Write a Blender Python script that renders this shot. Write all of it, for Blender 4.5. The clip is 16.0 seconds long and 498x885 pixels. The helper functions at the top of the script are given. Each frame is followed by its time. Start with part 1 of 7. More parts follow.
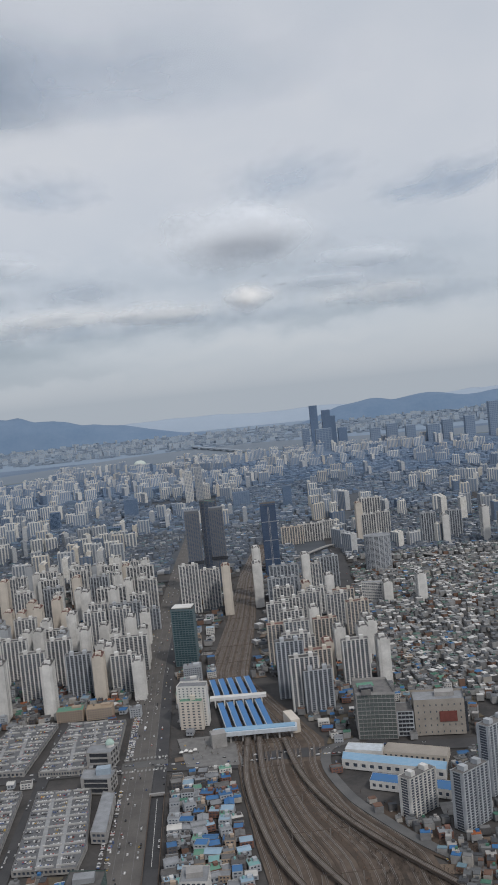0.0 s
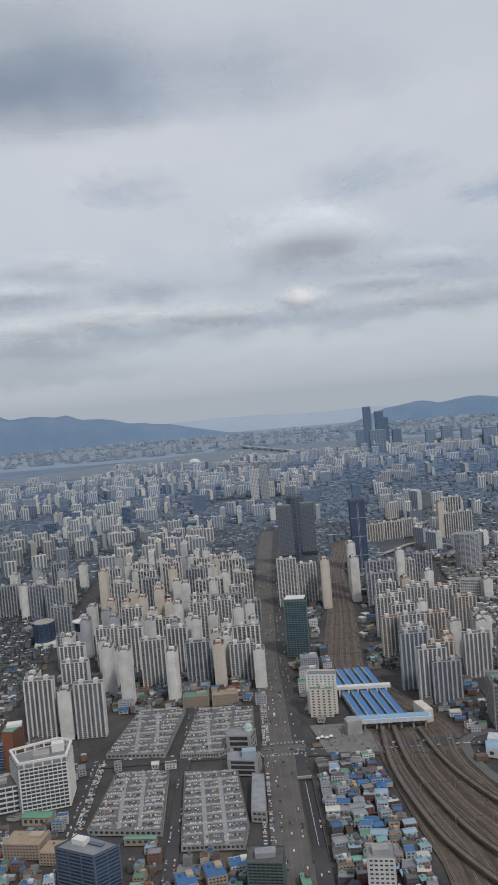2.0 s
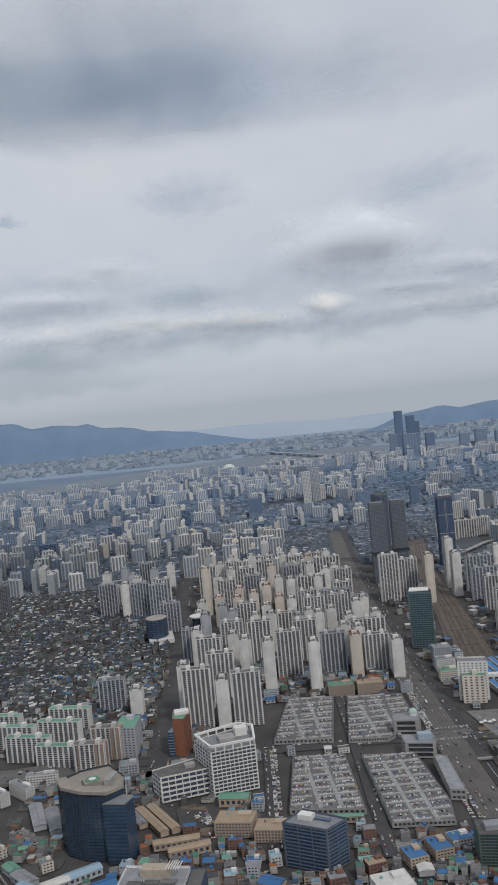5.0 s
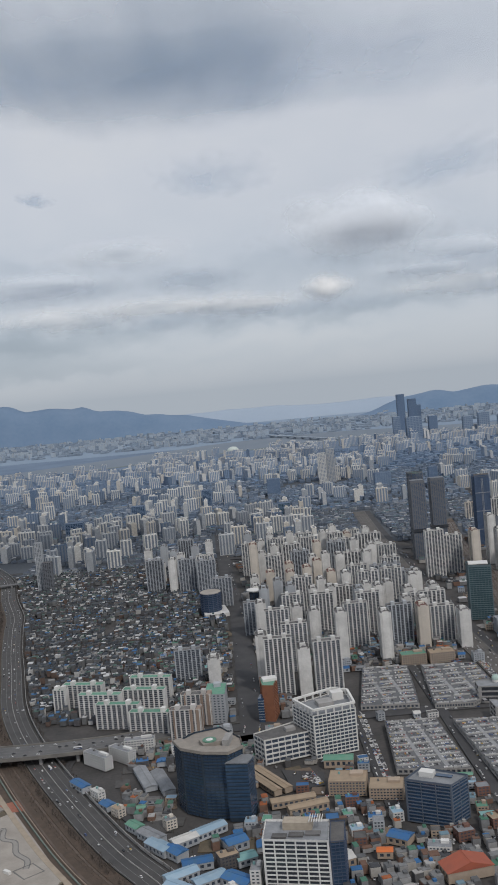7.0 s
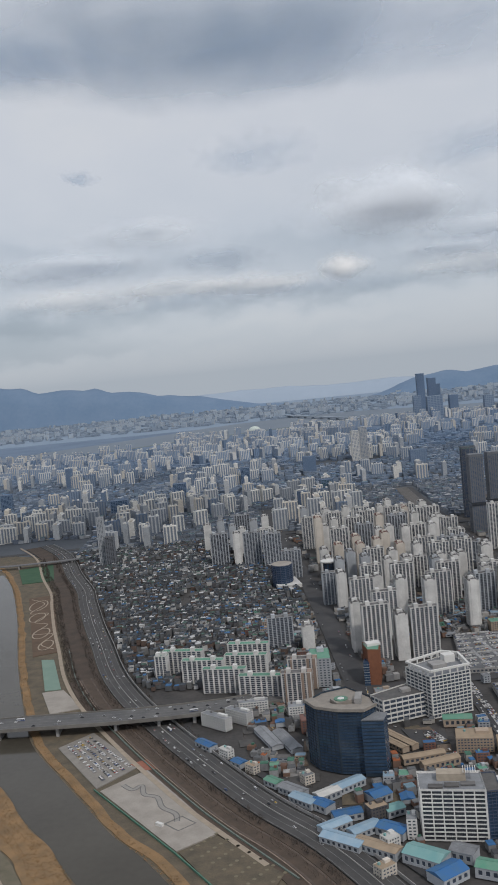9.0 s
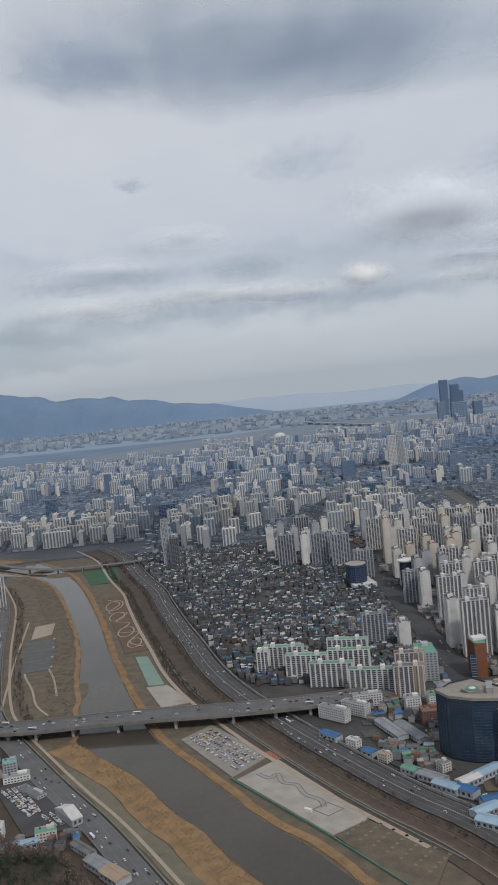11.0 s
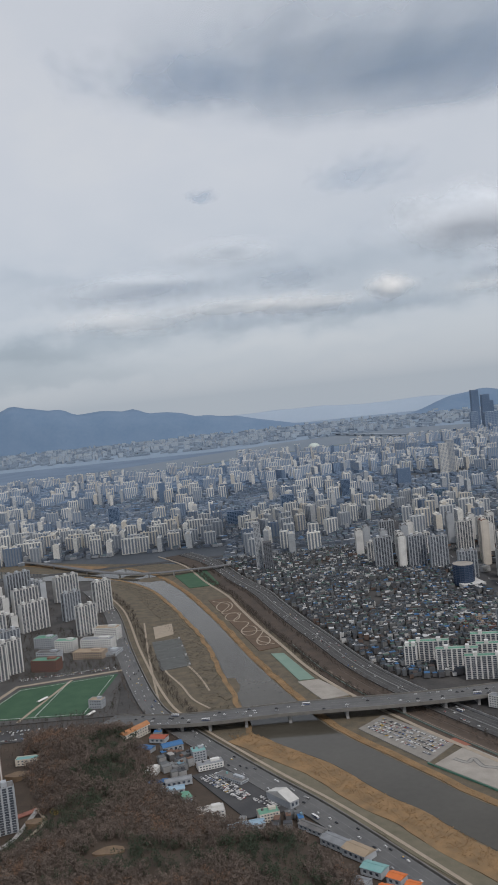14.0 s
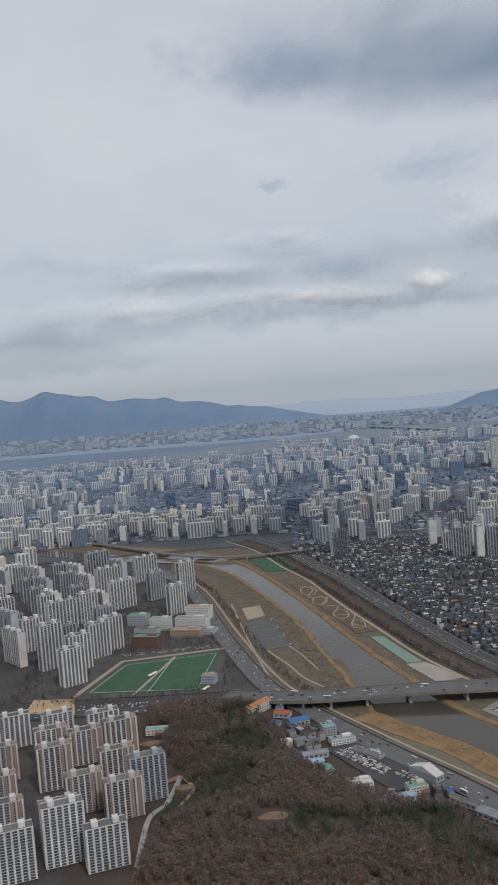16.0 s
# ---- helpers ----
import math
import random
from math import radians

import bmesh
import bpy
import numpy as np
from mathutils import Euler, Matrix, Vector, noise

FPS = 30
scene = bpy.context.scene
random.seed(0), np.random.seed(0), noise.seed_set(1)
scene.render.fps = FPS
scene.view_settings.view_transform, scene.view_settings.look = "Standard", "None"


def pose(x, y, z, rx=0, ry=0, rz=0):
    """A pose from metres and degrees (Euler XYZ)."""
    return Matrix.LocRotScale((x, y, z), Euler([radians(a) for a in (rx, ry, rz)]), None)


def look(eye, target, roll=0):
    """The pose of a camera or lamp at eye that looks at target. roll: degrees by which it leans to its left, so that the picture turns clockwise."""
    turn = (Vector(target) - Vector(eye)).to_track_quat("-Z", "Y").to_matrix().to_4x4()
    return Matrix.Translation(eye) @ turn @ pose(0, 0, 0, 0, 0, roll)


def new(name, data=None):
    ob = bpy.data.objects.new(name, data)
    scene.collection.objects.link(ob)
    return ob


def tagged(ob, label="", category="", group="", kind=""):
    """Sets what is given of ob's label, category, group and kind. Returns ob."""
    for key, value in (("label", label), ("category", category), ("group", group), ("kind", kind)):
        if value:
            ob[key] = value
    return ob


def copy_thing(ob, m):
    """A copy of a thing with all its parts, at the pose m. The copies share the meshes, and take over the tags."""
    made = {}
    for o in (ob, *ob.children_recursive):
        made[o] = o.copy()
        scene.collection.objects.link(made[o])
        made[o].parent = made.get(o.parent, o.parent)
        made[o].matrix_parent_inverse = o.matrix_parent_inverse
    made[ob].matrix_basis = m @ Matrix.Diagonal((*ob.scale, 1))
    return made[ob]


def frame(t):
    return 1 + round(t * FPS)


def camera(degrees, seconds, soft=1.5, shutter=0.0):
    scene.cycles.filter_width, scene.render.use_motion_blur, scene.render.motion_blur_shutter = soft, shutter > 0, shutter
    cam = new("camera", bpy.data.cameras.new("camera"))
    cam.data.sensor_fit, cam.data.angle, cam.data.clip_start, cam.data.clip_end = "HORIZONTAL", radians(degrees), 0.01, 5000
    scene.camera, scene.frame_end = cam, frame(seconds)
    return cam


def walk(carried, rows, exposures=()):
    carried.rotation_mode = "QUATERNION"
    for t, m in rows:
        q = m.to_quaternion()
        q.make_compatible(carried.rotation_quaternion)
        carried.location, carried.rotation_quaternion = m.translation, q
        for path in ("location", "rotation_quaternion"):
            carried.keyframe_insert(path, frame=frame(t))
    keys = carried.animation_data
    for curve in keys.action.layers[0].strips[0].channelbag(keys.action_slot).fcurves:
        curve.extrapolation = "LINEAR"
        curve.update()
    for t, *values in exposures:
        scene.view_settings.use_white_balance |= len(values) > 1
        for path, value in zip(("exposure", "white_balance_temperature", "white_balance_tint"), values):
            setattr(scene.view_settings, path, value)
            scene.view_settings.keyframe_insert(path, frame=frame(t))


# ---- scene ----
cam = camera(30.41, 16.0, soft=1.75)
PATH = [
    (0.0, (-1.41, 0.35, 188.88), (2.84, 100.09, 183.09), -5.69),
    (0.5, (-15.96, -1.11, 188.80), (-12.25, 98.65, 183.02), -5.71),
    (1.0, (-30.50, -2.59, 188.70), (-26.95, 97.17, 182.89), -5.41),
    (1.5, (-45.05, -4.09, 188.59), (-42.36, 95.71, 182.90), -4.98),
    (2.0, (-59.61, -5.61, 188.46), (-58.97, 94.25, 183.19), -4.87),
    (2.5, (-74.17, -7.15, 188.30), (-74.94, 92.73, 183.45), -4.85),
    (3.0, (-88.74, -8.73, 188.11), (-89.88, 91.17, 183.81), -4.98),
    (3.5, (-103.32, -10.34, 187.88), (-104.36, 89.58, 184.19), -5.26),
    (4.0, (-117.91, -12.01, 187.62), (-118.58, 87.93, 184.11), -5.49),
    (6.5, (-191.36, -21.14, 185.87), (-189.39, 78.66, 179.94), -5.12),
    (7.0, (-206.18, -23.08, 185.56), (-204.09, 76.71, 179.49), -5.24),
    (7.5, (-221.03, -25.04, 185.28), (-219.08, 74.72, 178.65), -5.41),
    (8.0, (-235.92, -27.01, 185.03), (-233.76, 72.69, 177.52), -5.45),
    (8.5, (-250.84, -28.98, 184.81), (-248.98, 70.69, 176.94), -5.47),
    (9.0, (-265.81, -30.96, 184.65), (-263.96, 68.70, 176.65), -5.49),
    (9.5, (-280.83, -32.95, 184.52), (-279.46, 66.73, 176.66), -5.38),
    (12.0, (-357.09, -43.03, 184.64), (-355.31, 56.75, 178.28), -5.83),
    (12.5, (-372.60, -45.07, 184.76), (-370.81, 54.73, 178.71), -5.93),
    (13.0, (-388.18, -47.11, 184.89), (-386.51, 52.71, 179.16), -5.99),
    (13.5, (-403.81, -49.16, 185.04), (-402.29, 50.67, 179.45), -5.98),
    (14.0, (-419.48, -51.22, 185.19), (-418.00, 48.62, 179.71), -5.93),
    (14.5, (-435.18, -53.27, 185.35), (-434.34, 46.58, 179.92), -5.78),
    (15.0, (-450.89, -55.33, 185.51), (-450.18, 44.50, 179.74), -5.38),
    (15.5, (-466.62, -57.39, 185.68), (-466.14, 42.42, 179.68), -4.79),
    (16.0, (-482.37, -59.46, 185.85), (-482.86, 40.35, 179.64), -4.49),
]
walk(cam, [(t, look(eye, target, roll)) for t, eye, target, roll in PATH])

# bearing, height, width, depth (degrees), lighter or darker: the low far bands of the layer
CLOUDS = ((-12, 3.6, 7, 0.7, -0.10), (-4, 4.3, 9, 0.55, -0.075), (8, 4.2, 9, 0.5, -0.07), (17, 4.9, 7, 0.8, -0.06), (-9, 5.6, 6, 0.5, 0.05), (5, 2.9, 8, 0.7, 0.06), (-5, 2.3, 7, 0.5, 0.04), (-2, 6.9, 9, 0.8, -0.03), (-10, 7.9, 7, 0.6, -0.035), (-7, 9.4, 10, 1.0, 0.02), (12, 7.4, 9, 0.7, -0.03), (4, 18.5, 16, 3.5, 0.03), (-10, 2.0, 7, 0.5, -0.06), (-13, 2.8, 9, 1.3, -0.09), (0, 6.6, 34, 3.6, -0.085), (2, 2.2, 34, 1.5, -0.05))

# ---- light ----
SUN_AZ, SUN_EL = 150.0, 48.0
sun_dir = Vector((math.sin(radians(SUN_AZ)) * math.cos(radians(SUN_EL)), math.cos(radians(SUN_AZ)) * math.cos(radians(SUN_EL)), math.sin(radians(SUN_EL))))
sun = new("sun", bpy.data.lights.new("sun", "SUN"))
sun.data.energy, sun.data.angle, sun.data.color = 1.45, radians(5), (1.0, 0.945, 0.88)
sun.matrix_world = look(sun_dir * 1000, (0, 0, 0))

world = bpy.data.worlds.new("overcast_sky")
scene.world = world
world.use_nodes = True
wt = world.node_tree
wt.nodes.clear()


def wmath(op, a, b=0.0, c=0.0, clamp=False):
    n = wt.nodes.new("ShaderNodeMath")
    n.operation, n.use_clamp = op, clamp
    for i, v in enumerate((a, b, c)):
        if isinstance(v, (int, float)):
            n.inputs[i].default_value = v
        else:
            wt.links.new(v, n.inputs[i])
    return n.outputs[0]


def wmix(fac, a, b):
    n = wt.nodes.new("ShaderNodeMix")
    n.data_type = "RGBA"
    for i, v in ((0, fac), (6, a), (7, b)):
        if isinstance(v, (int, float)):
            n.inputs[i].default_value = v
        elif isinstance(v, tuple):
            n.inputs[i].default_value = (*v, 1)
        else:
            wt.links.new(v, n.inputs[i])
    return n.outputs[2]


sky = wt.nodes.new("ShaderNodeTexSky")
sky.sky_type, sky.sun_disc = "NISHITA", False
sky.sun_elevation, sky.sun_rotation = radians(SUN_EL), radians(SUN_AZ)
coords = wt.nodes.new("ShaderNodeTexCoord")
sep = wt.nodes.new("ShaderNodeSeparateXYZ")
wt.links.new(coords.outputs["Generated"], sep.inputs[0])
dx, dy, dz = sep.outputs
azim = wmath("ARCTAN2", dx, dy)
elev = wmath("ARCSINE", dz)
up = wmath("MAXIMUM", dz, 0.0)


def cloud_noise(stretch, scale, detail, seed, rough=0.55):
    # heaped cloud, flattened more and more towards the horizon
    comb = wt.nodes.new("ShaderNodeCombineXYZ")
    wt.links.new(azim, comb.inputs[0])
    wt.links.new(wmath("MULTIPLY", wmath("POWER", wmath("ADD", up, 0.02), 0.62), stretch), comb.inputs[1])
    comb.inputs[2].default_value = seed
    n = wt.nodes.new("ShaderNodeTexNoise")
    n.inputs["Scale"].default_value, n.inputs["Detail"].default_value, n.inputs["Roughness"].default_value = scale, detail, rough
    n.inputs["Distortion"].default_value = 0.15
    wt.links.new(comb.outputs[0], n.inputs["Vector"])
    return n.outputs[0]


def spot(az, el, wide, high):
    # a soft oval in the sky round one bearing and height (degrees)
    a = wmath("DIVIDE", wmath("SUBTRACT", ragged_az, radians(az)), radians(wide))
    e = wmath("DIVIDE", wmath("SUBTRACT", ragged_el, radians(el)), radians(high))
    r = wmath("ADD", wmath("MULTIPLY", a, a), wmath("MULTIPLY", e, e))
    return wmath("POWER", 2.718, wmath("MULTIPLY", r, -1.0))


def rim_noise(scale, seed):
    # rounded billows, as high as they are wide
    comb = wt.nodes.new("ShaderNodeCombineXYZ")
    wt.links.new(azim, comb.inputs[0])
    wt.links.new(wmath("MULTIPLY", elev, 1.5), comb.inputs[1])
    comb.inputs[2].default_value = seed
    n = wt.nodes.new("ShaderNodeTexNoise")
    n.inputs["Scale"].default_value, n.inputs["Detail"].default_value, n.inputs["Roughness"].default_value = scale, 4, 0.5
    wt.links.new(comb.outputs[0], n.inputs["Vector"])
    return n.outputs[0]


ragged_az = wmath("ADD", azim, wmath("MULTIPLY", wmath("SUBTRACT", rim_noise(13.0, 21.0), 0.5), 0.12))
ragged_el = wmath("ADD", elev, wmath("MULTIPLY", wmath("SUBTRACT", rim_noise(17.0, 33.0), 0.5), 0.062))
base = cloud_noise(1.5, 3.0, 3, 3.7, 0.45)
fine = wmath("MULTIPLY_ADD", rim_noise(9.0, 8.1), 0.6, wmath("MULTIPLY", cloud_noise(1.8, 8.0, 4, 8.1, 0.5), 0.4))


depth = wmath("ADD", wmath("MULTIPLY_ADD", base, 0.22, 0.362), wmath("MULTIPLY", fine, 0.15))
for az, el, wide, high, much in CLOUDS:
    depth = wmath("ADD", depth, wmath("MULTIPLY", spot(az, el, wide, high), much))
ramp = wt.nodes.new("ShaderNodeValToRGB")
els = ramp.color_ramp.elements
els[0].position, els[0].color = 0.26, (0.25, 0.30, 0.365, 1)
els[1].position, els[1].color = 0.70, (0.74, 0.73, 0.71, 1)
for pos, col in ((0.38, (0.39, 0.44, 0.51, 1)), (0.48, (0.515, 0.555, 0.62, 1)), (0.57, (0.59, 0.615, 0.665, 1))):
    e = els.new(pos)
    e.color = col
wt.links.new(depth, ramp.inputs[0])
clouds = ramp.outputs[0]
# the layer thins into pale haze at the skyline, and grows brighter behind the viewer
haze = wmath("POWER", 2.718, wmath("MULTIPLY", up, -26.0))
hazed = wmix(wmath("MULTIPLY", haze, 0.85), clouds, (0.345, 0.395, 0.46))
blue = wt.nodes.new("ShaderNodeVectorMath")
blue.operation = "SCALE"
blue.inputs[3].default_value = 0.08
wt.links.new(sky.outputs[0], blue.inputs[0])
mixed = wmix(0.88, blue.outputs[0], hazed)
bg = wt.nodes.new("ShaderNodeBackground")
bg.inputs[1].default_value = 1.05
wt.links.new(mixed, bg.inputs[0])
wout = wt.nodes.new("ShaderNodeOutputWorld")
wt.links.new(bg.outputs[0], wout.inputs[0])

# ---- materials ----
MATS = {}


def mat(name, color, color2=None, rough=0.8, scale=0.5, fine=6.0, vary=0.0, bump=0.0, metal=0.0, island=0.0, spec=0.3):
    """A weathered surface: two colours mixed by stains at a large and a small scale, with a lightness that differs from object to object."""
    m = bpy.data.materials.new(name)
    m.use_nodes = True
    t = m.node_tree
    b = t.nodes["Principled BSDF"]
    b.inputs["Roughness"].default_value, b.inputs["Metallic"].default_value = rough, metal
    b.inputs["Specular IOR Level"].default_value = spec
    color2 = color2 or tuple(c * 0.72 for c in color)
    geo = t.nodes.new("ShaderNodeNewGeometry")
    nz = []
    for s, d in ((scale, 4), (fine, 3)):
        n = t.nodes.new("ShaderNodeTexNoise")
        n.inputs["Scale"].default_value, n.inputs["Detail"].default_value = s, d
        t.links.new(geo.outputs["Position"], n.inputs["Vector"])
        nz.append(n.outputs[0])
    add = t.nodes.new("ShaderNodeMath")
    add.operation = "MULTIPLY_ADD"
    t.links.new(nz[1], add.inputs[0])
    add.inputs[1].default_value = 0.45
    t.links.new(nz[0], add.inputs[2])
    rng = t.nodes.new("ShaderNodeMapRange")
    rng.inputs[1].default_value, rng.inputs[2].default_value = 0.5, 0.98
    t.links.new(add.outputs[0], rng.inputs[0])
    mix = t.nodes.new("ShaderNodeMix")
    mix.data_type = "RGBA"
    mix.inputs[6].default_value, mix.inputs[7].default_value = (*color, 1), (*color2, 1)
    t.links.new(rng.outputs[0], mix.inputs[0])
    out = mix.outputs[2]
    if vary or island:
        hsv = t.nodes.new("ShaderNodeHueSaturation")
        src = t.nodes.new("ShaderNodeObjectInfo").outputs["Random"] if vary else geo.outputs["Random Per Island"]
        v = t.nodes.new("ShaderNodeMapRange")
        amount = vary or island
        v.inputs[3].default_value, v.inputs[4].default_value = 1 - amount, 1 + amount
        t.links.new(src, v.inputs[0])
        t.links.new(v.outputs[0], hsv.inputs["Value"])
        t.links.new(out, hsv.inputs["Color"])
        out = hsv.outputs[0]
    t.links.new(out, b.inputs["Base Color"])
    if bump:
        bp = t.nodes.new("ShaderNodeBump")
        bp.inputs["Strength"].default_value, bp.inputs["Distance"].default_value = bump, 0.3
        t.links.new(nz[1], bp.inputs["Height"])
        t.links.new(bp.outputs[0], b.inputs["Normal"])
    MATS[name] = m
    return m


def palette(name, colors, rough=0.8, fine=3.0):
    """One surface whose joined pieces each take one of several paints."""
    m = mat(name, (1, 1, 1), (0.72, 0.70, 0.68), rough=rough, fine=fine)
    t = m.node_tree
    b = t.nodes["Principled BSDF"]
    wear = b.inputs["Base Color"].links[0].from_socket
    geo = t.nodes.new("ShaderNodeNewGeometry")
    r = t.nodes.new("ShaderNodeValToRGB")
    r.color_ramp.interpolation = "CONSTANT"
    el = r.color_ramp.elements
    total = sum(w for _, w in colors)
    at = 0.0
    for i, (c, w) in enumerate(colors):
        e = el[i] if i < 2 else el.new(at)
        e.position, e.color = at, (*c, 1)
        at += w / total
    t.links.new(geo.outputs["Random Per Island"], r.inputs[0])
    mul = t.nodes.new("ShaderNodeMix")
    mul.data_type, mul.blend_type = "RGBA", "MULTIPLY"
    mul.inputs[0].default_value = 1.0
    t.links.new(r.outputs[0], mul.inputs[6])
    t.links.new(wear, mul.inputs[7])
    t.links.new(mul.outputs[2], b.inputs["Base Color"])
    return m


# ---- mesh tools ----
class Shape:
    """Points and faces gathered for one mesh."""

    def __init__(self):
        self.v, self.f = [], []

    def face(self, pts):
        n = len(self.v)
        self.v += pts
        self.f.append(tuple(range(n, n + len(pts))))
        return self

    def prism(self, poly, z0, z1, cap=True, top=None):
        n, k = len(self.v), len(poly)
        self.v += [(x, y, z0) for x, y in poly] + [(x, y, z1) for x, y in (top or poly)]
        self.f += [(n + i, n + (i + 1) % k, n + k + (i + 1) % k, n + k + i) for i in range(k)]
        if cap:
            self.f += [tuple(range(n + k, n + 2 * k)), tuple(range(n + k - 1, n - 1, -1))]
        return self

    def box(self, cx, cy, w, d, z0, z1, rot=0.0, taper=1.0):
        c, s = math.cos(radians(rot)), math.sin(radians(rot))
        cor = [(-w / 2, -d / 2), (w / 2, -d / 2), (w / 2, d / 2), (-w / 2, d / 2)]
        poly = [(cx + c * a - s * b, cy + s * a + c * b) for a, b in cor]
        top = [(cx + taper * (c * a - s * b), cy + taper * (s * a + c * b)) for a, b in cor]
        return self.prism(poly, z0, z1, True, top)

    def gable(self, cx, cy, w, d, z0, z1, rot=0.0):
        # a ridge roof along w
        c, s = math.cos(radians(rot)), math.sin(radians(rot))
        pt = lambda a, b, z: (cx + c * a - s * b, cy + s * a + c * b, z)
        n = len(self.v)
        self.v += [pt(-w / 2, -d / 2, z0), pt(w / 2, -d / 2, z0), pt(w / 2, d / 2, z0), pt(-w / 2, d / 2, z0), pt(-w / 2, 0, z1), pt(w / 2, 0, z1)]
        self.f += [(n, n + 1, n + 5, n + 4), (n + 2, n + 3, n + 4, n + 5), (n, n + 4, n + 3), (n + 1, n + 2, n + 5), (n + 3, n + 2, n + 1, n)]
        return self

    def strip(self, pts, width, z, thick=0.2):
        # a ribbon with thickness along a line in plan; width may be one value or a pair of offsets
        a, b = width if isinstance(width, tuple) else (-width / 2, width / 2)
        L, R = [], []
        for i, p in enumerate(pts):
            p0, p1 = Vector(pts[max(i - 1, 0)][:2]), Vector(pts[min(i + 1, len(pts) - 1)][:2])
            t = (p1 - p0).normalized()
            nrm = Vector((t.y, -t.x))
            zz = p[2] if len(p) > 2 else z
            L.append((p[0] + nrm.x * a, p[1] + nrm.y * a, zz))
            R.append((p[0] + nrm.x * b, p[1] + nrm.y * b, zz))
        n, k = len(self.v), len(pts)
        self.v += L + R + [(x, y, zz - thick) for x, y, zz in L] + [(x, y, zz - thick) for x, y, zz in R]
        for i in range(k - 1):
            self.f += [(n + i, n + k + i, n + k + i + 1, n + i + 1), (n + 2 * k + i, n + i, n + i + 1, n + 2 * k + i + 1), (n + k + i, n + 3 * k + i, n + 3 * k + i + 1, n + k + i + 1)]
        return self

    def mesh(self, name, *mats):
        me = bpy.data.meshes.new(name)
        me.from_pydata(self.v, [], self.f)
        for m in mats:
            me.materials.append(m)
        return me


def smooth_line(pts, steps=6):
    """More points along a line in plan, bent round its corners."""
    out = []
    for i in range(len(pts) - 1):
        p = [Vector(pts[min(max(j, 0), len(pts) - 1)]) for j in (i - 1, i, i + 1, i + 2)]
        for k in range(steps):
            t = k / steps
            out.append(tuple(0.5 * (2 * p[1] + (p[2] - p[0]) * t + (2 * p[0] - 5 * p[1] + 4 * p[2] - p[3]) * t * t + (3 * p[1] - p[0] - 3 * p[2] + p[3]) * t ** 3)))
    return out + [tuple(pts[-1])]


def at_y(line, y):
    """Where a line in plan that runs along y crosses y."""
    for (x0, y0), (x1, y1) in zip(line, line[1:]):
        if min(y0, y1) <= y <= max(y0, y1) and y0 != y1:
            return x0 + (x1 - x0) * (y - y0) / (y1 - y0)
    return line[0][0] if abs(y - line[0][1]) < abs(y - line[-1][1]) else line[-1][0]


def part(name, shape, material, parent, label=""):
    me = shape if isinstance(shape, bpy.types.Mesh) else shape.mesh(name, material)
    ob = new(name, me)
    ob.parent = parent
    if label:
        ob["label"] = label
    return ob


def thing(name, label, category, group="", m=None, kind=""):
    ob = new(name)
    ob.empty_display_size = 1
    if m is not None:
        ob.matrix_basis = m
    return tagged(ob, label, category, group, kind)


def solid(name, shape, material, label, category, group="", kind=""):
    return tagged(new(name, shape.mesh(name, material)), label, category, group, kind)


rng = random.Random(11)

asphalt = mat("asphalt", (0.048, 0.048, 0.052), (0.078, 0.077, 0.078), rough=0.85, scale=0.08, fine=1.5)
city_ground = mat("city_ground", (0.044, 0.043, 0.043), (0.09, 0.084, 0.081), rough=0.9, scale=0.05, fine=0.6)
concrete = mat("concrete", (0.36, 0.35, 0.34), (0.24, 0.235, 0.23), rough=0.85, scale=0.2, fine=2.0)
paving = mat("paving", (0.36, 0.33, 0.295), (0.265, 0.24, 0.212), rough=0.85, scale=0.12, fine=2.0)
ballast = mat("ballast", (0.07, 0.055, 0.046), (0.15, 0.117, 0.093), rough=0.95, scale=0.15, fine=2.5)
rust_bed = mat("rust_bed", (0.135, 0.105, 0.085), (0.075, 0.06, 0.052), rough=0.95, scale=0.2, fine=3)
steel = mat("steel", (0.27, 0.25, 0.235), rough=0.55, metal=0.2)
dry_grass = mat("dry_grass", (0.285, 0.178, 0.09), (0.165, 0.115, 0.068), rough=0.95, scale=0.12, fine=1.8, bump=0.4)
scrub = mat("scrub", (0.088, 0.078, 0.06), (0.158, 0.126, 0.088), rough=0.95, scale=0.15, fine=1.5, bump=0.5)
embank = mat("embankment", (0.055, 0.045, 0.039), (0.095, 0.07, 0.054), rough=0.95, scale=0.1, fine=1.2, bump=0.5)
turf = mat("turf", (0.036, 0.085, 0.05), (0.055, 0.11, 0.062), rough=0.9, scale=0.1, fine=1.0)
green_court = mat("green_court", (0.16, 0.24, 0.20), (0.20, 0.28, 0.23), rough=0.8, scale=0.1)
sand = mat("sand", (0.46, 0.34, 0.20), (0.36, 0.26, 0.16), rough=0.95, scale=0.2)
worn_line = mat("worn_line", (0.24, 0.24, 0.24), (0.10, 0.10, 0.10), rough=0.8, fine=3)
line_white = mat("line_white", (0.72, 0.72, 0.70), rough=0.7)
path_tan = mat("path_tan", (0.36, 0.30, 0.235), (0.28, 0.235, 0.185), rough=0.9, scale=0.3)
water = mat("river_water", (0.056, 0.05, 0.04), (0.075, 0.068, 0.055), rough=0.1, scale=0.02, fine=0.3, spec=0.2)
# distance haze painted in: wide river and grounds turn bluer and paler farther off
hazy_water = mat("hazy_river_water", (0.155, 0.19, 0.235), (0.18, 0.215, 0.255), spec=0.08, rough=0.6, scale=0.004, fine=0.05)
hazy_far_ground = mat("hazy_far_ground", (0.115, 0.165, 0.24), (0.16, 0.215, 0.295), rough=0.95, scale=0.01, fine=0.12)
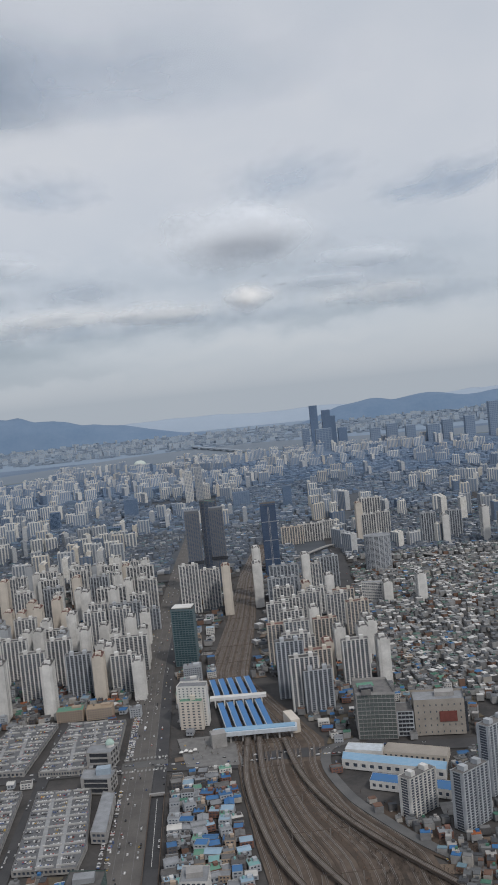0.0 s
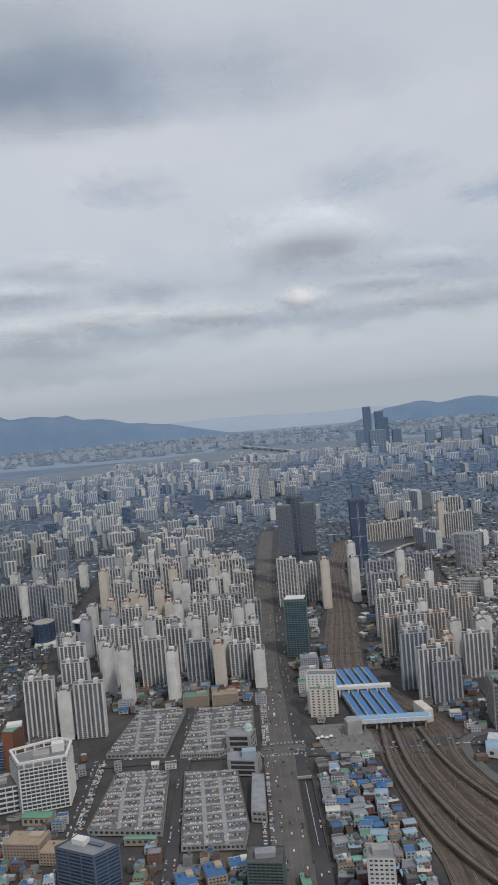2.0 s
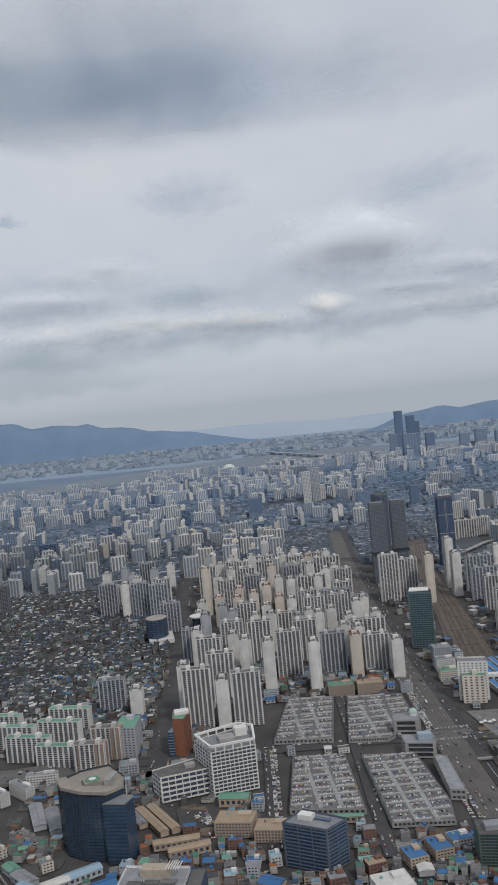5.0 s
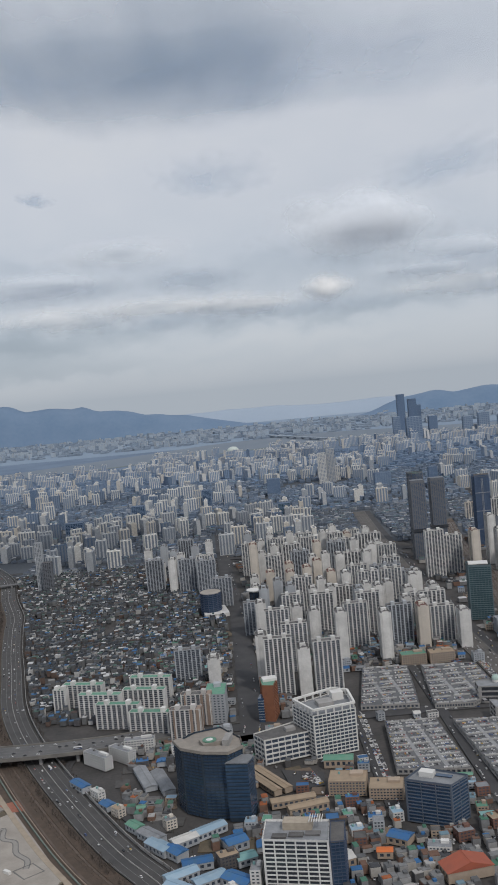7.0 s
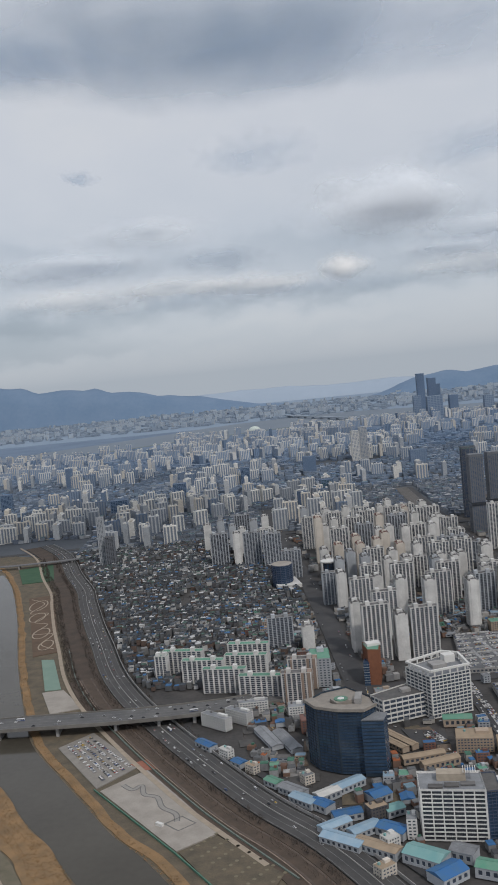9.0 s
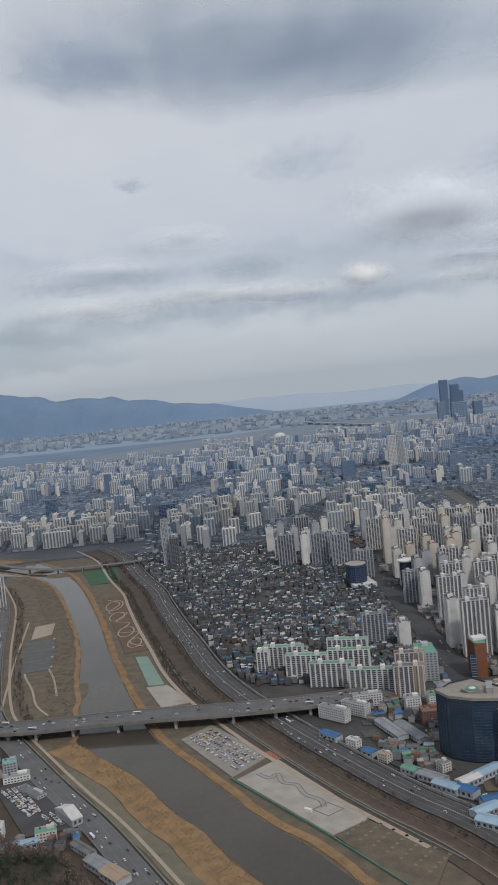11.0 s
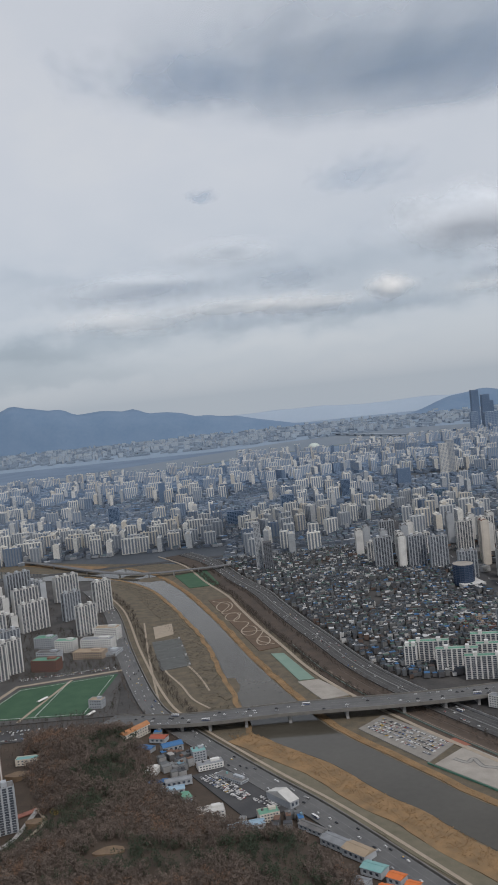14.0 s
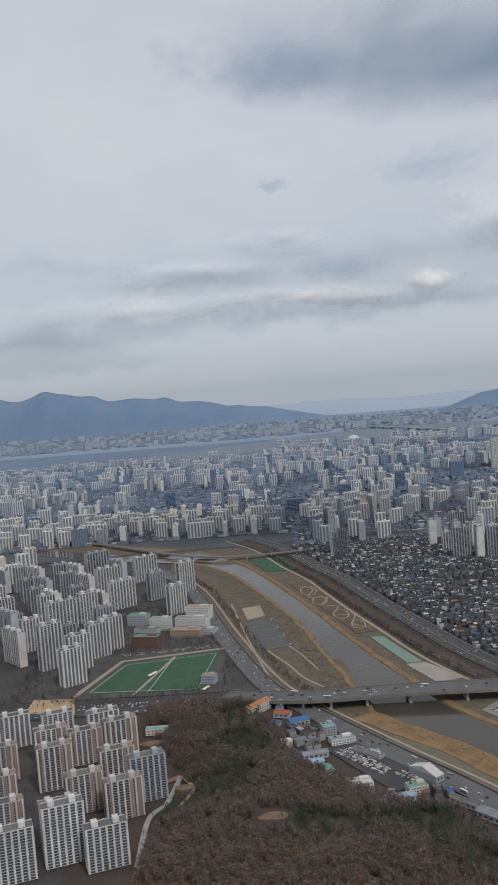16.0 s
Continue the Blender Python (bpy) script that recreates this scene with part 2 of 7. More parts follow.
hazy_mid_ground = mat("hazy_mid_ground", (0.066, 0.076, 0.09), (0.10, 0.11, 0.125), rough=0.95, scale=0.02, fine=0.25)



def rectangle(x0, x1, y0, y1):
    return [(x0, y0), (x1, y0), (x1, y1), (x0, y1)]


# ---- ground ----
g = Shape().face([(-4900, -900, -0.6), (4900, -900, -0.6), (4900, 4950, -0.6), (-4900, 4950, -0.6)])
solid("ground", g, city_ground, "grey built-up city ground of asphalt and concrete", "ground", kind="structure")
solid("district_ground", Shape().prism([(-1500, 985), (1500, 985), (2300, 1800), (-2300, 1800)], -0.5, -0.35), hazy_mid_ground, "slightly hazy grey ground of the middle districts", "ground", kind="structure")
solid("district_ground", Shape().prism([(-3800, 1800), (3800, 1800), (3800, 3000), (-3800, 3000)], -0.5, -0.34), hazy_far_ground, "hazy pale ground of the districts before the wide river", "ground", kind="structure")
# the far bank's base colour is close to plain haze
solid("far_bank_ground", Shape().prism([(-4800, 3000), (4800, 3000), (4800, 4940), (-4800, 4940)], -0.5, -0.35), mat("hazy_far_bank", (0.205, 0.27, 0.355), (0.235, 0.30, 0.38), rough=1.0, scale=0.01, fine=0.1), "hazy ground of the city across the wide river", "ground", kind="structure")

# lines in plan, from near to far
RIVER_R = [(-258, 200), (-309, 300), (-330, 332), (-345, 360), (-363, 394), (-385, 437), (-399, 483), (-416, 545), (-433, 615), (-454, 707), (-487, 831), (-521, 923), (-560, 985)]
RIVER_L = [(-284, 200), (-343, 304), (-354, 326), (-371, 353), (-388, 387), (-408, 414), (-426, 440), (-433, 494), (-443, 552), (-454, 625), (-476, 716), (-513, 843), (-553, 915), (-600, 960)]
EXPY = [(-196, 200), (-238, 297), (-265, 340), (-282, 370), (-310, 425), (-337, 485), (-356, 540), (-372, 607), (-386, 665), (-401, 735), (-411, 785), (-433, 858), (-460, 961), (-495, 1040)]
L_ROAD = [(-330, 200), (-378, 296), (-402, 342), (-423, 377), (-442, 410), (-474, 469), (-492, 515), (-519, 629), (-548, 770), (-585, 880)]

flood = [(at_y(L_ROAD, y) + 6, y) for y in range(200, 961, 40)] + [(at_y(EXPY, y), y) for y in range(960, 199, -40)]
solid("floodplain", Shape().prism(flood, -0.5, -0.2), scrub, "brown winter floodplain of dry scrub beside the stream", "ground", kind="structure")
banks = smooth_line(RIVER_R)
wpoly = smooth_line(RIVER_L) + banks[::-1]
solid("stream", Shape().prism(wpoly, -0.3, -0.1), water, "calm murky grey-brown stream water", "water", kind="structure")
for line, off, name in ((RIVER_R, (1.0, 5.5), "reed_bank"), (RIVER_L[:7], (-16.0, -0.5), "reed_bank"), (RIVER_L[6:], (-3.5, -0.3), "reed_bank")):
    wob = [(x + 2.2 * noise.noise((x * 0.06, y * 0.06, 0)), y) for x, y in smooth_line(line, 14)]
    solid(name, Shape().strip(wob, off, 0.08, 0.3), dry_grass, "strip of tan dry reeds along the water's edge", "river bank", kind="structure")
solid("grass_strip", Shape().strip(smooth_line(RIVER_L[:6]), (-26, -16.5), 0.02, 0.3), mat("olive_grass", (0.125, 0.115, 0.082), (0.175, 0.15, 0.11), rough=0.95, scale=0.2, fine=1.6, bump=0.4), "grey-green winter grass strip below the levee", "verge", kind="structure")
# the stream's wide mouth, its sandbars and tan flats
MOUTH = [(-520, 905), (-560, 935), (-620, 965), (-700, 1020), (-790, 1090), (-900, 1170)]
solid("stream_mouth", Shape().strip(smooth_line(MOUTH), (-16, 14), -0.08, 0.3), water, "wide shallow mouth of the stream", "water", kind="structure")
solid("mouth_flats", Shape().strip(smooth_line([(x + 18, y + 42) for x, y in MOUTH]), (-34, 26), -0.16, 0.3), scrub, "brown flats beside the stream's mouth", "ground", kind="structure")
solid("sand_flat", Shape().strip(smooth_line([(-585, 1002), (-640, 1040), (-700, 1092)]), (-9, 9), 0.0, 0.3), dry_grass, "tan sand flat beside the stream's mouth", "ground", kind="structure")
solid("yard_bank", Shape().prism([(52, 384), (66, 352), (92, 318), (140, 270), (150, 330), (118, 352), (84, 352), (62, 398)], -0.4, 0.1), embank, "dark overgrown slope beside the railway yard", "ground", kind="structure")
# footpaths and ponds on the left floodplain
court_grey = mat("court_grey", (0.115, 0.118, 0.115), (0.085, 0.088, 0.085), rough=0.9, scale=0.2, fine=2)
for pts in ([(-489, 598), (-483, 570), (-471, 537), (-462, 507), (-451, 487)], [(-489, 598), (-474, 590), (-462, 560), (-452, 520)], [(-512, 716), (-502, 637), (-493, 572), (-481, 494)]):
    solid("floodplain_path", Shape().strip(smooth_line(pts), 1.4, 0.02, 0.2), path_tan, "thin tan footpath across the floodplain", "path", kind="structure")
solid("gravel_court", Shape().prism([(-503, 699), (-488, 705), (-484, 670), (-498, 660)], -0.3, 0.05), path_tan, "small tan gravel court on the floodplain", "court", kind="structure")
ring = solid("sports_court", Shape().prism([(-500, 652), (-478, 656), (-466, 580), (-487, 573)], -0.3, 0.05), court_grey, "dark grey riverside sports courts", "court", kind="structure")
for k in (0.02, 0.34, 0.66, 0.98):
    a, b = Vector((-500, 652)).lerp(Vector((-487, 573)), k), Vector((-478, 656)).lerp(Vector((-466, 580)), k)
    part("court_line", Shape().strip([tuple(a), tuple(b)], 0.5, 0.09, 0.03), worn_line, ring)
    part("bench", Shape().box(b.x - 1.2, b.y, 1.2, 3.2, 0.05, 0.9), concrete, ring, "pale concrete bench")
# reed islands by the left bank
for cx, cy, rx, ry in ((-440, 520, 7, 20), (-455, 585, 6, 22), (-520, 905, 16, 12), (-545, 930, 14, 10), (-430, 470, 10, 8)):
    blob = [(cx + rx * math.cos(a) * (1 + 0.25 * noise.noise((cx, a, 0))), cy + ry * math.sin(a) * (1 + 0.25 * noise.noise((cy, a, 1)))) for a in [i * math.tau / 22 for i in range(22)]]
    blob = [(x + 3 * noise.noise((x * 0.15, y * 0.15, 5)), y + 5 * noise.noise((x * 0.15, y * 0.15, 8))) for x, y in blob]
    solid("reed_island", Shape().prism(blob, -0.3, 0.02), scrub, "low brown reed island in the stream", "island", kind="structure")

solid("expressway_slope", Shape().strip(smooth_line(EXPY), (-24, -7.5), 0.25, 0.5), embank, "dark wooded slope below the expressway", "embankment", kind="structure")
road = solid("expressway", Shape().strip(smooth_line(EXPY), (-7, 7), 0.6, 0.9), mat("expressway_asphalt", (0.056, 0.055, 0.056), (0.085, 0.082, 0.08), rough=0.85, scale=0.1, fine=1.2), "dark asphalt riverside expressway with many lanes", "road", kind="structure")
for off in (-6.5, -3.2, 3.2, 6.5):
    part("lane_line", Shape().strip(smooth_line(EXPY), (off - 0.09, off + 0.09), 0.63, 0.02), worn_line, road)
part("median_rail", Shape().strip(smooth_line(EXPY), (-0.15, 0.15), 1.0, 0.4), concrete, road)
road = solid("riverside_road", Shape().strip(smooth_line(L_ROAD), (-6, 6), 0.35, 0.6), mat("pale_asphalt", (0.095, 0.095, 0.098), (0.14, 0.138, 0.136), rough=0.85, scale=0.1, fine=1.5), "grey riverside road with traffic", "road", kind="structure")
for off in (-5.6, -1.9, 1.9, 5.6):
    part("lane_line", Shape().strip(smooth_line(L_ROAD), (off - 0.08, off + 0.08), 0.38, 0.02), worn_line, road)
solid("levee_wall", Shape().strip(smooth_line(L_ROAD), (6.6, 7.2), 1.0, 1.2), mat("levee_concrete", (0.20, 0.19, 0.175), (0.13, 0.124, 0.115), rough=0.9, scale=0.2, fine=2), "long low concrete levee wall", "wall", kind="structure")
solid("river_path", Shape().strip(smooth_line([(x + 12.5, y) for x, y in L_ROAD]), 1.7, 0.25, 0.3), path_tan, "pale tan riverside footpath", "path", kind="structure")
solid("river_path", Shape().strip(smooth_line([(x - 30, y) for x, y in EXPY[1:]]), 2.4, 0.36, 0.3), path_tan, "pale riverside cycle path", "path", kind="structure")

brown_verge = mat("brown_verge", (0.10, 0.074, 0.057), (0.066, 0.052, 0.043), rough=0.95, scale=0.25, fine=1.6, bump=0.4)
solid("shrub_strip", Shape().strip(smooth_line(EXPY[:7]), (-20, -13), 0.32, 0.4), brown_verge, "brown strip of dead grass and shrub rows beside the expressway", "verge", kind="structure")
for off in (-19.4, -13.4):
    solid("service_path", Shape().strip(smooth_line(EXPY[:7]), (off - 0.5, off + 0.5), 0.40, 0.1), rust_bed, "narrow tan service path between shrub rows", "path", kind="structure")
solid("verge", Shape().strip(smooth_line(EXPY[:7]), (-12.6, -8.8), 0.42, 0.5), brown_verge, "brown dead-grass verge below the expressway", "verge", kind="structure")
solid("verge", Shape().strip(smooth_line(EXPY[:7]), (-27, -23), 0.26, 0.5), brown_verge, "brown dead-grass strip along the sports ground", "verge", kind="structure")
solid("track_kerb", Shape().strip(smooth_line(EXPY[:7]), (-20.9, -20.4), 0.7, 0.6), mat("tan_kerb", (0.27, 0.21, 0.17), (0.20, 0.16, 0.13), fine=2), "low tan kerb wall along the railway", "wall", kind="structure")
solid("green_wall", Shape().strip(smooth_line(EXPY[1:8]), (-22.6, -22.0), 0.9, 0.9), mat("pale_green_wall", (0.17, 0.205, 0.18)), "long pale green noise wall", "wall", kind="structure")
solid("noise_wall", Shape().strip(smooth_line(EXPY), (8.6, 8.9), 1.4, 1.4), concrete, "grey roadside noise wall", "wall", kind="structure")
RAMP = [(-300, 455), (-304, 437), (-296, 418), (-278, 392), (-258, 360), (-236, 326), (-214, 285), (-190, 240)]
solid("frontage_road", Shape().strip(smooth_line(RAMP), 4, 0.2, 0.4), asphalt, "grey frontage road along the workshops", "road", kind="structure")

# grounds round the school and its estate
solid("school_ground", Shape().prism([(-640, 500), (-508, 492), (-515, 600), (-545, 720), (-640, 720)], -0.5, -0.02), mat("school_paving", (0.10, 0.098, 0.097), (0.06, 0.056, 0.053), rough=0.9, scale=0.08, fine=0.8), "dark asphalt and bare soil round the school", "ground", kind="structure")
# riverside sports ground
solid("plaza", Shape().prism([(-341, 374), (-321, 392), (-286, 325), (-303, 314)], -0.2, 0.3), paving, "pale grey concrete skating plaza beside the stream", "plaza", kind="structure")
solid("car_park", Shape().prism([(-370, 429), (-354, 445), (-325, 397), (-343, 377)], -0.2, 0.3), mat("lot_paving", (0.27, 0.25, 0.225), (0.20, 0.185, 0.168), rough=0.85, scale=0.2, fine=2), "pale riverside car park full of cars", "car park", kind="structure")
solid("lawn", Shape().prism([(-302, 313), (-287, 323), (-262, 290), (-275, 262)], -0.2, 0.3), scrub, "dull green-brown lawn with rows of holes", "lawn", kind="structure")
solid("tennis_court", Shape().prism([(-410, 586), (-401, 584), (-385, 521), (-395, 521)], -0.2, 0.3), green_court, "pale green hard court beside the stream", "court", kind="structure")
solid("green_field", Shape().prism([(-498, 910), (-465, 924), (-449, 842), (-479, 840)], -0.2, 0.3), turf, "dark green riverside playing field", "field", kind="structure")
solid("garden_bed", Shape().prism([(-459, 776), (-437, 780), (-401, 602), (-418, 596)], -0.2, 0.25), mat("garden_soil", (0.14, 0.095, 0.065), (0.09, 0.065, 0.048), rough=0.95, scale=0.15, fine=1.5), "brown riverside garden with pale winding paths", "garden", kind="structure")
solid("green_fence", Shape().strip([(-344, 376), (-303, 312), (-270, 255)], 0.5, 0.7, 0.8), mat("fence_green", (0.10, 0.21, 0.155)), "long green mesh fence by the stream", "fence", kind="structure")

# ---- streets ----
MAIN = [(-50, 200), (-50, 352), (-51, 473), (-53, 617), (-49, 857), (-42, 1060), (-34, 1230)]
road = solid("main_road", Shape().strip(MAIN, (-12, 4.2), 0.1, 0.5), mat("worn_asphalt", (0.085, 0.08, 0.076), (0.135, 0.125, 0.117), rough=0.85, scale=0.1, fine=1.5), "wide grey main road with an underpass", "road", kind="structure")
solid("main_road", Shape().strip(MAIN[:1] + [(-50, 362)], (4.2, 11), 0.1, 0.5), asphalt, "grey main road before the underpass", "road", kind="structure")
solid("main_road", Shape().strip([(-51, 430)] + MAIN[2:], (4.2, 11), 0.1, 0.5), asphalt, "grey main road beyond the underpass", "road", kind="structure")
for off in (-8, -4.4, 0, 4.0):
    part("lane_line", Shape().strip(MAIN, (off - 0.06, off + 0.06), 0.13, 0.02), worn_line, road)
# shallow cut; the darker asphalt colour stands in for a deep trench's shade
under = solid("underpass", Shape().strip([(-50, 362, 0.0), (-50.5, 395, -0.2), (-51, 430, -0.45)], (4.4, 10.8), 0, 0.1), mat("shaded_asphalt", (0.035, 0.035, 0.038), (0.05, 0.05, 0.052)), "sunken underpass lanes below the main road", "road", kind="structure")
for off in (4.3, 10.9):
    part("retaining_wall", Shape().strip([(-50, 350), (-51, 432)], (off - 0.15, off + 0.15), 0.75, 1.2), rust_bed, under)
part("portal", Shape().box(-43.6, 431, 7.4, 1.2, -0.3, 1.1), concrete, under)
for off in (7.5,):
    part("lane_line", Shape().strip([(-50, 364, 0.06), (-50.5, 395, -0.14), (-51, 428, -0.38)], (off - 0.08, off + 0.08), 0, 0.02), line_white, under)
for x0, x1, y0, y1 in ((-64, -40, 466, 474),):
    solid("junction", Shape().prism(rectangle(x0, x1, y0, y1), -0.3, 0.16), mat("junction_grey", (0.10, 0.10, 0.10), (0.13, 0.128, 0.125), scale=0.2), "pale grey road junction", "road", kind="structure")
    for y in (462, 478):
        for i in range(12):
            solid("crossing_bar", Shape().box(-63 + i * 2.0, y, 1.0, 2.4, 0.12, 0.19), mat("worn_bar", (0.30, 0.30, 0.29), (0.17, 0.17, 0.165), fine=3) if "worn_bar" not in MATS else MATS["worn_bar"], "white zebra crossing bar", "road marking", "zebra crossing", "structure")
STREETS = (([(-260, 470), (-123, 470), (-64, 467), (4, 455)], 10), ([(-209, 458), (-208, 470), (-212, 700), (-222, 900), (-230, 1150)], 14),
           ([(64, 440), (75, 500), (80, 640), (118, 900), (135, 1200), (160, 1500)], 12), ([(-900, 980), (-500, 1000), (-300, 985), (0, 935), (400, 900), (900, 850)], 10),
           ([(-640, 476), (-510, 470)], 14), ([(-104, 345), (-104, 560)], 6), ([(-150, 360), (-150, 480)], 7), ([(4, 462), (60, 458), (300, 420)], 12),
           ([(-900, 1300), (0, 1330), (900, 1250)], 14), ([(260, 480), (330, 900), (400, 1500)], 9))
for i, (line, wide) in enumerate(STREETS):
    solid("street", Shape().strip(smooth_line(line), wide, 0.02 + 0.012 * i, 0.5), asphalt, "grey asphalt city street", "road", kind="structure")

# ---- railway ----
BED_L = [(2, 200), (4, 340), (1, 370), (-3, 426), (-5, 490), (-20, 605), (-2, 750), (15, 929), (40, 1100)]
BED_R = [(80, 200), (69, 354), (49, 394), (39, 440), (43, 476), (8, 595), (21, 740), (32, 920), (60, 1100)]
poly = BED_L + BED_R[::-1]
bed = solid("railway_bed", Shape().prism(poly, -0.4, 0.05), ballast, "brown ballast bed of a wide railway yard", "railway", kind="structure")
pale_bed = mat("pale_bed", (0.15, 0.127, 0.11), (0.095, 0.08, 0.07), rough=0.95, scale=0.15, fine=2)
ks = (0.03, 0.08, 0.15, 0.20, 0.25, 0.335, 0.385, 0.46, 0.51, 0.62, 0.67, 0.72, 0.83, 0.88, 0.95)
for i, k in enumerate(ks):
    line = []
    for y in range(210, 1090, 20):
        a, b = at_y(BED_L, y), at_y(BED_R, y)
        line.append((a + (b - a) * k, y))
    tr = part("track_bed", Shape().strip(smooth_line(line, 2), 1.1, 0.14, 0.1), (rust_bed, embank, rust_bed, pale_bed, ballast)[i % 5], bed)
    for off in (-0.32, 0.32):
        part("rail", Shape().strip(smooth_line(line, 2), (off - 0.07, off + 0.07), 0.24, 0.1), steel, tr)
for k, wide in ((0.115, 1.2), (0.295, 1.6), (0.425, 1.2), (0.565, 2.6), (0.775, 1.8), (0.915, 1.4)):
    line = [(at_y(BED_L, y) + (at_y(BED_R, y) - at_y(BED_L, y)) * k, y) for y in range(210, 470, 20)]
    part("scrub_strip", Shape().strip(smooth_line(line, 2), wide, 0.18, 0.2), embank, bed)
# raised tracks that cross the yard's edge
for pts, zz in (([(3, 486), (0, 430), (6, 372), (14, 340), (30, 300)], 2.3), ([(9, 486), (9, 430), (18, 372), (30, 335), (48, 295)], 2.3), ([(22, 480), (27, 430), (40, 385), (60, 345), (84, 305)], 1.8)):
    tr = part("viaduct_deck", Shape().strip(smooth_line([(x, y, zz) for x, y in pts]), 2.6, zz, 1.0), pale_bed, bed)
    for off in (-0.32, 0.32):
        part("rail", Shape().strip(smooth_line([(x, y, zz + 0.1) for x, y in pts]), (off - 0.08, off + 0.08), zz, 0.1), steel, tr)
    for off in (-1.35, 1.35):
        part("parapet", Shape().strip(smooth_line([(x, y, zz + 0.4) for x, y in pts]), (off - 0.1, off + 0.1), zz, 0.6), rust_bed, tr)
LOOP = [(60, 470), (44, 462), (40, 440), (45, 410), (52, 390), (70, 354), (92, 325), (130, 285)]
solid("loop_road", Shape().strip(smooth_line(LOOP), 5, 0.5, 0.8), MATS["pale_asphalt"], "curving grey road beside the railway yard", "road", kind="structure")

# ---- building surfaces ----
white_paint = mat("white_paint", (0.66, 0.65, 0.63), (0.48, 0.475, 0.465), rough=0.75, scale=0.15, fine=1.2, vary=0.10)
cream_paint = mat("cream_paint", (0.60, 0.545, 0.48), (0.49, 0.45, 0.40), rough=0.75, scale=0.15, fine=1.2, vary=0.08)
grey_paint = mat("grey_paint", (0.41, 0.43, 0.455), (0.32, 0.34, 0.365), rough=0.78, scale=0.15, fine=1.2, vary=0.12)
brown_paint = mat("brown_paint", (0.30, 0.225, 0.18), (0.23, 0.175, 0.14), rough=0.8, scale=0.15, vary=0.1)
roof_dark = mat("roof_dark", (0.10, 0.098, 0.10), (0.16, 0.155, 0.15), rough=0.9, scale=0.3, fine=2.0, vary=0.25)
roof_brown = mat("roof_brown", (0.19, 0.10, 0.085), (0.13, 0.08, 0.07), rough=0.85, scale=0.3, vary=0.2)
roof_green = mat("roof_green", (0.10, 0.26, 0.185), (0.16, 0.27, 0.21), rough=0.85, scale=0.3, vary=0.15)
roof_grey = mat("roof_grey", (0.26, 0.27, 0.285), (0.17, 0.178, 0.19), rough=0.9, scale=0.25, fine=1.5, vary=0.15)
roof_blue = mat("roof_blue", (0.035, 0.13, 0.33), (0.06, 0.135, 0.23), rough=0.6, scale=0.3, fine=1.5, vary=0.15)
window_dark = mat("window_dark", (0.03, 0.043, 0.065), (0.065, 0.082, 0.115), rough=0.3, scale=0.9, fine=3.0, vary=0.3, spec=0.5)
flat_window = mat("flat_window", (0.042, 0.053, 0.072), (0.085, 0.10, 0.125), rough=0.3, scale=0.5, fine=2.2, vary=0.3, spec=0.5)
glass_blue = mat("glass_blue", (0.028, 0.055, 0.10), (0.045, 0.08, 0.14), rough=0.12, scale=0.2, fine=1.5, spec=0.8)
glass_teal = mat("glass_teal", (0.03, 0.07, 0.085), (0.05, 0.10, 0.115), rough=0.2, scale=0.3, spec=0.7)
glass_dark = mat("glass_dark", (0.035, 0.04, 0.05), (0.06, 0.065, 0.075), rough=0.2, scale=0.3, spec=0.6)
orange_paint = mat("orange_paint", (0.27, 0.115, 0.065), (0.21, 0.09, 0.055), rough=0.8)
white_clean = mat("white_clean", (0.68, 0.67, 0.645), (0.58, 0.57, 0.55), rough=0.7, scale=0.2)
# blue of the distance haze, mixed into base colours below
HAZE_BLUE = (0.185, 0.285, 0.435)


def mix_haze(colors, k, tint=HAZE_BLUE):
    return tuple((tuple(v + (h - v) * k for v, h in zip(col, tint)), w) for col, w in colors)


# district colours shifted towards haze blue with distance; the haze is in the paint
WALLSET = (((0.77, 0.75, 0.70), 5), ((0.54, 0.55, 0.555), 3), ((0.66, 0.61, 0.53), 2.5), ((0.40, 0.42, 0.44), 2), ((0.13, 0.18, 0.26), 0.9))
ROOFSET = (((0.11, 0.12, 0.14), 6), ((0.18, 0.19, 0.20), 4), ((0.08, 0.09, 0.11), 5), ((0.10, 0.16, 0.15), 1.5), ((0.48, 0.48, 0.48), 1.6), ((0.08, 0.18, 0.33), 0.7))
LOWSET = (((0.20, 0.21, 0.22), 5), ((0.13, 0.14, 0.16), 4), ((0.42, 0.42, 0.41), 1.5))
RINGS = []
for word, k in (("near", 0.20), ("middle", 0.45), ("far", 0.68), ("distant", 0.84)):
    win = mix_haze((((0.16, 0.17, 0.185), 1), ((0.21, 0.22, 0.235), 1)), k)
    # farthest windows take nearly the haze colour itself
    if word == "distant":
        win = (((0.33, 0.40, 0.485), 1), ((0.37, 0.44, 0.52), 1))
    tint = (0.255, 0.325, 0.415) if word == "distant" else HAZE_BLUE
    RINGS.append((palette(word + "_wall", mix_haze(WALLSET, k * (0.85 if word == "distant" else 0.28), tint)), mat(word + "_window", win[0][0], win[1][0], rough=0.5, scale=0.5, fine=2.0), palette(word + "_low_wall", mix_haze(LOWSET, k, tint)), palette(word + "_roof", mix_haze(ROOFSET, k, tint))))
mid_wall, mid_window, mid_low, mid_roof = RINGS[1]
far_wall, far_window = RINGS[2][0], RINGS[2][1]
low_wall = palette("low_wall", (((0.170, 0.175, 0.180), 4), ((0.115, 0.121, 0.129), 4), ((0.136, 0.098, 0.083), 1.4), ((0.50, 0.50, 0.50), 1.6), ((0.102, 0.102, 0.111), 3)))
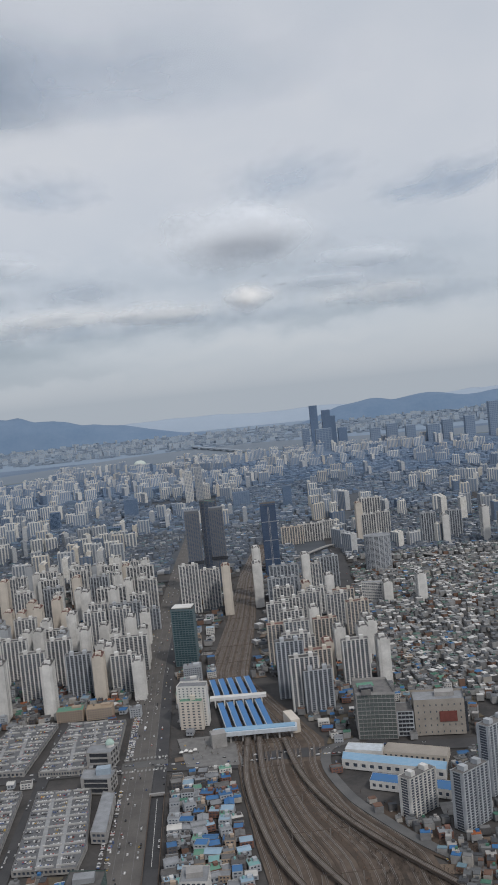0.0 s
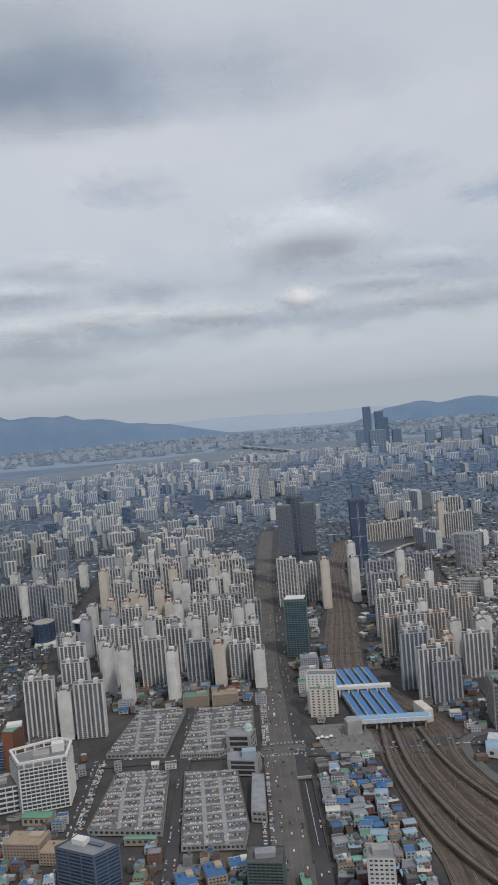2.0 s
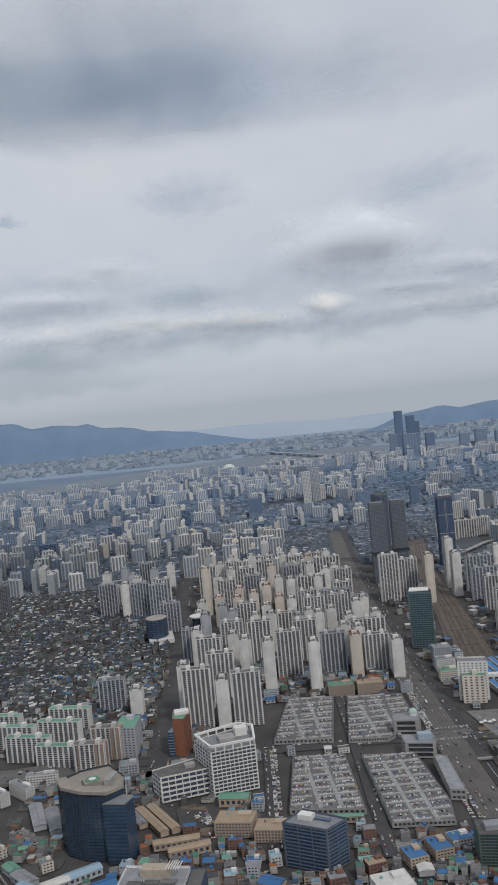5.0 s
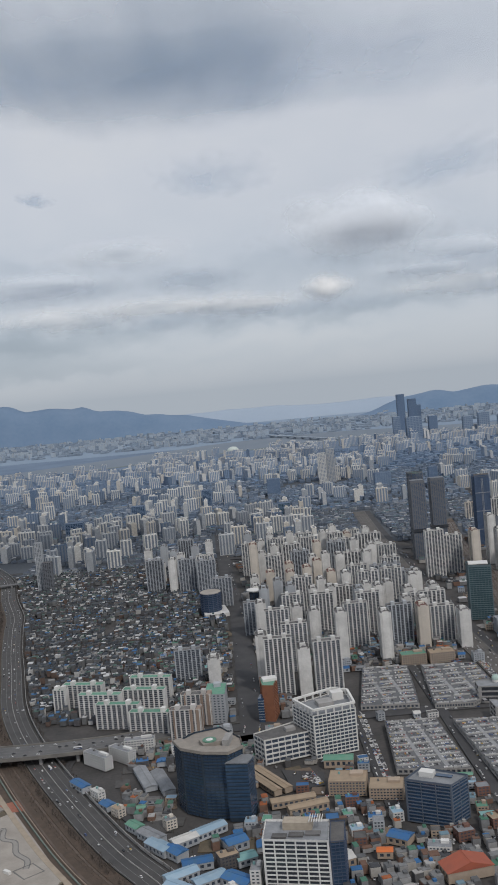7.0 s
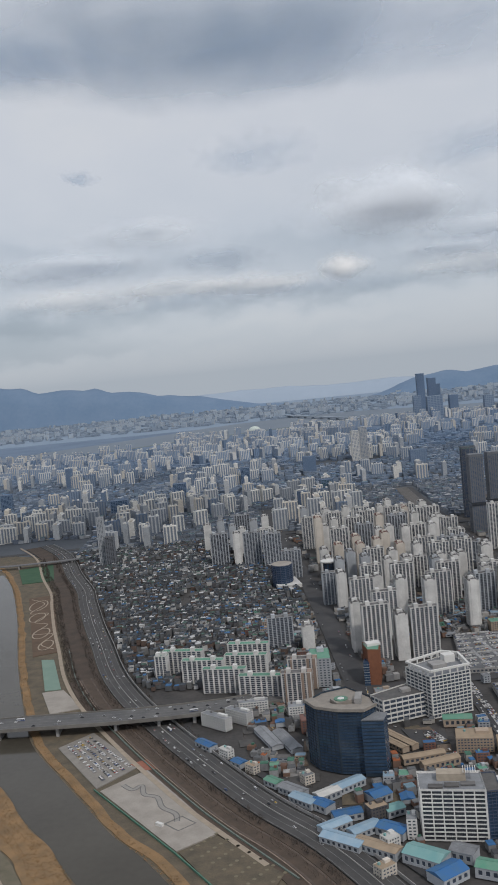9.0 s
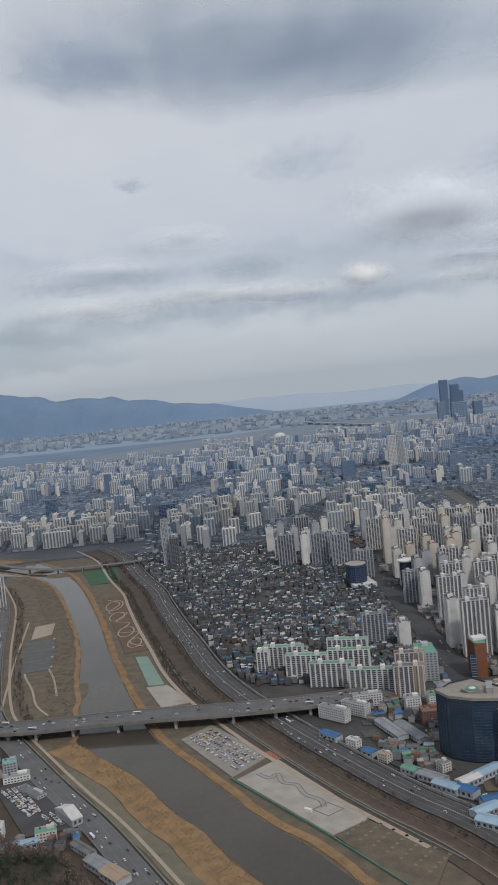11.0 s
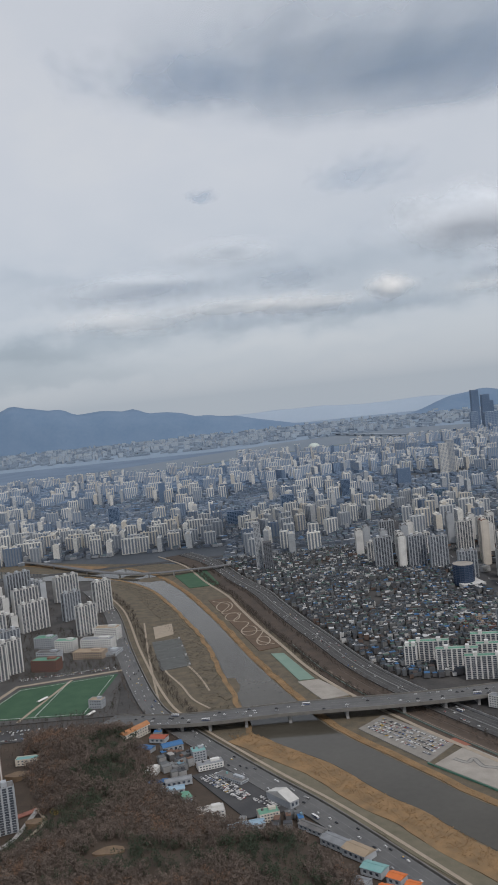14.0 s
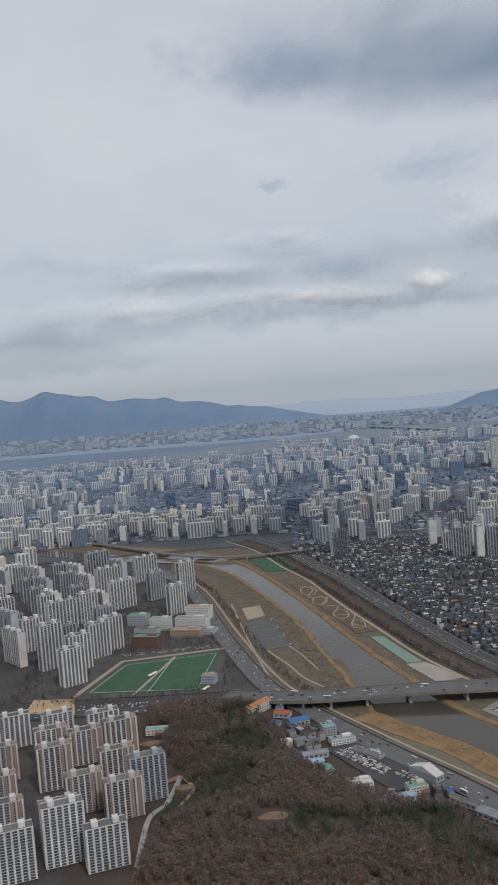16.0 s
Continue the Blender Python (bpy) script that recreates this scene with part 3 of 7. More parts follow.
low_roof = palette("low_roof", (((0.064, 0.078, 0.095), 8), ((0.115, 0.129, 0.149), 6), ((0.036, 0.043, 0.053), 8), ((0.076, 0.128, 0.111), 2.5), ((0.56, 0.57, 0.58), 3.2), ((0.093, 0.072, 0.068), 1.2), ((0.060, 0.153, 0.306), 1.3), ((0.238, 0.238, 0.238), 2)))
plot_wall = palette("plot_wall", (((0.323, 0.327, 0.332), 5), ((0.212, 0.217, 0.225), 4), ((0.204, 0.128, 0.098), 2), ((0.425, 0.408, 0.383), 2), ((0.119, 0.119, 0.123), 2)))
plot_roof = palette("plot_roof", (((0.132, 0.139, 0.146), 6), ((0.204, 0.208, 0.212), 5), ((0.072, 0.076, 0.085), 5), ((0.076, 0.187, 0.136), 3), ((0.051, 0.162, 0.357), 2.2), ((0.391, 0.383, 0.374), 2), ((0.170, 0.102, 0.076), 2.5), ((0.170, 0.264, 0.323), 1.2), ((0.357, 0.119, 0.051), 0.4)))
FLOOR = 1.16  # height of one storey


def facade_walls(poly, h, floor_h, bays, hole_w, hole_h, parapet, sill=0.3, recess=0.3, skip=()):
    """One connected wall mesh round a plan, with an opening for each storey of each bay; bays gives their number, side by side."""
    s, seen = Shape(), {}

    def v(p):
        k = (round(p[0], 3), round(p[1], 3), round(p[2], 3))
        if k not in seen:
            seen[k] = len(s.v)
            s.v.append(k)
        return seen[k]

    k = len(poly)
    floors = max(1, round(h / floor_h))
    fh = h / floors
    for i in range(k):
        a, b = Vector(poly[i]), Vector(poly[(i + 1) % k])
        u, length = (b - a).normalized(), (b - a).length
        inw = Vector((-u.y, u.x)) * recess
        n = bays[i % len(bays)]
        cols, rows = [(0.0, False)], [(0.0, False)]
        if n:
            edge = min(0.5, length * 0.08)
            step = (length - 2 * edge) / n
            for j in range(n):
                x = edge + (j + 0.5) * step
                cols += [(x - step * hole_w / 2, True), (x + step * hole_w / 2, False)]
            for j in range(floors):
                if j not in skip:
                    rows += [(j * fh + fh * sill, True), (j * fh + fh * (sill + hole_h), False)]
        cols, rows = cols + [(length, None)], rows + [(h + parapet, None)]
        for (x0, open_x), (x1, _) in zip(cols, cols[1:]):
            for (z0, open_z), (z1, _) in zip(rows, rows[1:]):
                q = [(a.x + u.x * x, a.y + u.y * x, z) for x, z in ((x0, z0), (x1, z0), (x1, z1), (x0, z1))]
                o = [v(p) for p in q]
                if open_x and open_z:
                    n2 = [v((p[0] + inw.x, p[1] + inw.y, p[2])) for p in q]
                    for e in range(4):
                        s.f.append((o[e], o[(e + 1) % 4], n2[(e + 1) % 4], n2[e]))
                else:
                    s.f.append(tuple(o))
    return s


def inset(poly, by):
    """A convex plan (counter-clockwise) drawn in by a distance."""
    c = Vector((sum(p[0] for p in poly) / len(poly), sum(p[1] for p in poly) / len(poly)))
    out = []
    for p in poly:
        d = c - Vector(p)
        out.append(tuple(Vector(p) + d * min(0.9, by * 1.3 / max(d.length, 0.01))))
    return out


def rect(w, d, cx=0.0, cy=0.0):
    return [(cx - w / 2, cy - d / 2), (cx + w / 2, cy - d / 2), (cx + w / 2, cy + d / 2), (cx - w / 2, cy + d / 2)]


def block(e, poly, h, floor_h, bays, hole_w, hole_h, wallm, glassm, roofm, parapet=0.5, sill=0.3, recess=0.3, skip=()):
    """Walls with openings, a pane behind the openings of each side, and a roof deck behind a parapet, as parts of e."""
    wall = part("wall", facade_walls(poly, h, floor_h, bays, hole_w, hole_h, parapet, sill, recess, skip), wallm, e)
    k = len(poly)
    for i in range(k):
        if bays[i % len(bays)]:
            a, b = Vector(poly[i]), Vector(poly[(i + 1) % k])
            u = (b - a).normalized()
            inw = Vector((-u.y, u.x))
            p = [a + inw * recess + u * 0.2, b + inw * recess - u * 0.2, b + inw * (recess + 0.15) - u * 0.2, a + inw * (recess + 0.15) + u * 0.2]
            part("window", Shape().prism([tuple(q) for q in p], 0.1, h - 0.05), glassm, wall)
    part("roof", Shape().prism(inset(poly, 0.06), h - 0.15, h + 0.05), roofm, e)


def apartment(w, d, floors, bays, paint, roof_mat, label, hats=2, one=False):
    """A slab of flats: a wall with an opening for each window of each storey, panes, roof, stair houses and thick fins."""
    h = floors * FLOOR
    e = thing("apartment_tower", label, "apartment building", "apartment towers")
    block(e, rect(w, d), h, FLOOR, (bays, 0 if one else 1, bays, 0 if one else 1), 0.68, 0.9, paint, flat_window, roof_mat, sill=0.06)
    step = (w - 1.0) / bays
    fin = white_paint if "brown" in label else paint
    for i in range(0, bays + 1, 2 if "older" in label else max(3, bays // 2)):
        x = -w / 2 + 0.5 + i * step
        for sy in (-1, 1):
            part("fin", Shape().box(x, sy * (d / 2 + 0.16), 0.5, 0.34, 0, h + 0.5), fin, e)
    if "brown" in label:
        for x, wide in ((w / 2 - 1.3, 2.4), (w * 0.2, 1.5), (-w * 0.36, 0.9)):
            part("brown_panel", Shape().box(x, 0, wide, d + 0.24, 0, h + 0.2), brown_paint, e, "brown facade stripe")
        for sx in (-1, 1):
            part("end_panel", Shape().box(sx * (w / 2 + 0.1), 0, 0.25, d * 0.36, 0, h + 0.7), brown_paint, e, "brown end stripe")
    for i in range(hats):
        x = (i - (hats - 1) / 2) * w / hats
        hat = Shape().box(x, 0, 2.6, min(d * 0.6, 3.6), h, h + 2.1, taper=0.96)
        part("stair_house", hat, paint, e)
    return e


def gable_tower(w, d, floors, paint, roof_mat, label):
    """A tower whose blank end wall carries a small dark pitched crown, with glazed flanks."""
    e = apartment(w, d, floors, 4, paint, roof_mat, label, hats=1, one=True)
    h = floors * FLOOR
    for sx in (-1, 1):
        part("crown", Shape().gable(sx * (w / 2 - 1.2), 0, 2.6, d * 0.85, h + 0.3, h + 1.8), roof_mat, e)
        part("end_wall", Shape().box(sx * (w / 2 + 0.12), 0, 0.3, d * 0.62, 0, h + 1.2), paint, e)
    return e


PROTO = {}


def proto(key, make):
    if key not in PROTO:
        ob = make()
        PROTO[key] = [ob, False]
    return PROTO[key]


def place(key, make, x, y, rot, z=0.0):
    """The first of a kind is moved into place, the next are copies."""
    p = proto(key, make)
    m = pose(x, y, z, 0, 0, rot)
    if not p[1]:
        p[1] = True
        p[0].matrix_basis = m
        return p[0]
    return copy_thing(p[0], m)


PAINTS = {"w": (white_paint, roof_dark, "white"), "c": (cream_paint, roof_brown, "cream"), "g": (grey_paint, roof_dark, "grey"), "b": (mat("taupe_paint", (0.52, 0.50, 0.485), (0.42, 0.405, 0.39), rough=0.78, scale=0.15, fine=1.2, vary=0.12), roof_dark, "brown and white")}


def flats(x, y, h, kind, paint="w", rot=None):
    floors = max(6, round(h / FLOOR / 3) * 3)
    p, r, word = PAINTS[paint]
    if kind == "g":
        return place(("g", paint, floors), lambda: gable_tower(13, 7, floors, p, r, f"tall {word} apartment tower with blank end walls and dark crown"), x, y, 90 if rot is None else rot)
    if kind == "s":
        return place(("s", paint, floors), lambda: apartment(26, 5.5, floors, 8, p, r, f"long {word} apartment slab with rows of windows", 3, True), x, y, 0 if rot is None else rot)
    return place(("w", paint, floors), lambda: apartment(17, 6.5, floors, 6, p, r, f"tall {word} apartment block with dark window columns", 2), x, y, 0 if rot is None else rot)


# ---- flats near the market ----
for x, y, h, k, c in ((-145, 566, 35, "g", "w"), (-116, 568, 33, "g", "w"), (-87, 588, 29, "g", "c"), (-72, 596, 25, "w", "w"), (-61, 580, 23, "g", "w"), (-189, 517, 34, "w", "w"),
                      (-174, 517, 29, "g", "w"), (-160, 514, 31, "w", "w"), (-101, 596, 28, "w", "g"), (-131, 598, 30, "w", "w"), (-198, 541, 31, "g", "w"), (-246, 560, 22, "w", "g"), (-229, 548, 18, "g", "w")):
    flats(x, y, h, k, c)
for x, y, h, k, c in ((-176, 560, 30, "w", "w"), (-160, 590, 31, "g", "w"), (-118, 625, 30, "w", "w"), (-90, 630, 26, "g", "w"), (-150, 635, 30, "w", "w"), (-185, 600, 30, "w", "w"),
                      (-72, 640, 24, "s", "w"), (-105, 660, 28, "g", "w"), (-140, 670, 29, "g", "w"), (-170, 655, 28, "w", "w"), (-195, 640, 27, "g", "w")):
    flats(x, y, h, k, c)
for x, y, h, k, c in ((-287, 832, 33, "w", "g"), (-270, 828, 31, "g", "w"), (-256, 822, 31, "w", "g"), (-238, 808, 31, "w", "g"), (-224, 757, 23, "w", "g"), (-194, 808, 43, "g", "c"), (-182, 762, 26, "g", "c"),
                      (-166, 739, 29, "g", "c"), (-152, 735, 30, "g", "c"), (-141, 760, 31, "g", "c"), (-134, 830, 36, "g", "c"), (-176, 800, 32, "w", "w"), (-158, 830, 34, "w", "w")):
    flats(x, y, h, k, c)
for x, y, h, k, c in ((-107, 756, 24, "w", "w"), (-84, 748, 24, "s", "g"), (-31, 792, 43, "w", "w"), (-13, 800, 34, "w", "w"), (1, 775, 43, "g", "c"), (-65, 750, 16, "w", "g"),
                      (-100, 800, 28, "s", "w"), (-70, 820, 28, "w", "w"), (-115, 840, 30, "w", "g"), (-80, 870, 30, "s", "w"), (-110, 890, 32, "w", "w"), (-140, 880, 33, "w", "w"), (-170, 890, 33, "w", "w")):
    flats(x, y, h, k, c)
# ---- flats along the railway ----
for x, y, h, k, c in ((44, 606, 33, "w", "w"), (40, 575, 30, "w", "w"), (43, 636, 30, "w", "w"), (36, 662, 30, "w", "w"), (60, 575, 24, "g", "c"), (72, 606, 23, "g", "w"), (66, 632, 26, "w", "c"),
                      (46, 690, 28, "w", "w"), (62, 668, 25, "g", "w"), (45, 728, 27, "w", "w"), (48, 765, 28, "s", "g"), (52, 800, 30, "s", "g"), (28, 790, 40, "g", "w")):
    flats(x, y, h, k, c)
for x, y, h, k, c in ((30, 826, 45, "g", "w"), (74, 826, 36, "g", "w"), (80, 830, 26, "w", "w"), (97, 838, 29, "w", "g"), (34, 548, 34, "w", "g"), (47, 520, 24, "w", "g"), (40, 524, 32, "w", "w"),
                      (160, 742, 23, "g", "w"), (73, 384, 19, "w", "w"), (92, 368, 24, "w", "g"), (112, 396, 30, "w", "g"), (134, 755, 18, "g", "w"), (96, 640, 20, "g", "w")):
    flats(x, y, h, k, c, 35 if y < 400 else None)
# ---- flats of the far side of the railway ----
for x, y, h, k, c in ((162, 1052, 46, "g", "c"), (172, 1048, 33, "w", "w"), (190, 1055, 33, "w", "w"), (181, 1085, 45, "s", "w"), (228, 990, 34, "w", "g"), (245, 985, 31, "g", "w"), (285, 970, 37, "g", "w"),
                      (262, 1010, 30, "w", "g"), (85, 1080, 20, "s", "c"), (110, 1090, 20, "s", "w"), (130, 1100, 20, "w", "w"), (300, 945, 34, "w", "g"), (318, 930, 36, "w", "g")):
    flats(x, y, h, k, c)
# ---- older flats with green roofs ----
for x, y, k in ((-309, 530, "s"), (-296, 508, "s"), (-283, 488, "s"), (-268, 532, "s"), (-270, 510, "s"), (-262, 470, "s"), (-322, 524, "w")):
    key = "old" + k
    place(key, lambda: apartment(26 if k == "s" else 8, 5.6, 12, 8 if k == "s" else 3, white_paint, roof_green, "older pale apartment slab with a green flat roof", 2, True), x, y, -14)
for x, y in ((-243, 459), (-238, 482)):
    flats(x, y, 17, "w", "b", -8)
# ---- flats across the stream ----
for x, y, h, k, c in ((-648, 672, 24, "s", "w"), (-605, 590, 26, "w", "w"), (-598, 606, 24, "w", "w"), (-612, 530, 24, "w", "w"), (-635, 570, 30, "w", "w"), (-557, 700, 24, "w", "w"), (-608, 735, 24, "s", "w"),
                      (-555, 780, 28, "w", "w"), (-580, 760, 26, "w", "g"), (-600, 845, 24, "s", "w"), (-648, 850, 30, "s", "g"), (-630, 800, 26, "s", "w"), (-660, 620, 26, "w", "w")):
    flats(x, y, h, k, c, 40)
for x, y, h, c in ((-599, 405, 18, "b"), (-580, 400, 18, "b"), (-590, 372, 20, "b"), (-571, 345, 18, "b"), (-560, 372, 18, "b"), (-552, 336, 17, "b"), (-543, 352, 20, "g"), (-571, 300, 25, "w"), (-553, 294, 18, "w"), (-575, 425, 17, "w"), (-620, 385, 18, "b")):
    flats(x, y, h, "w", c, 20)


# ---- more towers of the same estates ----
TOWERS = [o for o in scene.objects if o.name.startswith("apartment_tower") and o.parent is None]


def infill(x0, x1, y0, y1, sx, sy, hmin, hmax, kinds, paints, gap=15.0, rot=None):
    spots = [o.matrix_basis.translation.xy for o in TOWERS]
    y = y0
    while y <= y1:
        x = x0 + (sx / 2 if int((y - y0) / sy) % 2 else 0)
        while x <= x1:
            p = Vector((x + rng.uniform(-2, 2), y + rng.uniform(-3, 3)))
            if all((p - q).length > gap for q in spots):
                ob = flats(p.x, p.y, rng.uniform(hmin, hmax), rng.choice(kinds), rng.choice(paints), rot)
                spots.append(p)
            x += sx
        y += sy


infill(-198, -64, 605, 720, 19, 27, 24, 30, "wggg", "wwwg")
infill(-196, -66, 745, 960, 22, 32, 24, 33, "wgggg", "wwwwgc")
infill(-300, -235, 830, 950, 24, 40, 22, 28, "wg", "wg", 18)
infill(34, 96, 560, 760, 20, 28, 22, 29, "wg", "wwc")
infill(-720, -612, 560, 880, 36, 46, 20, 26, "w", "wwg", 22, 38)
infill(-705, -612, 590, 880, 40, 60, 20, 26, "s", "wwg", 24, -50)
infill(-660, -560, 290, 440, 24, 28, 16, 20, "w", "bbw", 17, 20)


# ---- joined fabric of the city ----
def slab_far(s, wn, x, y, w, d, h, rot):
    s.box(x, y, w, d, 0, h, rot)
    c, sn = math.cos(radians(rot)), math.sin(radians(rot))
    n = max(2, int(w / 3.4))
    for i in range(n):
        a = -w / 2 + (i + 0.5) * w / n
        wn.box(x + c * a, y + sn * a, w / n * 0.55, d + 0.3, 0.8, h - 0.7, rot)
        if i % 2 == 0:
            s.box(x + c * a, y + sn * a, 2.2, d * 0.5, h, h + 1.7, rot)


def free(x, y, keep):
    for x0, x1, y0, y1 in keep:
        if x0 < x < x1 and y0 < y < y1:
            return False
    return True


def estate(name, label, wallm, winm, x0, x1, y0, y1, sx, sy, hmin, hmax, keep=(), fill=0.8, rot0=0.0, wide=(10, 20), thin=-0.02):
    s, wn = Shape(), Shape()
    y = y0
    while y < y1:
        x = x0 + rng.random() * sx
        while x < x1:
            if rng.random() < fill and free(x, y, keep) and noise.noise((x * 0.009, y * 0.005, 7)) > thin:
                h = (hmin + (hmax - hmin) * (0.5 + 0.5 * noise.noise((x * 0.008, y * 0.006, 2))) + rng.uniform(-2, 3))
                turn = rot0 + (90 if rng.random() < 0.3 else 0) + 25 * round(2 * noise.noise((x * 0.003, y * 0.003, 5)))
                slab_far(s, wn, x + rng.uniform(-3, 3), y + rng.uniform(-4, 4), rng.uniform(*wide), rng.uniform(5, 8), max(7, h), turn)
            x += sx * rng.uniform(0.8, 1.3)
        y += sy
    ob = solid(name, s, wallm, label, "apartment buildings", kind="stuff")
    part("window", wn, winm, ob)
    return ob


def houses(name, label, wallm, roofm, x0, x1, y0, y1, size, keep=(), inside=None, hmin=2.2, hmax=4.2, fill=0.93):
    s, r = Shape(), Shape()
    y = y0
    while y < y1:
        x = x0
        while x < x1:
            bx, by = noise.noise((x * 0.012, y * 0.012, 21)), noise.noise((x * 0.012, y * 0.012, 22))
            px, py = x + rng.uniform(-0.28, 0.28) * size + 9 * bx, y + rng.uniform(-0.28, 0.28) * size + 9 * by
            lane = abs(noise.noise((px * 0.022, py * 0.022, 31))) < 0.025
            if rng.random() < fill and not lane and free(px, py, keep) and (inside is None or inside(px, py)):
                w, d = size * rng.uniform(0.5, 1.05), size * rng.uniform(0.5, 1.05)
                h = rng.uniform(hmin, hmax) * (1.35 if rng.random() < 0.08 else 1.0)
                rot = 55 * noise.noise((px * 0.011, py * 0.011, 3)) + rng.choice((0, 0, 6, -6))
                s.box(px, py, w, d, 0, h, rot)
                r.box(px, py, w * 0.94, d * 0.94, h, h + 0.25, rot)
                if rng.random() < 0.5:
                    r.box(px + w * 0.2, py + d * 0.2, w * 0.35, d * 0.35, h + 0.25, h + 1.1, rot)
            x += size
        y += size * 1.08
    ob = solid(name, s, wallm, label, "houses", kind="stuff")
    part("roof", r, roofm, ob)
    return ob


def near_street(x, y):
    for line, wide in STREETS + ((MAIN, 26),):
        for (xa, ya), (xb, yb) in zip(line, line[1:]):
            a, b, p = Vector((xa, ya)), Vector((xb, yb)), Vector((x, y))
            t = max(0, min(1, (p - a).dot(b - a) / (b - a).length_squared))
            if (a + (b - a) * t - p).length < wide / 2 + 3:
                return True
    return False



# ---- landmark buildings ----
def building(name, label, category, poly, h, floor_h, bays, hole_w, hole_h, wallm, glassm, roofm, parapet=0.5, sill=0.3, z=0.0, skip=()):
    cx, cy = sum(p[0] for p in poly) / len(poly), sum(p[1] for p in poly) / len(poly)
    e = thing(name, label, category, m=pose(cx, cy, z))
    block(e, [(x - cx, y - cy) for x, y in poly], h, floor_h, bays, hole_w, hole_h, wallm, glassm, roofm, parapet, sill, skip=skip)
    return e


def rooftop(e, name, w, d, z0, z1, material, x=0.0, y=0.0, rot=0.0, label=""):
    return part(name, Shape().box(x, y, w, d, z0, z1, rot), material, e, label)


e = building("hospital_office", "white office block with a square grid of recessed windows", "office building", [(-187, 436), (-178, 417), (-156, 423), (-157, 443), (-165, 448)], 21.5, 1.8, (6, 10, 8, 4, 7), 0.86, 0.72, white_clean, window_dark, roof_grey, 0.5)
crown = [(-18.4, 2.6), (-9.4, -16.4), (12.6, -10.4), (11.6, 9.6), (3.6, 14.6)]
for a, b in zip(crown, crown[1:] + crown[:1]):
    side = Vector(b) - Vector(a)
    mid = (Vector(a) + Vector(b)) * 0.5
    turn = math.degrees(math.atan2(side.y, side.x))
    part("crown_beam", Shape().box(mid.x * 0.96, mid.y * 0.96, side.length * 0.96, 1.1, 24.0, 25.0, turn), white_clean, e, "white roof frame")
    for i in range(5):
        p = Vector(a) + side * (i + 0.5) / 5
        part("crown_post", Shape().box(p.x * 0.95, p.y * 0.95, 0.7, 0.7, 21.4, 24.1, turn), white_clean, e)
rooftop(e, "plant_room", 8, 7, 21.5, 23.4, concrete, -2, 0, 12)
rooftop(e, "plant_room", 6, 5, 21.5, 25.6, white_clean, 5, 6, 12)
e = building("annex_office", "low white office annex with wide window bands", "office building", [(-208, 426), (-203, 416), (-179, 423), (-184, 439)], 12, 2.4, (3, 7, 4, 6), 0.88, 0.66, white_clean, window_dark, roof_dark, 0.7)
rooftop(e, "plant_room", 5, 4, 12, 13.6, concrete, 4, 2, 15)
e = building("orange_tower", "narrow office tower with an orange end wall and dark glass", "office building", [(-201, 475), (-195, 473), (-192, 486), (-202, 489)], 20, 1.5, (0, 5, 5, 6), 0.94, 0.85, orange_paint, glass_dark, roof_green, 0.6)
part("white_crown", Shape().box(1, 4, 8, 6, 20, 21.5, 8), white_clean, e)
part("glass_bay", Shape().box(-4.2, -3.5, 3.2, 7, 0, 13.5, -12), glass_blue, e, "dark blue glass side bay")
for z in range(1, 9):
    part("floor_band", Shape().box(-4.2, -3.5, 3.3, 7.1, z * 1.5, z * 1.5 + 0.22, -12), grey_paint, e)
e = building("grey_office", "grey office block with a green roof", "office building", [(-234, 480), (-222, 478), (-221, 498), (-232, 500)], 16.3, 1.5, (5, 6, 5, 6), 0.5, 0.5, grey_paint, window_dark, roof_green)
rooftop(e, "stair_house", 4, 4, 16.3, 18.5, grey_paint, 1, 5)
e = building("dark_office", "dark blue glass office with pale floor bands", "office building", [(-147, 346), (-130, 336), (-121, 344), (-138, 356)], 17.4, 1.45, (3, 2, 3, 2), 0.95, 0.74, mat("blue_grey_band", (0.115, 0.14, 0.18), (0.085, 0.105, 0.14), rough=0.5), glass_blue, roof_grey, 0.9)
rooftop(e, "plant_room", 6, 4, 17.4, 19.6, white_clean, -3, 3, -30)
rooftop(e, "solar_panel", 7, 2.2, 17.7, 18.0, glass_blue, 3.5, 0.5, -30, "row of dark blue solar panels")
e = building("grid_office", "white office block with staggered dark windows and roof pergola", "office building", [(-208, 303), (-184, 297), (-182, 313), (-206, 318)], 19.7, 1.65, (6, 4, 6, 4), 0.88, 0.74, white_paint, glass_dark, roof_grey, 0.9)
rooftop(e, "plant_room", 11, 5, 19.7, 22.6, mat("tan_deck", (0.42, 0.36, 0.29), (0.33, 0.285, 0.23)), 1, 3, -12)
for i in range(3):
    rooftop(e, "solar_panel", 5.5, 3.0, 20.0, 20.5, roof_dark, -6.5 + i * 6.2, -3.2 - i * 0.2, -12, "dark rooftop solar panels")
for i in range(6):
    part("pergola_beam", Shape().box(5.5 + i * 0.9, 1.4 - i * 0.2, 0.25, 6, 23.5, 23.8, -12), white_clean, e)
e = building("grid_office_wing", "dark blue glass wing beside a white office", "office building", [(-183.6, 299), (-178, 299), (-176, 314), (-181.6, 315)], 18.5, 1.3, (3, 6, 3, 6), 0.92, 0.86, mat("navy_band", (0.075, 0.10, 0.16), rough=0.5), glass_blue, roof_dark)
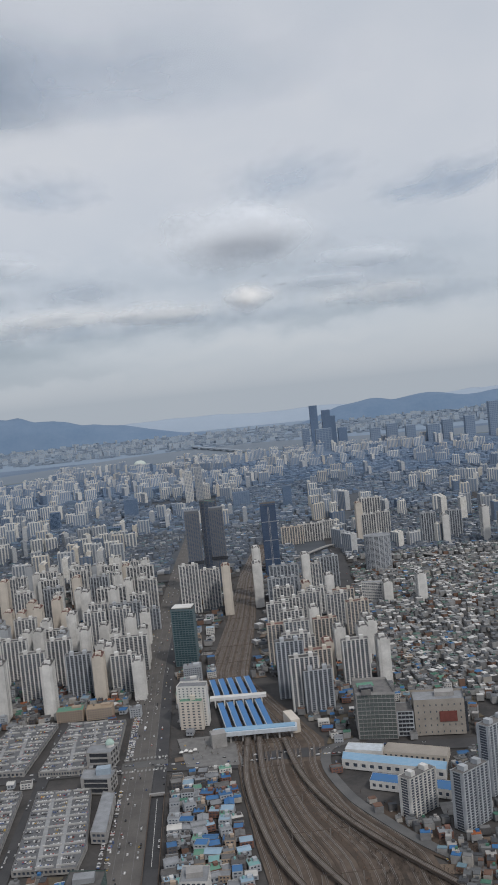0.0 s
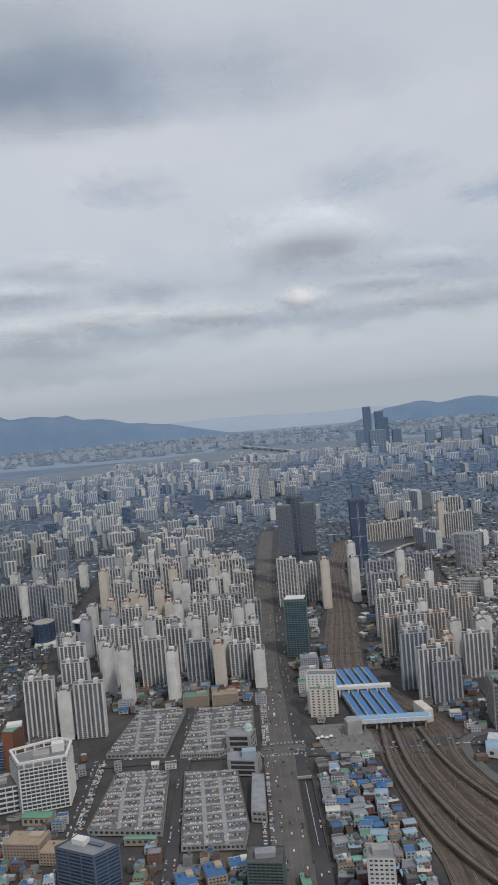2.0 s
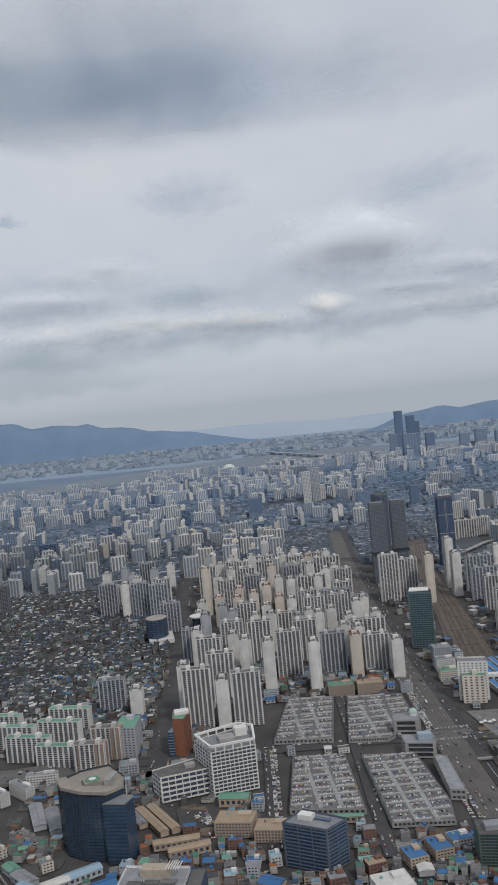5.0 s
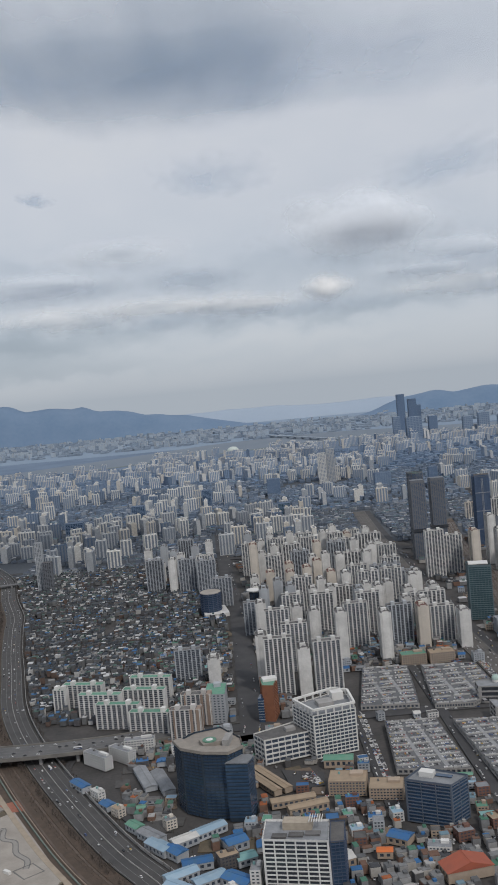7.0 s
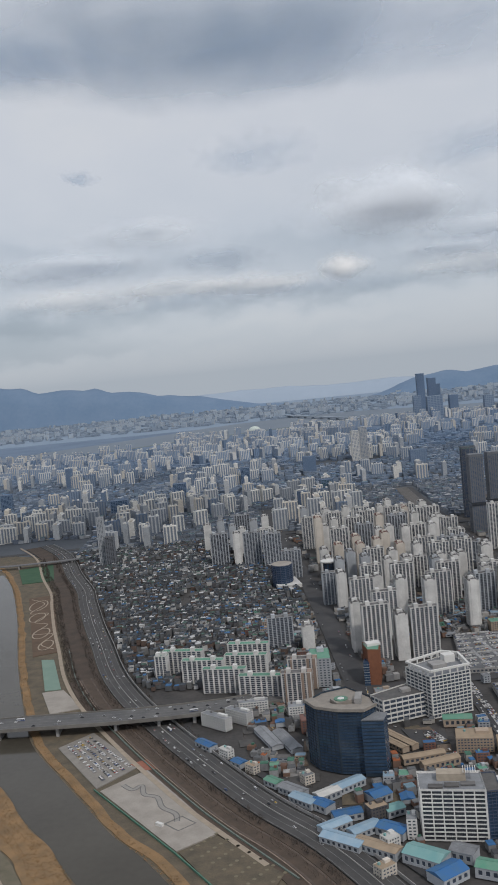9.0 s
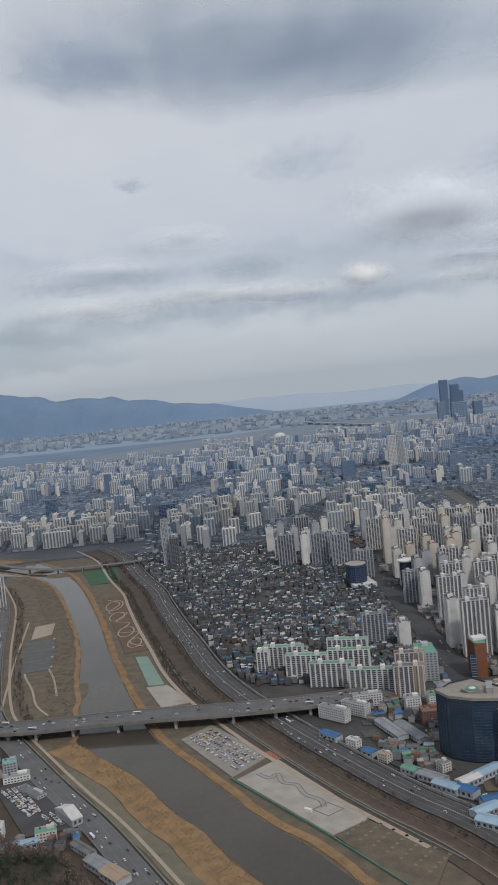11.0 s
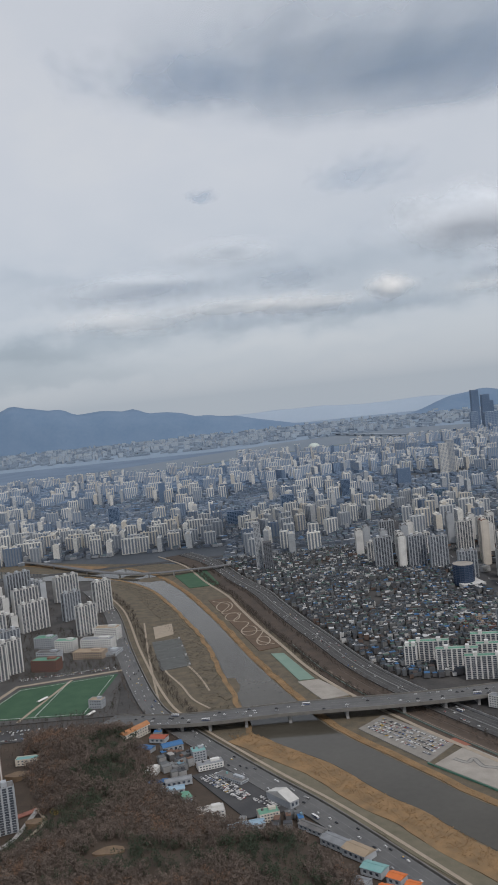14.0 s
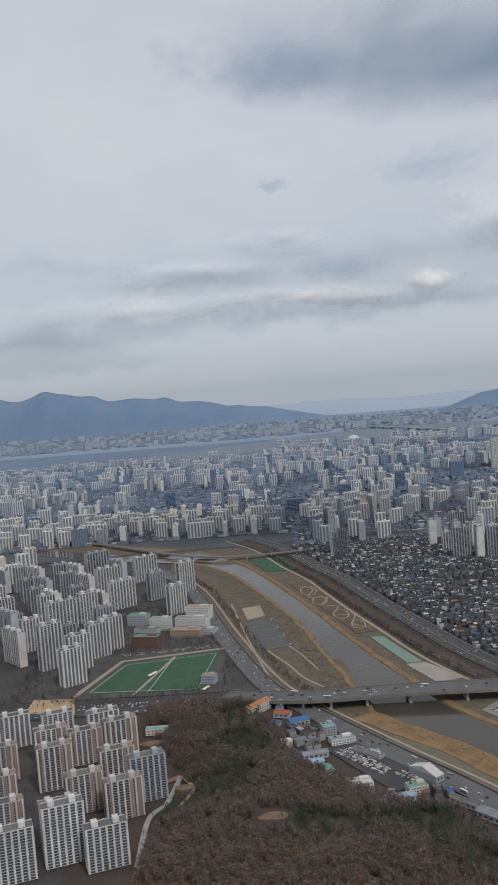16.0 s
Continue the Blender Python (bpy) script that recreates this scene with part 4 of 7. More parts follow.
e = building("glass_office", "dark blue curved glass office with a rooftop helipad", "office building", [(-244, 382), (-240, 373), (-231, 366.5), (-220, 363.5), (-213, 369), (-214, 381), (-223, 396), (-235, 392)], 28.4, 1.45, (4, 5, 5, 4, 4, 6, 5, 5), 0.95, 0.72, mat("teal_spandrel", (0.03, 0.046, 0.066), (0.042, 0.06, 0.082), rough=0.2, spec=0.6), glass_blue, mat("tan_roof", (0.30, 0.27, 0.235), (0.22, 0.20, 0.18), scale=0.3, fine=2), 0.9, 0.1)
part("roof_rim", Shape().prism([(-17, 4.5), (-13, -5.5), (-3.4, -12), (8.2, -15.3), (15, -9.2), (7.4, -9), (-2, -6.5), (-9.6, -1.4), (-12.6, 6)], 28.9, 30.2), MATS["tan_roof"], e, "broad tan roof rim")
part("glass_shoulder", Shape().prism([(6.6, -16.6), (16.0, -18.4), (18.8, -11.0), (14.2, -8.6), (9, -14.2)], 0, 25.6), MATS["teal_spandrel"], e, "lower dark glass corner block")
part("shoulder_roof", Shape().prism([(6.4, -16.8), (16.2, -18.7), (19.1, -10.9), (14.2, -8.6), (9, -14.2)], 25.6, 26.1), roof_grey, e)
for z in range(1, 16):
    part("floor_band", Shape().prism([(6.5, -16.75), (16.1, -18.6), (19.0, -10.9), (14.2, -8.5), (9, -14.1)], z * 1.6, z * 1.6 + 0.9), glass_blue, e)
part("helipad", Shape().prism([(3.2 * math.cos(i * math.tau / 12), 3.2 * math.sin(i * math.tau / 12)) for i in range(12)], 30.2, 30.6), mat("helipad_green", (0.13, 0.26, 0.19)), e, "green octagonal helipad")
part("helipad_ring", Shape().prism([(1.6 * math.cos(i * math.tau / 16), 1.6 * math.sin(i * math.tau / 16)) for i in range(16)], 30.6, 30.65), line_white, e)
rooftop(e, "plant_room", 8, 7, 28.4, 30.2, MATS["tan_roof"], 0, 0, 20)
rooftop(e, "stair_house", 3, 9, 28.4, 31.2, concrete, 8, 0, -12)
e = building("mall_glass_hall", "grey-green glass department store with a planted roof", "shop building", [(61, 470), (81, 465), (81, 490), (63, 494)], 23.7, 2.2, (9, 9, 9, 9), 0.95, 0.9, concrete, mat("mall_glass", (0.10, 0.12, 0.12), (0.14, 0.155, 0.15), rough=0.25), roof_dark, 1.4, 0.05)
rooftop(e, "roof_garden", 9, 6, 23.7, 24.1, roof_green, -3, 5, 0, "green planted roof garden")
rooftop(e, "plant_room", 7, 5, 23.7, 26, glass_dark, -4, -4)
part("sign_panel", Shape().box(-5, -11.5, 5, 0.5, 23.9, 26.6), roof_dark, e, "black sign panel")
e = building("mall_link", "dark glass link between two shop buildings", "shop building", [(81.5, 468), (90, 466), (91, 480), (82, 482)], 13, 2.1, (4, 3, 4, 3), 0.92, 0.7, grey_paint, glass_dark, roof_dark)
e = building("mall_stone_hall", "beige stone department store with a red poster", "shop building", [(90.5, 466), (116, 461.5), (119, 476), (92.5, 482)], 17.8, 3.4, (8, 2, 8, 3), 0.18, 0.3, paving, window_dark, roof_grey, 1.2)
part("poster", Shape().box(3, -8.6, 9, 0.3, 7, 12.5, -10), mat("poster_red", (0.20, 0.07, 0.06)), e, "dark red advertising poster")
part("glass_strip", Shape().box(11.5, -9.2, 3, 0.5, 1, 17, -10), glass_dark, e)
rooftop(e, "plant_room", 10, 6, 17.8, 20, concrete, 4, 2, -10)
e = building("teal_tower", "teal glass office tower with a white roof frame", "office building", [(-41, 637), (-25, 633), (-24, 647), (-39, 652)], 39.3, 1.55, (7, 6, 7, 6), 0.9, 0.72, mat("teal_frame", (0.13, 0.18, 0.20)), glass_teal, roof_dark, 1.4)
part("crown_frame", Shape().box(0, 0, 14, 11, 40.8, 41.4, -12), white_clean, e)
e = building("station_tower", "white office building beside the station", "office building", [(-35, 519), (-18, 515), (-17, 524), (-33, 528)], 22.5, 1.5, (7, 4, 7, 4), 0.4, 0.5, white_clean, window_dark, roof_grey, 0.9)
e = building("green_roof_block", "cream office block with a bright green flat roof", "office building", [(-34, 513), (-21, 510), (-20, 518), (-33, 518.5)], 16, 1.6, (4, 3, 4, 3), 0.45, 0.5, cream_paint, window_dark, roof_green, 0.6)
rooftop(e, "stair_house", 3, 3, 16, 18.5, cream_paint, 1, 1)
e = building("domed_hall", "market hall front with a pale green dome and dark screen", "shop building", [(-82, 471), (-69, 468), (-66, 479), (-81, 482)], 8.8, 2.9, (1, 3, 3, 2), 0.8, 0.7, concrete, glass_dark, roof_grey)
part("dome", Shape().prism([(4.5 + 2.2 * math.cos(i * math.tau / 14), 3 + 2.2 * math.sin(i * math.tau / 14)) for i in range(14)], 8.8, 10.2), white_clean, e)
dome = Shape()
for j in range(5):
    r0, r1 = 2.4 * math.cos(j * math.pi / 10), 2.4 * math.cos((j + 1) * math.pi / 10)
    for i in range(14):
        a0, a1 = i * math.tau / 14, (i + 1) * math.tau / 14
        z0, z1 = 10.2 + 2.6 * math.sin(j * math.pi / 10), 10.2 + 2.6 * math.sin((j + 1) * math.pi / 10)
        dome.face([(4.5 + r0 * math.cos(a0), 3 + r0 * math.sin(a0), z0), (4.5 + r0 * math.cos(a1), 3 + r0 * math.sin(a1), z0), (4.5 + r1 * math.cos(a1), 3 + r1 * math.sin(a1), z1), (4.5 + r1 * math.cos(a0), 3 + r1 * math.sin(a0), z1)])
part("dome_shell", dome, mat("verdigris", (0.42, 0.55, 0.50)), e, "pale green dome")
e = building("screen_hall", "grey hall with a large dark display screen", "shop building", [(-81, 442), (-66, 438), (-64, 449), (-81, 454)], 7.5, 2.5, (1, 3, 3, 2), 0.84, 0.8, concrete, glass_dark, roof_grey)
rooftop(e, "plant_room", 7, 5, 7.5, 10.5, mat("pale_blue_panel", (0.33, 0.40, 0.47)), 3, 1)
e = building("long_shop_row", "long low brown shop row with a flat roof", "shop building", [(-70, 390), (-63, 388), (-63, 428), (-69, 431)], 4.8, 2.4, (3, 14, 3, 14), 0.7, 0.5, concrete, window_dark, roof_grey)
e = building("round_tower", "pale rounded residential tower with many floor bands", "apartment building", [(152 + 13 * math.cos(i * math.tau / 16), 886 + 9 * math.sin(i * math.tau / 16)) for i in range(16)], 34, 1.16, (2,), 0.9, 0.55, grey_paint, window_dark, roof_grey, 1.0)
e = building("long_office", "pale long office slab with rows of windows", "office building", [(114, 766), (137, 758), (139, 764), (116, 772)], 15.7, 1.3, (14, 3, 14, 3), 0.85, 0.55, white_paint, window_dark, roof_grey)
e = building("curved_blue_tower", "dark blue glass tower with a curved pale base", "office building", [(-234 + 9 * math.cos(i * math.tau / 14), 734 + 12 * math.sin(i * math.tau / 14)) for i in range(14)], 18, 1.5, (2,), 0.96, 0.72, MATS["navy_band"], glass_blue, paving)
part("podium", Shape().box(3, -3, 20, 28, 0, 3.2, 8), white_paint, e)
e = building("round_glass_tower", "dark round glass tower with a white disc roof", "office building", [(-196 + 6 * math.cos(i * math.tau / 14), 700 + 6 * math.sin(i * math.tau / 14)) for i in range(14)], 23, 1.3, (2,), 0.95, 0.85, glass_dark, glass_blue, white_clean)
part("disc_roof", Shape().prism([(8 * math.cos(i * math.tau / 18), 7 * math.sin(i * math.tau / 18)) for i in range(18)], 23.6, 24.4), white_clean, e)
e = building("corner_office", "white office block with square windows and a grey roof", "office building", [(-28, 316), (-18, 314), (-17, 325), (-27, 327)], 18, 1.6, (5, 4, 5, 4), 0.6, 0.5, white_paint, window_dark, roof_grey)
rooftop(e, "plant_room", 6, 5, 18, 20, concrete)
e = building("green_glass_office", "dark green banded office block", "office building", [(-72, 330), (-58, 327), (-57, 340), (-71, 343)], 13, 1.2, (8, 7, 8, 7), 0.95, 0.6, mat("dark_green_band", (0.10, 0.14, 0.135)), glass_dark, roof_dark)
rooftop(e, "plant_room", 8, 5, 13, 15, roof_grey)

# twin residential towers and glass towers over the railway
twin_frame = mat("twin_frame", (0.16, 0.168, 0.185), (0.12, 0.132, 0.155), rough=0.6)
high_glass = mat("high_rise_glass", (0.06, 0.095, 0.165), (0.09, 0.13, 0.21), rough=0.25, scale=0.1, fine=0.8, spec=0.6)
for cx, cy, h in ((-26, 877, 76), (-3, 892, 75)):
    e = building("twin_tower", "dark brown-grey residential high-rise with a dark belt", "high-rise", rect(14, 13, cx, cy), h, 1.25, (6, 5, 6, 5), 0.55, 0.58, twin_frame, high_glass, roof_grey, 2.0)
    part("belt", Shape().box(0, 0, 15.6, 14.6, h * 0.36, h * 0.36 + 3), glass_dark, e)
    part("crown", Shape().box(0, 0, 13, 11, h, h + 2.6), twin_frame, e)
e = building("glass_high_rise", "dark blue-green glass high-rise behind twin towers", "high-rise", [(-10 + 9 * math.cos(i * math.tau / 12), 962 + 8 * math.sin(i * math.tau / 12)) for i in range(12)], 76, 1.5, (3,), 0.93, 0.8, twin_frame, high_glass, roof_green, 1.5)
e = building("slab_high_rise", "navy glass slab tower with pale window lines", "high-rise", rect(15, 13, 50, 922), 71, 1.5, (5, 5, 5, 5), 0.95, 0.88, high_glass, high_glass, roof_dark, 1.5)
for x in (-0.6, 0.6):
    part("pale_line", Shape().box(x, -6.6, 0.35, 0.3, 2, 69), grey_paint, e)
for z in (16, 35, 54):
    part("pale_line", Shape().box(0, -6.6, 15, 0.3, z, z + 0.5), grey_paint, e)
part("roof_sign", Shape().box(0, -5, 15.4, 1, 71, 74), roof_dark, e)
# pale pair and island towers far off, distance haze mixed into their colours
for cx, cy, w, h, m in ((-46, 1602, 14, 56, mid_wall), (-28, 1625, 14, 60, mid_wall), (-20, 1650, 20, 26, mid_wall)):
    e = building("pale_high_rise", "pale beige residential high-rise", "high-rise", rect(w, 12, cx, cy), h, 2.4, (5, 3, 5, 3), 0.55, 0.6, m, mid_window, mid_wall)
# glass colours lifted and blued to hold the haze
haze_glass = mat("hazed_glass", (0.125, 0.185, 0.28), (0.155, 0.215, 0.31), rough=0.45)
haze_glass_2 = mat("hazed_glass_pale", (0.215, 0.275, 0.36), (0.25, 0.31, 0.39), rough=0.5)
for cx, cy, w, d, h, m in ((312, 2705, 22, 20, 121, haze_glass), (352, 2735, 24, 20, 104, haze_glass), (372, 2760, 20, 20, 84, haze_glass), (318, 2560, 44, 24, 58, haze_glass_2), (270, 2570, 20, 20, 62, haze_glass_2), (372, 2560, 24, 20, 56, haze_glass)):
    e = building("island_tower", "distant haze-blue glass office tower on the river island", "high-rise", rect(w, d, cx, cy), h, 5.0, (5, 4, 5, 4), 0.8, 0.75, m, haze_glass, m)
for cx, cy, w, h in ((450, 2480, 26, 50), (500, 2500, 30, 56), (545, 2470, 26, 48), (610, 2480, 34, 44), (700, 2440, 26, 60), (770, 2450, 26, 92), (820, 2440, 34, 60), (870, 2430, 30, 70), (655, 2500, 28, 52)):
    e = building("island_tower", "distant haze-blue office block by the river", "high-rise", rect(w, 20, cx, cy), h, 5.0, (5, 4, 5, 4), 0.7, 0.6, haze_glass_2, haze_glass, haze_glass_2)
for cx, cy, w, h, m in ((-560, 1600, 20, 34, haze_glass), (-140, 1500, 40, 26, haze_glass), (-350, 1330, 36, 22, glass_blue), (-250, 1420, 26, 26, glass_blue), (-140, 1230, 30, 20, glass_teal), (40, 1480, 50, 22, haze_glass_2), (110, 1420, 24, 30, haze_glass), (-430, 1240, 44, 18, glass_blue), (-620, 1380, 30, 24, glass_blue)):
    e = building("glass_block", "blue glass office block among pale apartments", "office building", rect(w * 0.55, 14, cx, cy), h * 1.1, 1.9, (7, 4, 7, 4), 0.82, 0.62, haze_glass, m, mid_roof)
e = building("tall_lone_tower", "slim pale high-rise pair by the expressway", "high-rise", rect(7, 8, -407, 893), 49, 1.3, (4, 3, 4, 3), 0.6, 0.6, grey_paint, window_dark, roof_grey)
e = building("tall_lone_tower", "dark slim high-rise by the expressway", "high-rise", rect(9, 8, -398, 884), 30, 1.3, (4, 3, 4, 3), 0.7, 0.6, twin_frame, glass_dark, roof_dark)
# assembly hall with a dome
e = building("assembly_hall", "distant pale hall under a green-white dome", "hall", rect(56, 36, -199, 2535), 11, 11, (12, 8, 12, 8), 0.6, 0.8, far_wall, far_window, far_wall)
shell = Shape()
for j in range(5):
    for i in range(18):
        q = []
        for jj, ii in ((j, i), (j, i + 1), (j + 1, i + 1), (j + 1, i)):
            r, a = 17 * math.cos(jj * math.pi / 10), ii * math.tau / 18
            q.append((r * math.cos(a), r * math.sin(a), 11 + 12 * math.sin(jj * math.pi / 10)))
        shell.face(q)
part("dome_shell", shell, mat("pale_dome", (0.60, 0.66, 0.62)), e, "pale green dome")

# ---- station ----
st = thing("station", "railway station with long blue platform roofs and white footbridge", "station", m=pose(0, 0, 0))
canopy_blue = mat("canopy_blue", (0.045, 0.165, 0.40), (0.07, 0.20, 0.42), rough=0.5, scale=0.4, fine=2)
canopy_edge = mat("canopy_edge", (0.58, 0.63, 0.68), rough=0.6)
for i in range(5):
    k = (i + 0.5) / 5
    for y0, y1 in ((494, 540), (546, 586)):
        line = [(-9 + 28 * k - (y - 493) * 0.10, y, 4.0) for y in (y0, (y0 + y1) / 2, y1)]
        roof = part("platform_roof", Shape().strip(line, 3.3, 4.0, 0.25), canopy_blue, st)
        part("gutter", Shape().strip(line, (-2.0, -1.55), 4.25, 0.3), canopy_edge, roof)
        for t in range(4):
            y = y0 + (t + 0.5) * (y1 - y0) / 4
            part("post", Shape().box(-9 + 28 * k - (y - 493) * 0.10, y, 0.3, 0.3, 0, 3.8), steel, roof)
    part("platform", Shape().strip([(-9 + 28 * k - (y - 493) * 0.10, y, 0.75) for y in (492, 540, 588)], 3.0, 0.7, 0.7), concrete, st)
part("footbridge", Shape().box(0, 543, 34, 4.5, 4.6, 6.4, -5), white_clean, st, "white covered footbridge")
for i in range(6):
    part("bridge_leg", Shape().box(-14 + i * 5.6, 543.5 - i * 0.4, 0.8, 3.5, 0, 4.7), white_clean, st)
part("concourse", Shape().box(7, 487, 46, 7, 4.0, 6.2, -4), canopy_edge, st, "pale concourse over the tracks")
part("concourse_roof", Shape().box(7, 487.4, 44, 5.4, 6.2, 6.6, -4), mat("pale_blue_roof", (0.20, 0.36, 0.52), (0.28, 0.42, 0.55), rough=0.5), st)
for i in range(7):
    part("bridge_leg", Shape().box(-13 + i * 6.6, 487 - i * 0.45 + 1.2, 1.0, 3.5, 0, 4.0), concrete, st)
part("stair_hall", Shape().box(-13, 484, 8, 7, 0, 7.5, 10), concrete, st)
part("stair_hall", Shape().box(28, 497, 5, 16, 0, 7.5, 12), cream_paint, st)
# catenary gantries along the yard
gan = thing("gantry", "grey steel gantry over the railway tracks", "gantry", "railway gantries")
part("beam", Shape().box(0, 0, 24, 0.14, 3.75, 3.95), rust_bed, gan)
for x in (-12, -4, 4, 12):
    part("post", Shape().box(x, 0, 0.28, 0.28, 0, 4.0), steel, gan)
gan.matrix_basis = pose(12, 470, 0)
for x, y in ((15, 440), (20, 405), (28, 370), (36, 335), (-2, 620), (4, 660), (10, 700), (8, 740), (13, 790), (18, 850)):
    copy_thing(gan, pose(x, y, 0, 0, 0, 0))

# ---- depots ----
for poly, h, rm, w in (([(47, 437), (92, 411), (95, 420), (49, 446)], 4.5, MATS["pale_blue_roof"], white_paint), ([(56, 411), (89, 391), (92, 400), (59, 419)], 4.0, roof_blue, white_paint), ([(68, 443), (97, 428), (101, 438), (73, 453)], 3.5, paving, cream_paint), ([(50, 446), (67, 438), (70, 447), (53, 454)], 5.5, canopy_edge, white_paint)):
    building("depot", "long railway depot shed with a coloured metal roof", "shed", poly, h, h, (12, 3, 12, 3), 0.5, 0.4, w, window_dark, rm, 0.3)

# ---- market halls with roof parking ----
cars_far = Shape()


def car_into(body, x, y, z, rot):
    body.box(x, y, 1.75, 0.72, z + 0.08, z + 0.36, rot)
    body.box(x, y, 0.95, 0.66, z + 0.36, z + 0.58, rot, 0.86)


LOTS = (([(-147, 477), (-115, 472), (-108, 540), (-136, 545)], 7), ([(-107, 469), (-86, 466), (-67, 484), (-67, 533), (-100, 539)], 7), ([(-143, 391), (-109, 384), (-111, 448), (-138, 452)], 8), ([(-100, 369), (-73, 366), (-71, 385), (-76, 441), (-103, 445)], 8), ([(-183, 485), (-152, 480), (-142, 546), (-165, 550)], 0))
deck_mat = mat("parking_deck", (0.155, 0.158, 0.165), (0.105, 0.108, 0.114), rough=0.85, scale=0.2, fine=1.5)
spine_mat = mat("deck_spine", (0.31, 0.315, 0.32), (0.24, 0.243, 0.248), rough=0.8)
rib_mat = mat("deck_parapet", (0.46, 0.455, 0.445), (0.33, 0.325, 0.32), rough=0.8)
for poly, ribs in LOTS[:4]:
    cx, cy = sum(p[0] for p in poly) / len(poly), sum(p[1] for p in poly) / len(poly)
    e = thing("market_hall", "low concrete tool-market hall with rooftop parking rows", "market hall", "market halls", pose(cx, cy, 0))
    loc = [(x - cx, y - cy) for x, y in poly]
    part("hall_wall", facade_walls(loc, 2.5, 2.5, [14] * len(loc), 0.6, 0.5, 0.35), concrete, e)
    part("shop_front", Shape().prism(inset(loc, 0.35), 0.1, 2.3), window_dark, e)
    part("deck", Shape().prism(inset(loc, 0.02), 2.3, 2.5), deck_mat, e)
    y0, y1 = min(p[1] for p in loc), max(p[1] for p in loc)
    closed = loc + [loc[0]]
    for r in range(ribs * 2 + 1):
        y = y0 + (r + 0.7) * (y1 - y0) / (ribs * 2 + 1.6)
        xs = [xa + (xb - xa) * (y - ya) / (yb - ya) for (xa, ya), (xb, yb) in zip(closed, closed[1:]) if (ya - y) * (yb - y) < 0]
        if len(xs) < 2:
            continue
        xa, xb = min(xs) + 1, max(xs) - 1
        if r % 2 == 0:
            for fa, fb in ((0, 0.30), (0.345, 0.645), (0.69, 1.0)):
                part("parapet", Shape().box(xa + (fa + fb) / 2 * (xb - xa), y, (fb - fa) * (xb - xa), 0.55, 2.5, 3.2), rib_mat, e)
        x = xa
        while x < xb:
            if rng.random() < 0.9 and abs((x - xa) / (xb - xa) - 0.33) > 0.05 and abs((x - xa) / (xb - xa) - 0.66) > 0.05:
                car_into(cars_far, cx + x, cy + y + (1.3 if r % 2 else 1.1), 2.5, 90 + rng.uniform(-4, 4))
            x += 1.0
    x0, x1 = min(p[0] for p in loc) + 3, max(p[0] for p in loc) - 3
    for k in (0.33, 0.66):
        part("ramp_spine", Shape().box(x0 + (x1 - x0) * k, 0, 2.0, (y1 - y0) * 0.86, 2.5, 2.66, 4), spine_mat, e)
car_paint = palette("car_paint", (((0.66, 0.66, 0.66), 5), ((0.05, 0.05, 0.055), 3), ((0.34, 0.35, 0.36), 3), ((0.14, 0.15, 0.17), 2), ((0.30, 0.06, 0.05), 0.6), ((0.07, 0.12, 0.28), 0.6), ((0.48, 0.33, 0.07), 0.5)), rough=0.35)

# ---- the road bridge over the stream ----
DECK = [(-512, 482), (-480, 464), (-450, 456), (-405, 455), (-342, 450), (-300, 452), (-270, 460), (-238, 476)]
br = thing("road_bridge", "long grey concrete road bridge with traffic over the stream", "bridge", m=pose(0, 0, 0))
zs = (1.2, 4.0, 5.4, 6.0, 6.0, 5.2, 3.6, 0.8)
deck3 = smooth_line([(x, y, z) for (x, y), z in zip(DECK, zs)])
part("deck", Shape().strip(deck3, 17, 6, 1.0), MATS["pale_asphalt"], br)
for off in (-8.7, 8.7):
    part("barrier", Shape().strip([(x, y, z + 0.7) for x, y, z in deck3], (off - 0.2, off + 0.2), 6, 1.9), MATS["levee_concrete"], br)
for off in (-7.6, -3.8, 0, 3.8, 7.6):
    part("lane_line", Shape().strip([(x, y, z + 0.03) for x, y, z in deck3], (off - 0.1, off + 0.1), 6, 0.02), worn_line, br)
for i, (x, y, z) in enumerate(deck3[6:-8:3]):
    part("pier", Shape().box(x, y, 1.6, 13, -0.4, z - 0.9), concrete, br)

# second bridge far up the stream and its road
br = thing("road_bridge", "low far bridge across the stream's mouth", "bridge", m=pose(0, 0, 0))
far_deck = smooth_line([(-860, 1200, 3), (-700, 1090, 3.5), (-560, 940, 3.8), (-473, 920, 3.8), (-400, 945, 2)])
part("deck", Shape().strip(far_deck, 7, 4, 0.8), mat("dark_concrete", (0.17, 0.17, 0.175), (0.12, 0.12, 0.125), rough=0.85), br)
for x, y, z in far_deck[2:-2:2]:
    part("pier", Shape().box(x, y, 1.2, 7, -0.4, z - 0.9), concrete, br)
# raised railway across the middle distance
br = thing("viaduct", "raised grey railway viaduct across the city", "viaduct", m=pose(0, 0, 0))
via = smooth_line([(48, 936, 3.2), (95, 1000, 3.2), (134, 1035, 3.2), (183, 968, 3.2), (251, 880, 3.2), (420, 820, 3.2)])
part("deck", Shape().strip(via, 5, 3, 0.8), concrete, br)
for x, y, z in via[1::2]:
    part("pier", Shape().box(x, y, 1.2, 3, -0.4, z - 0.7), concrete, br)

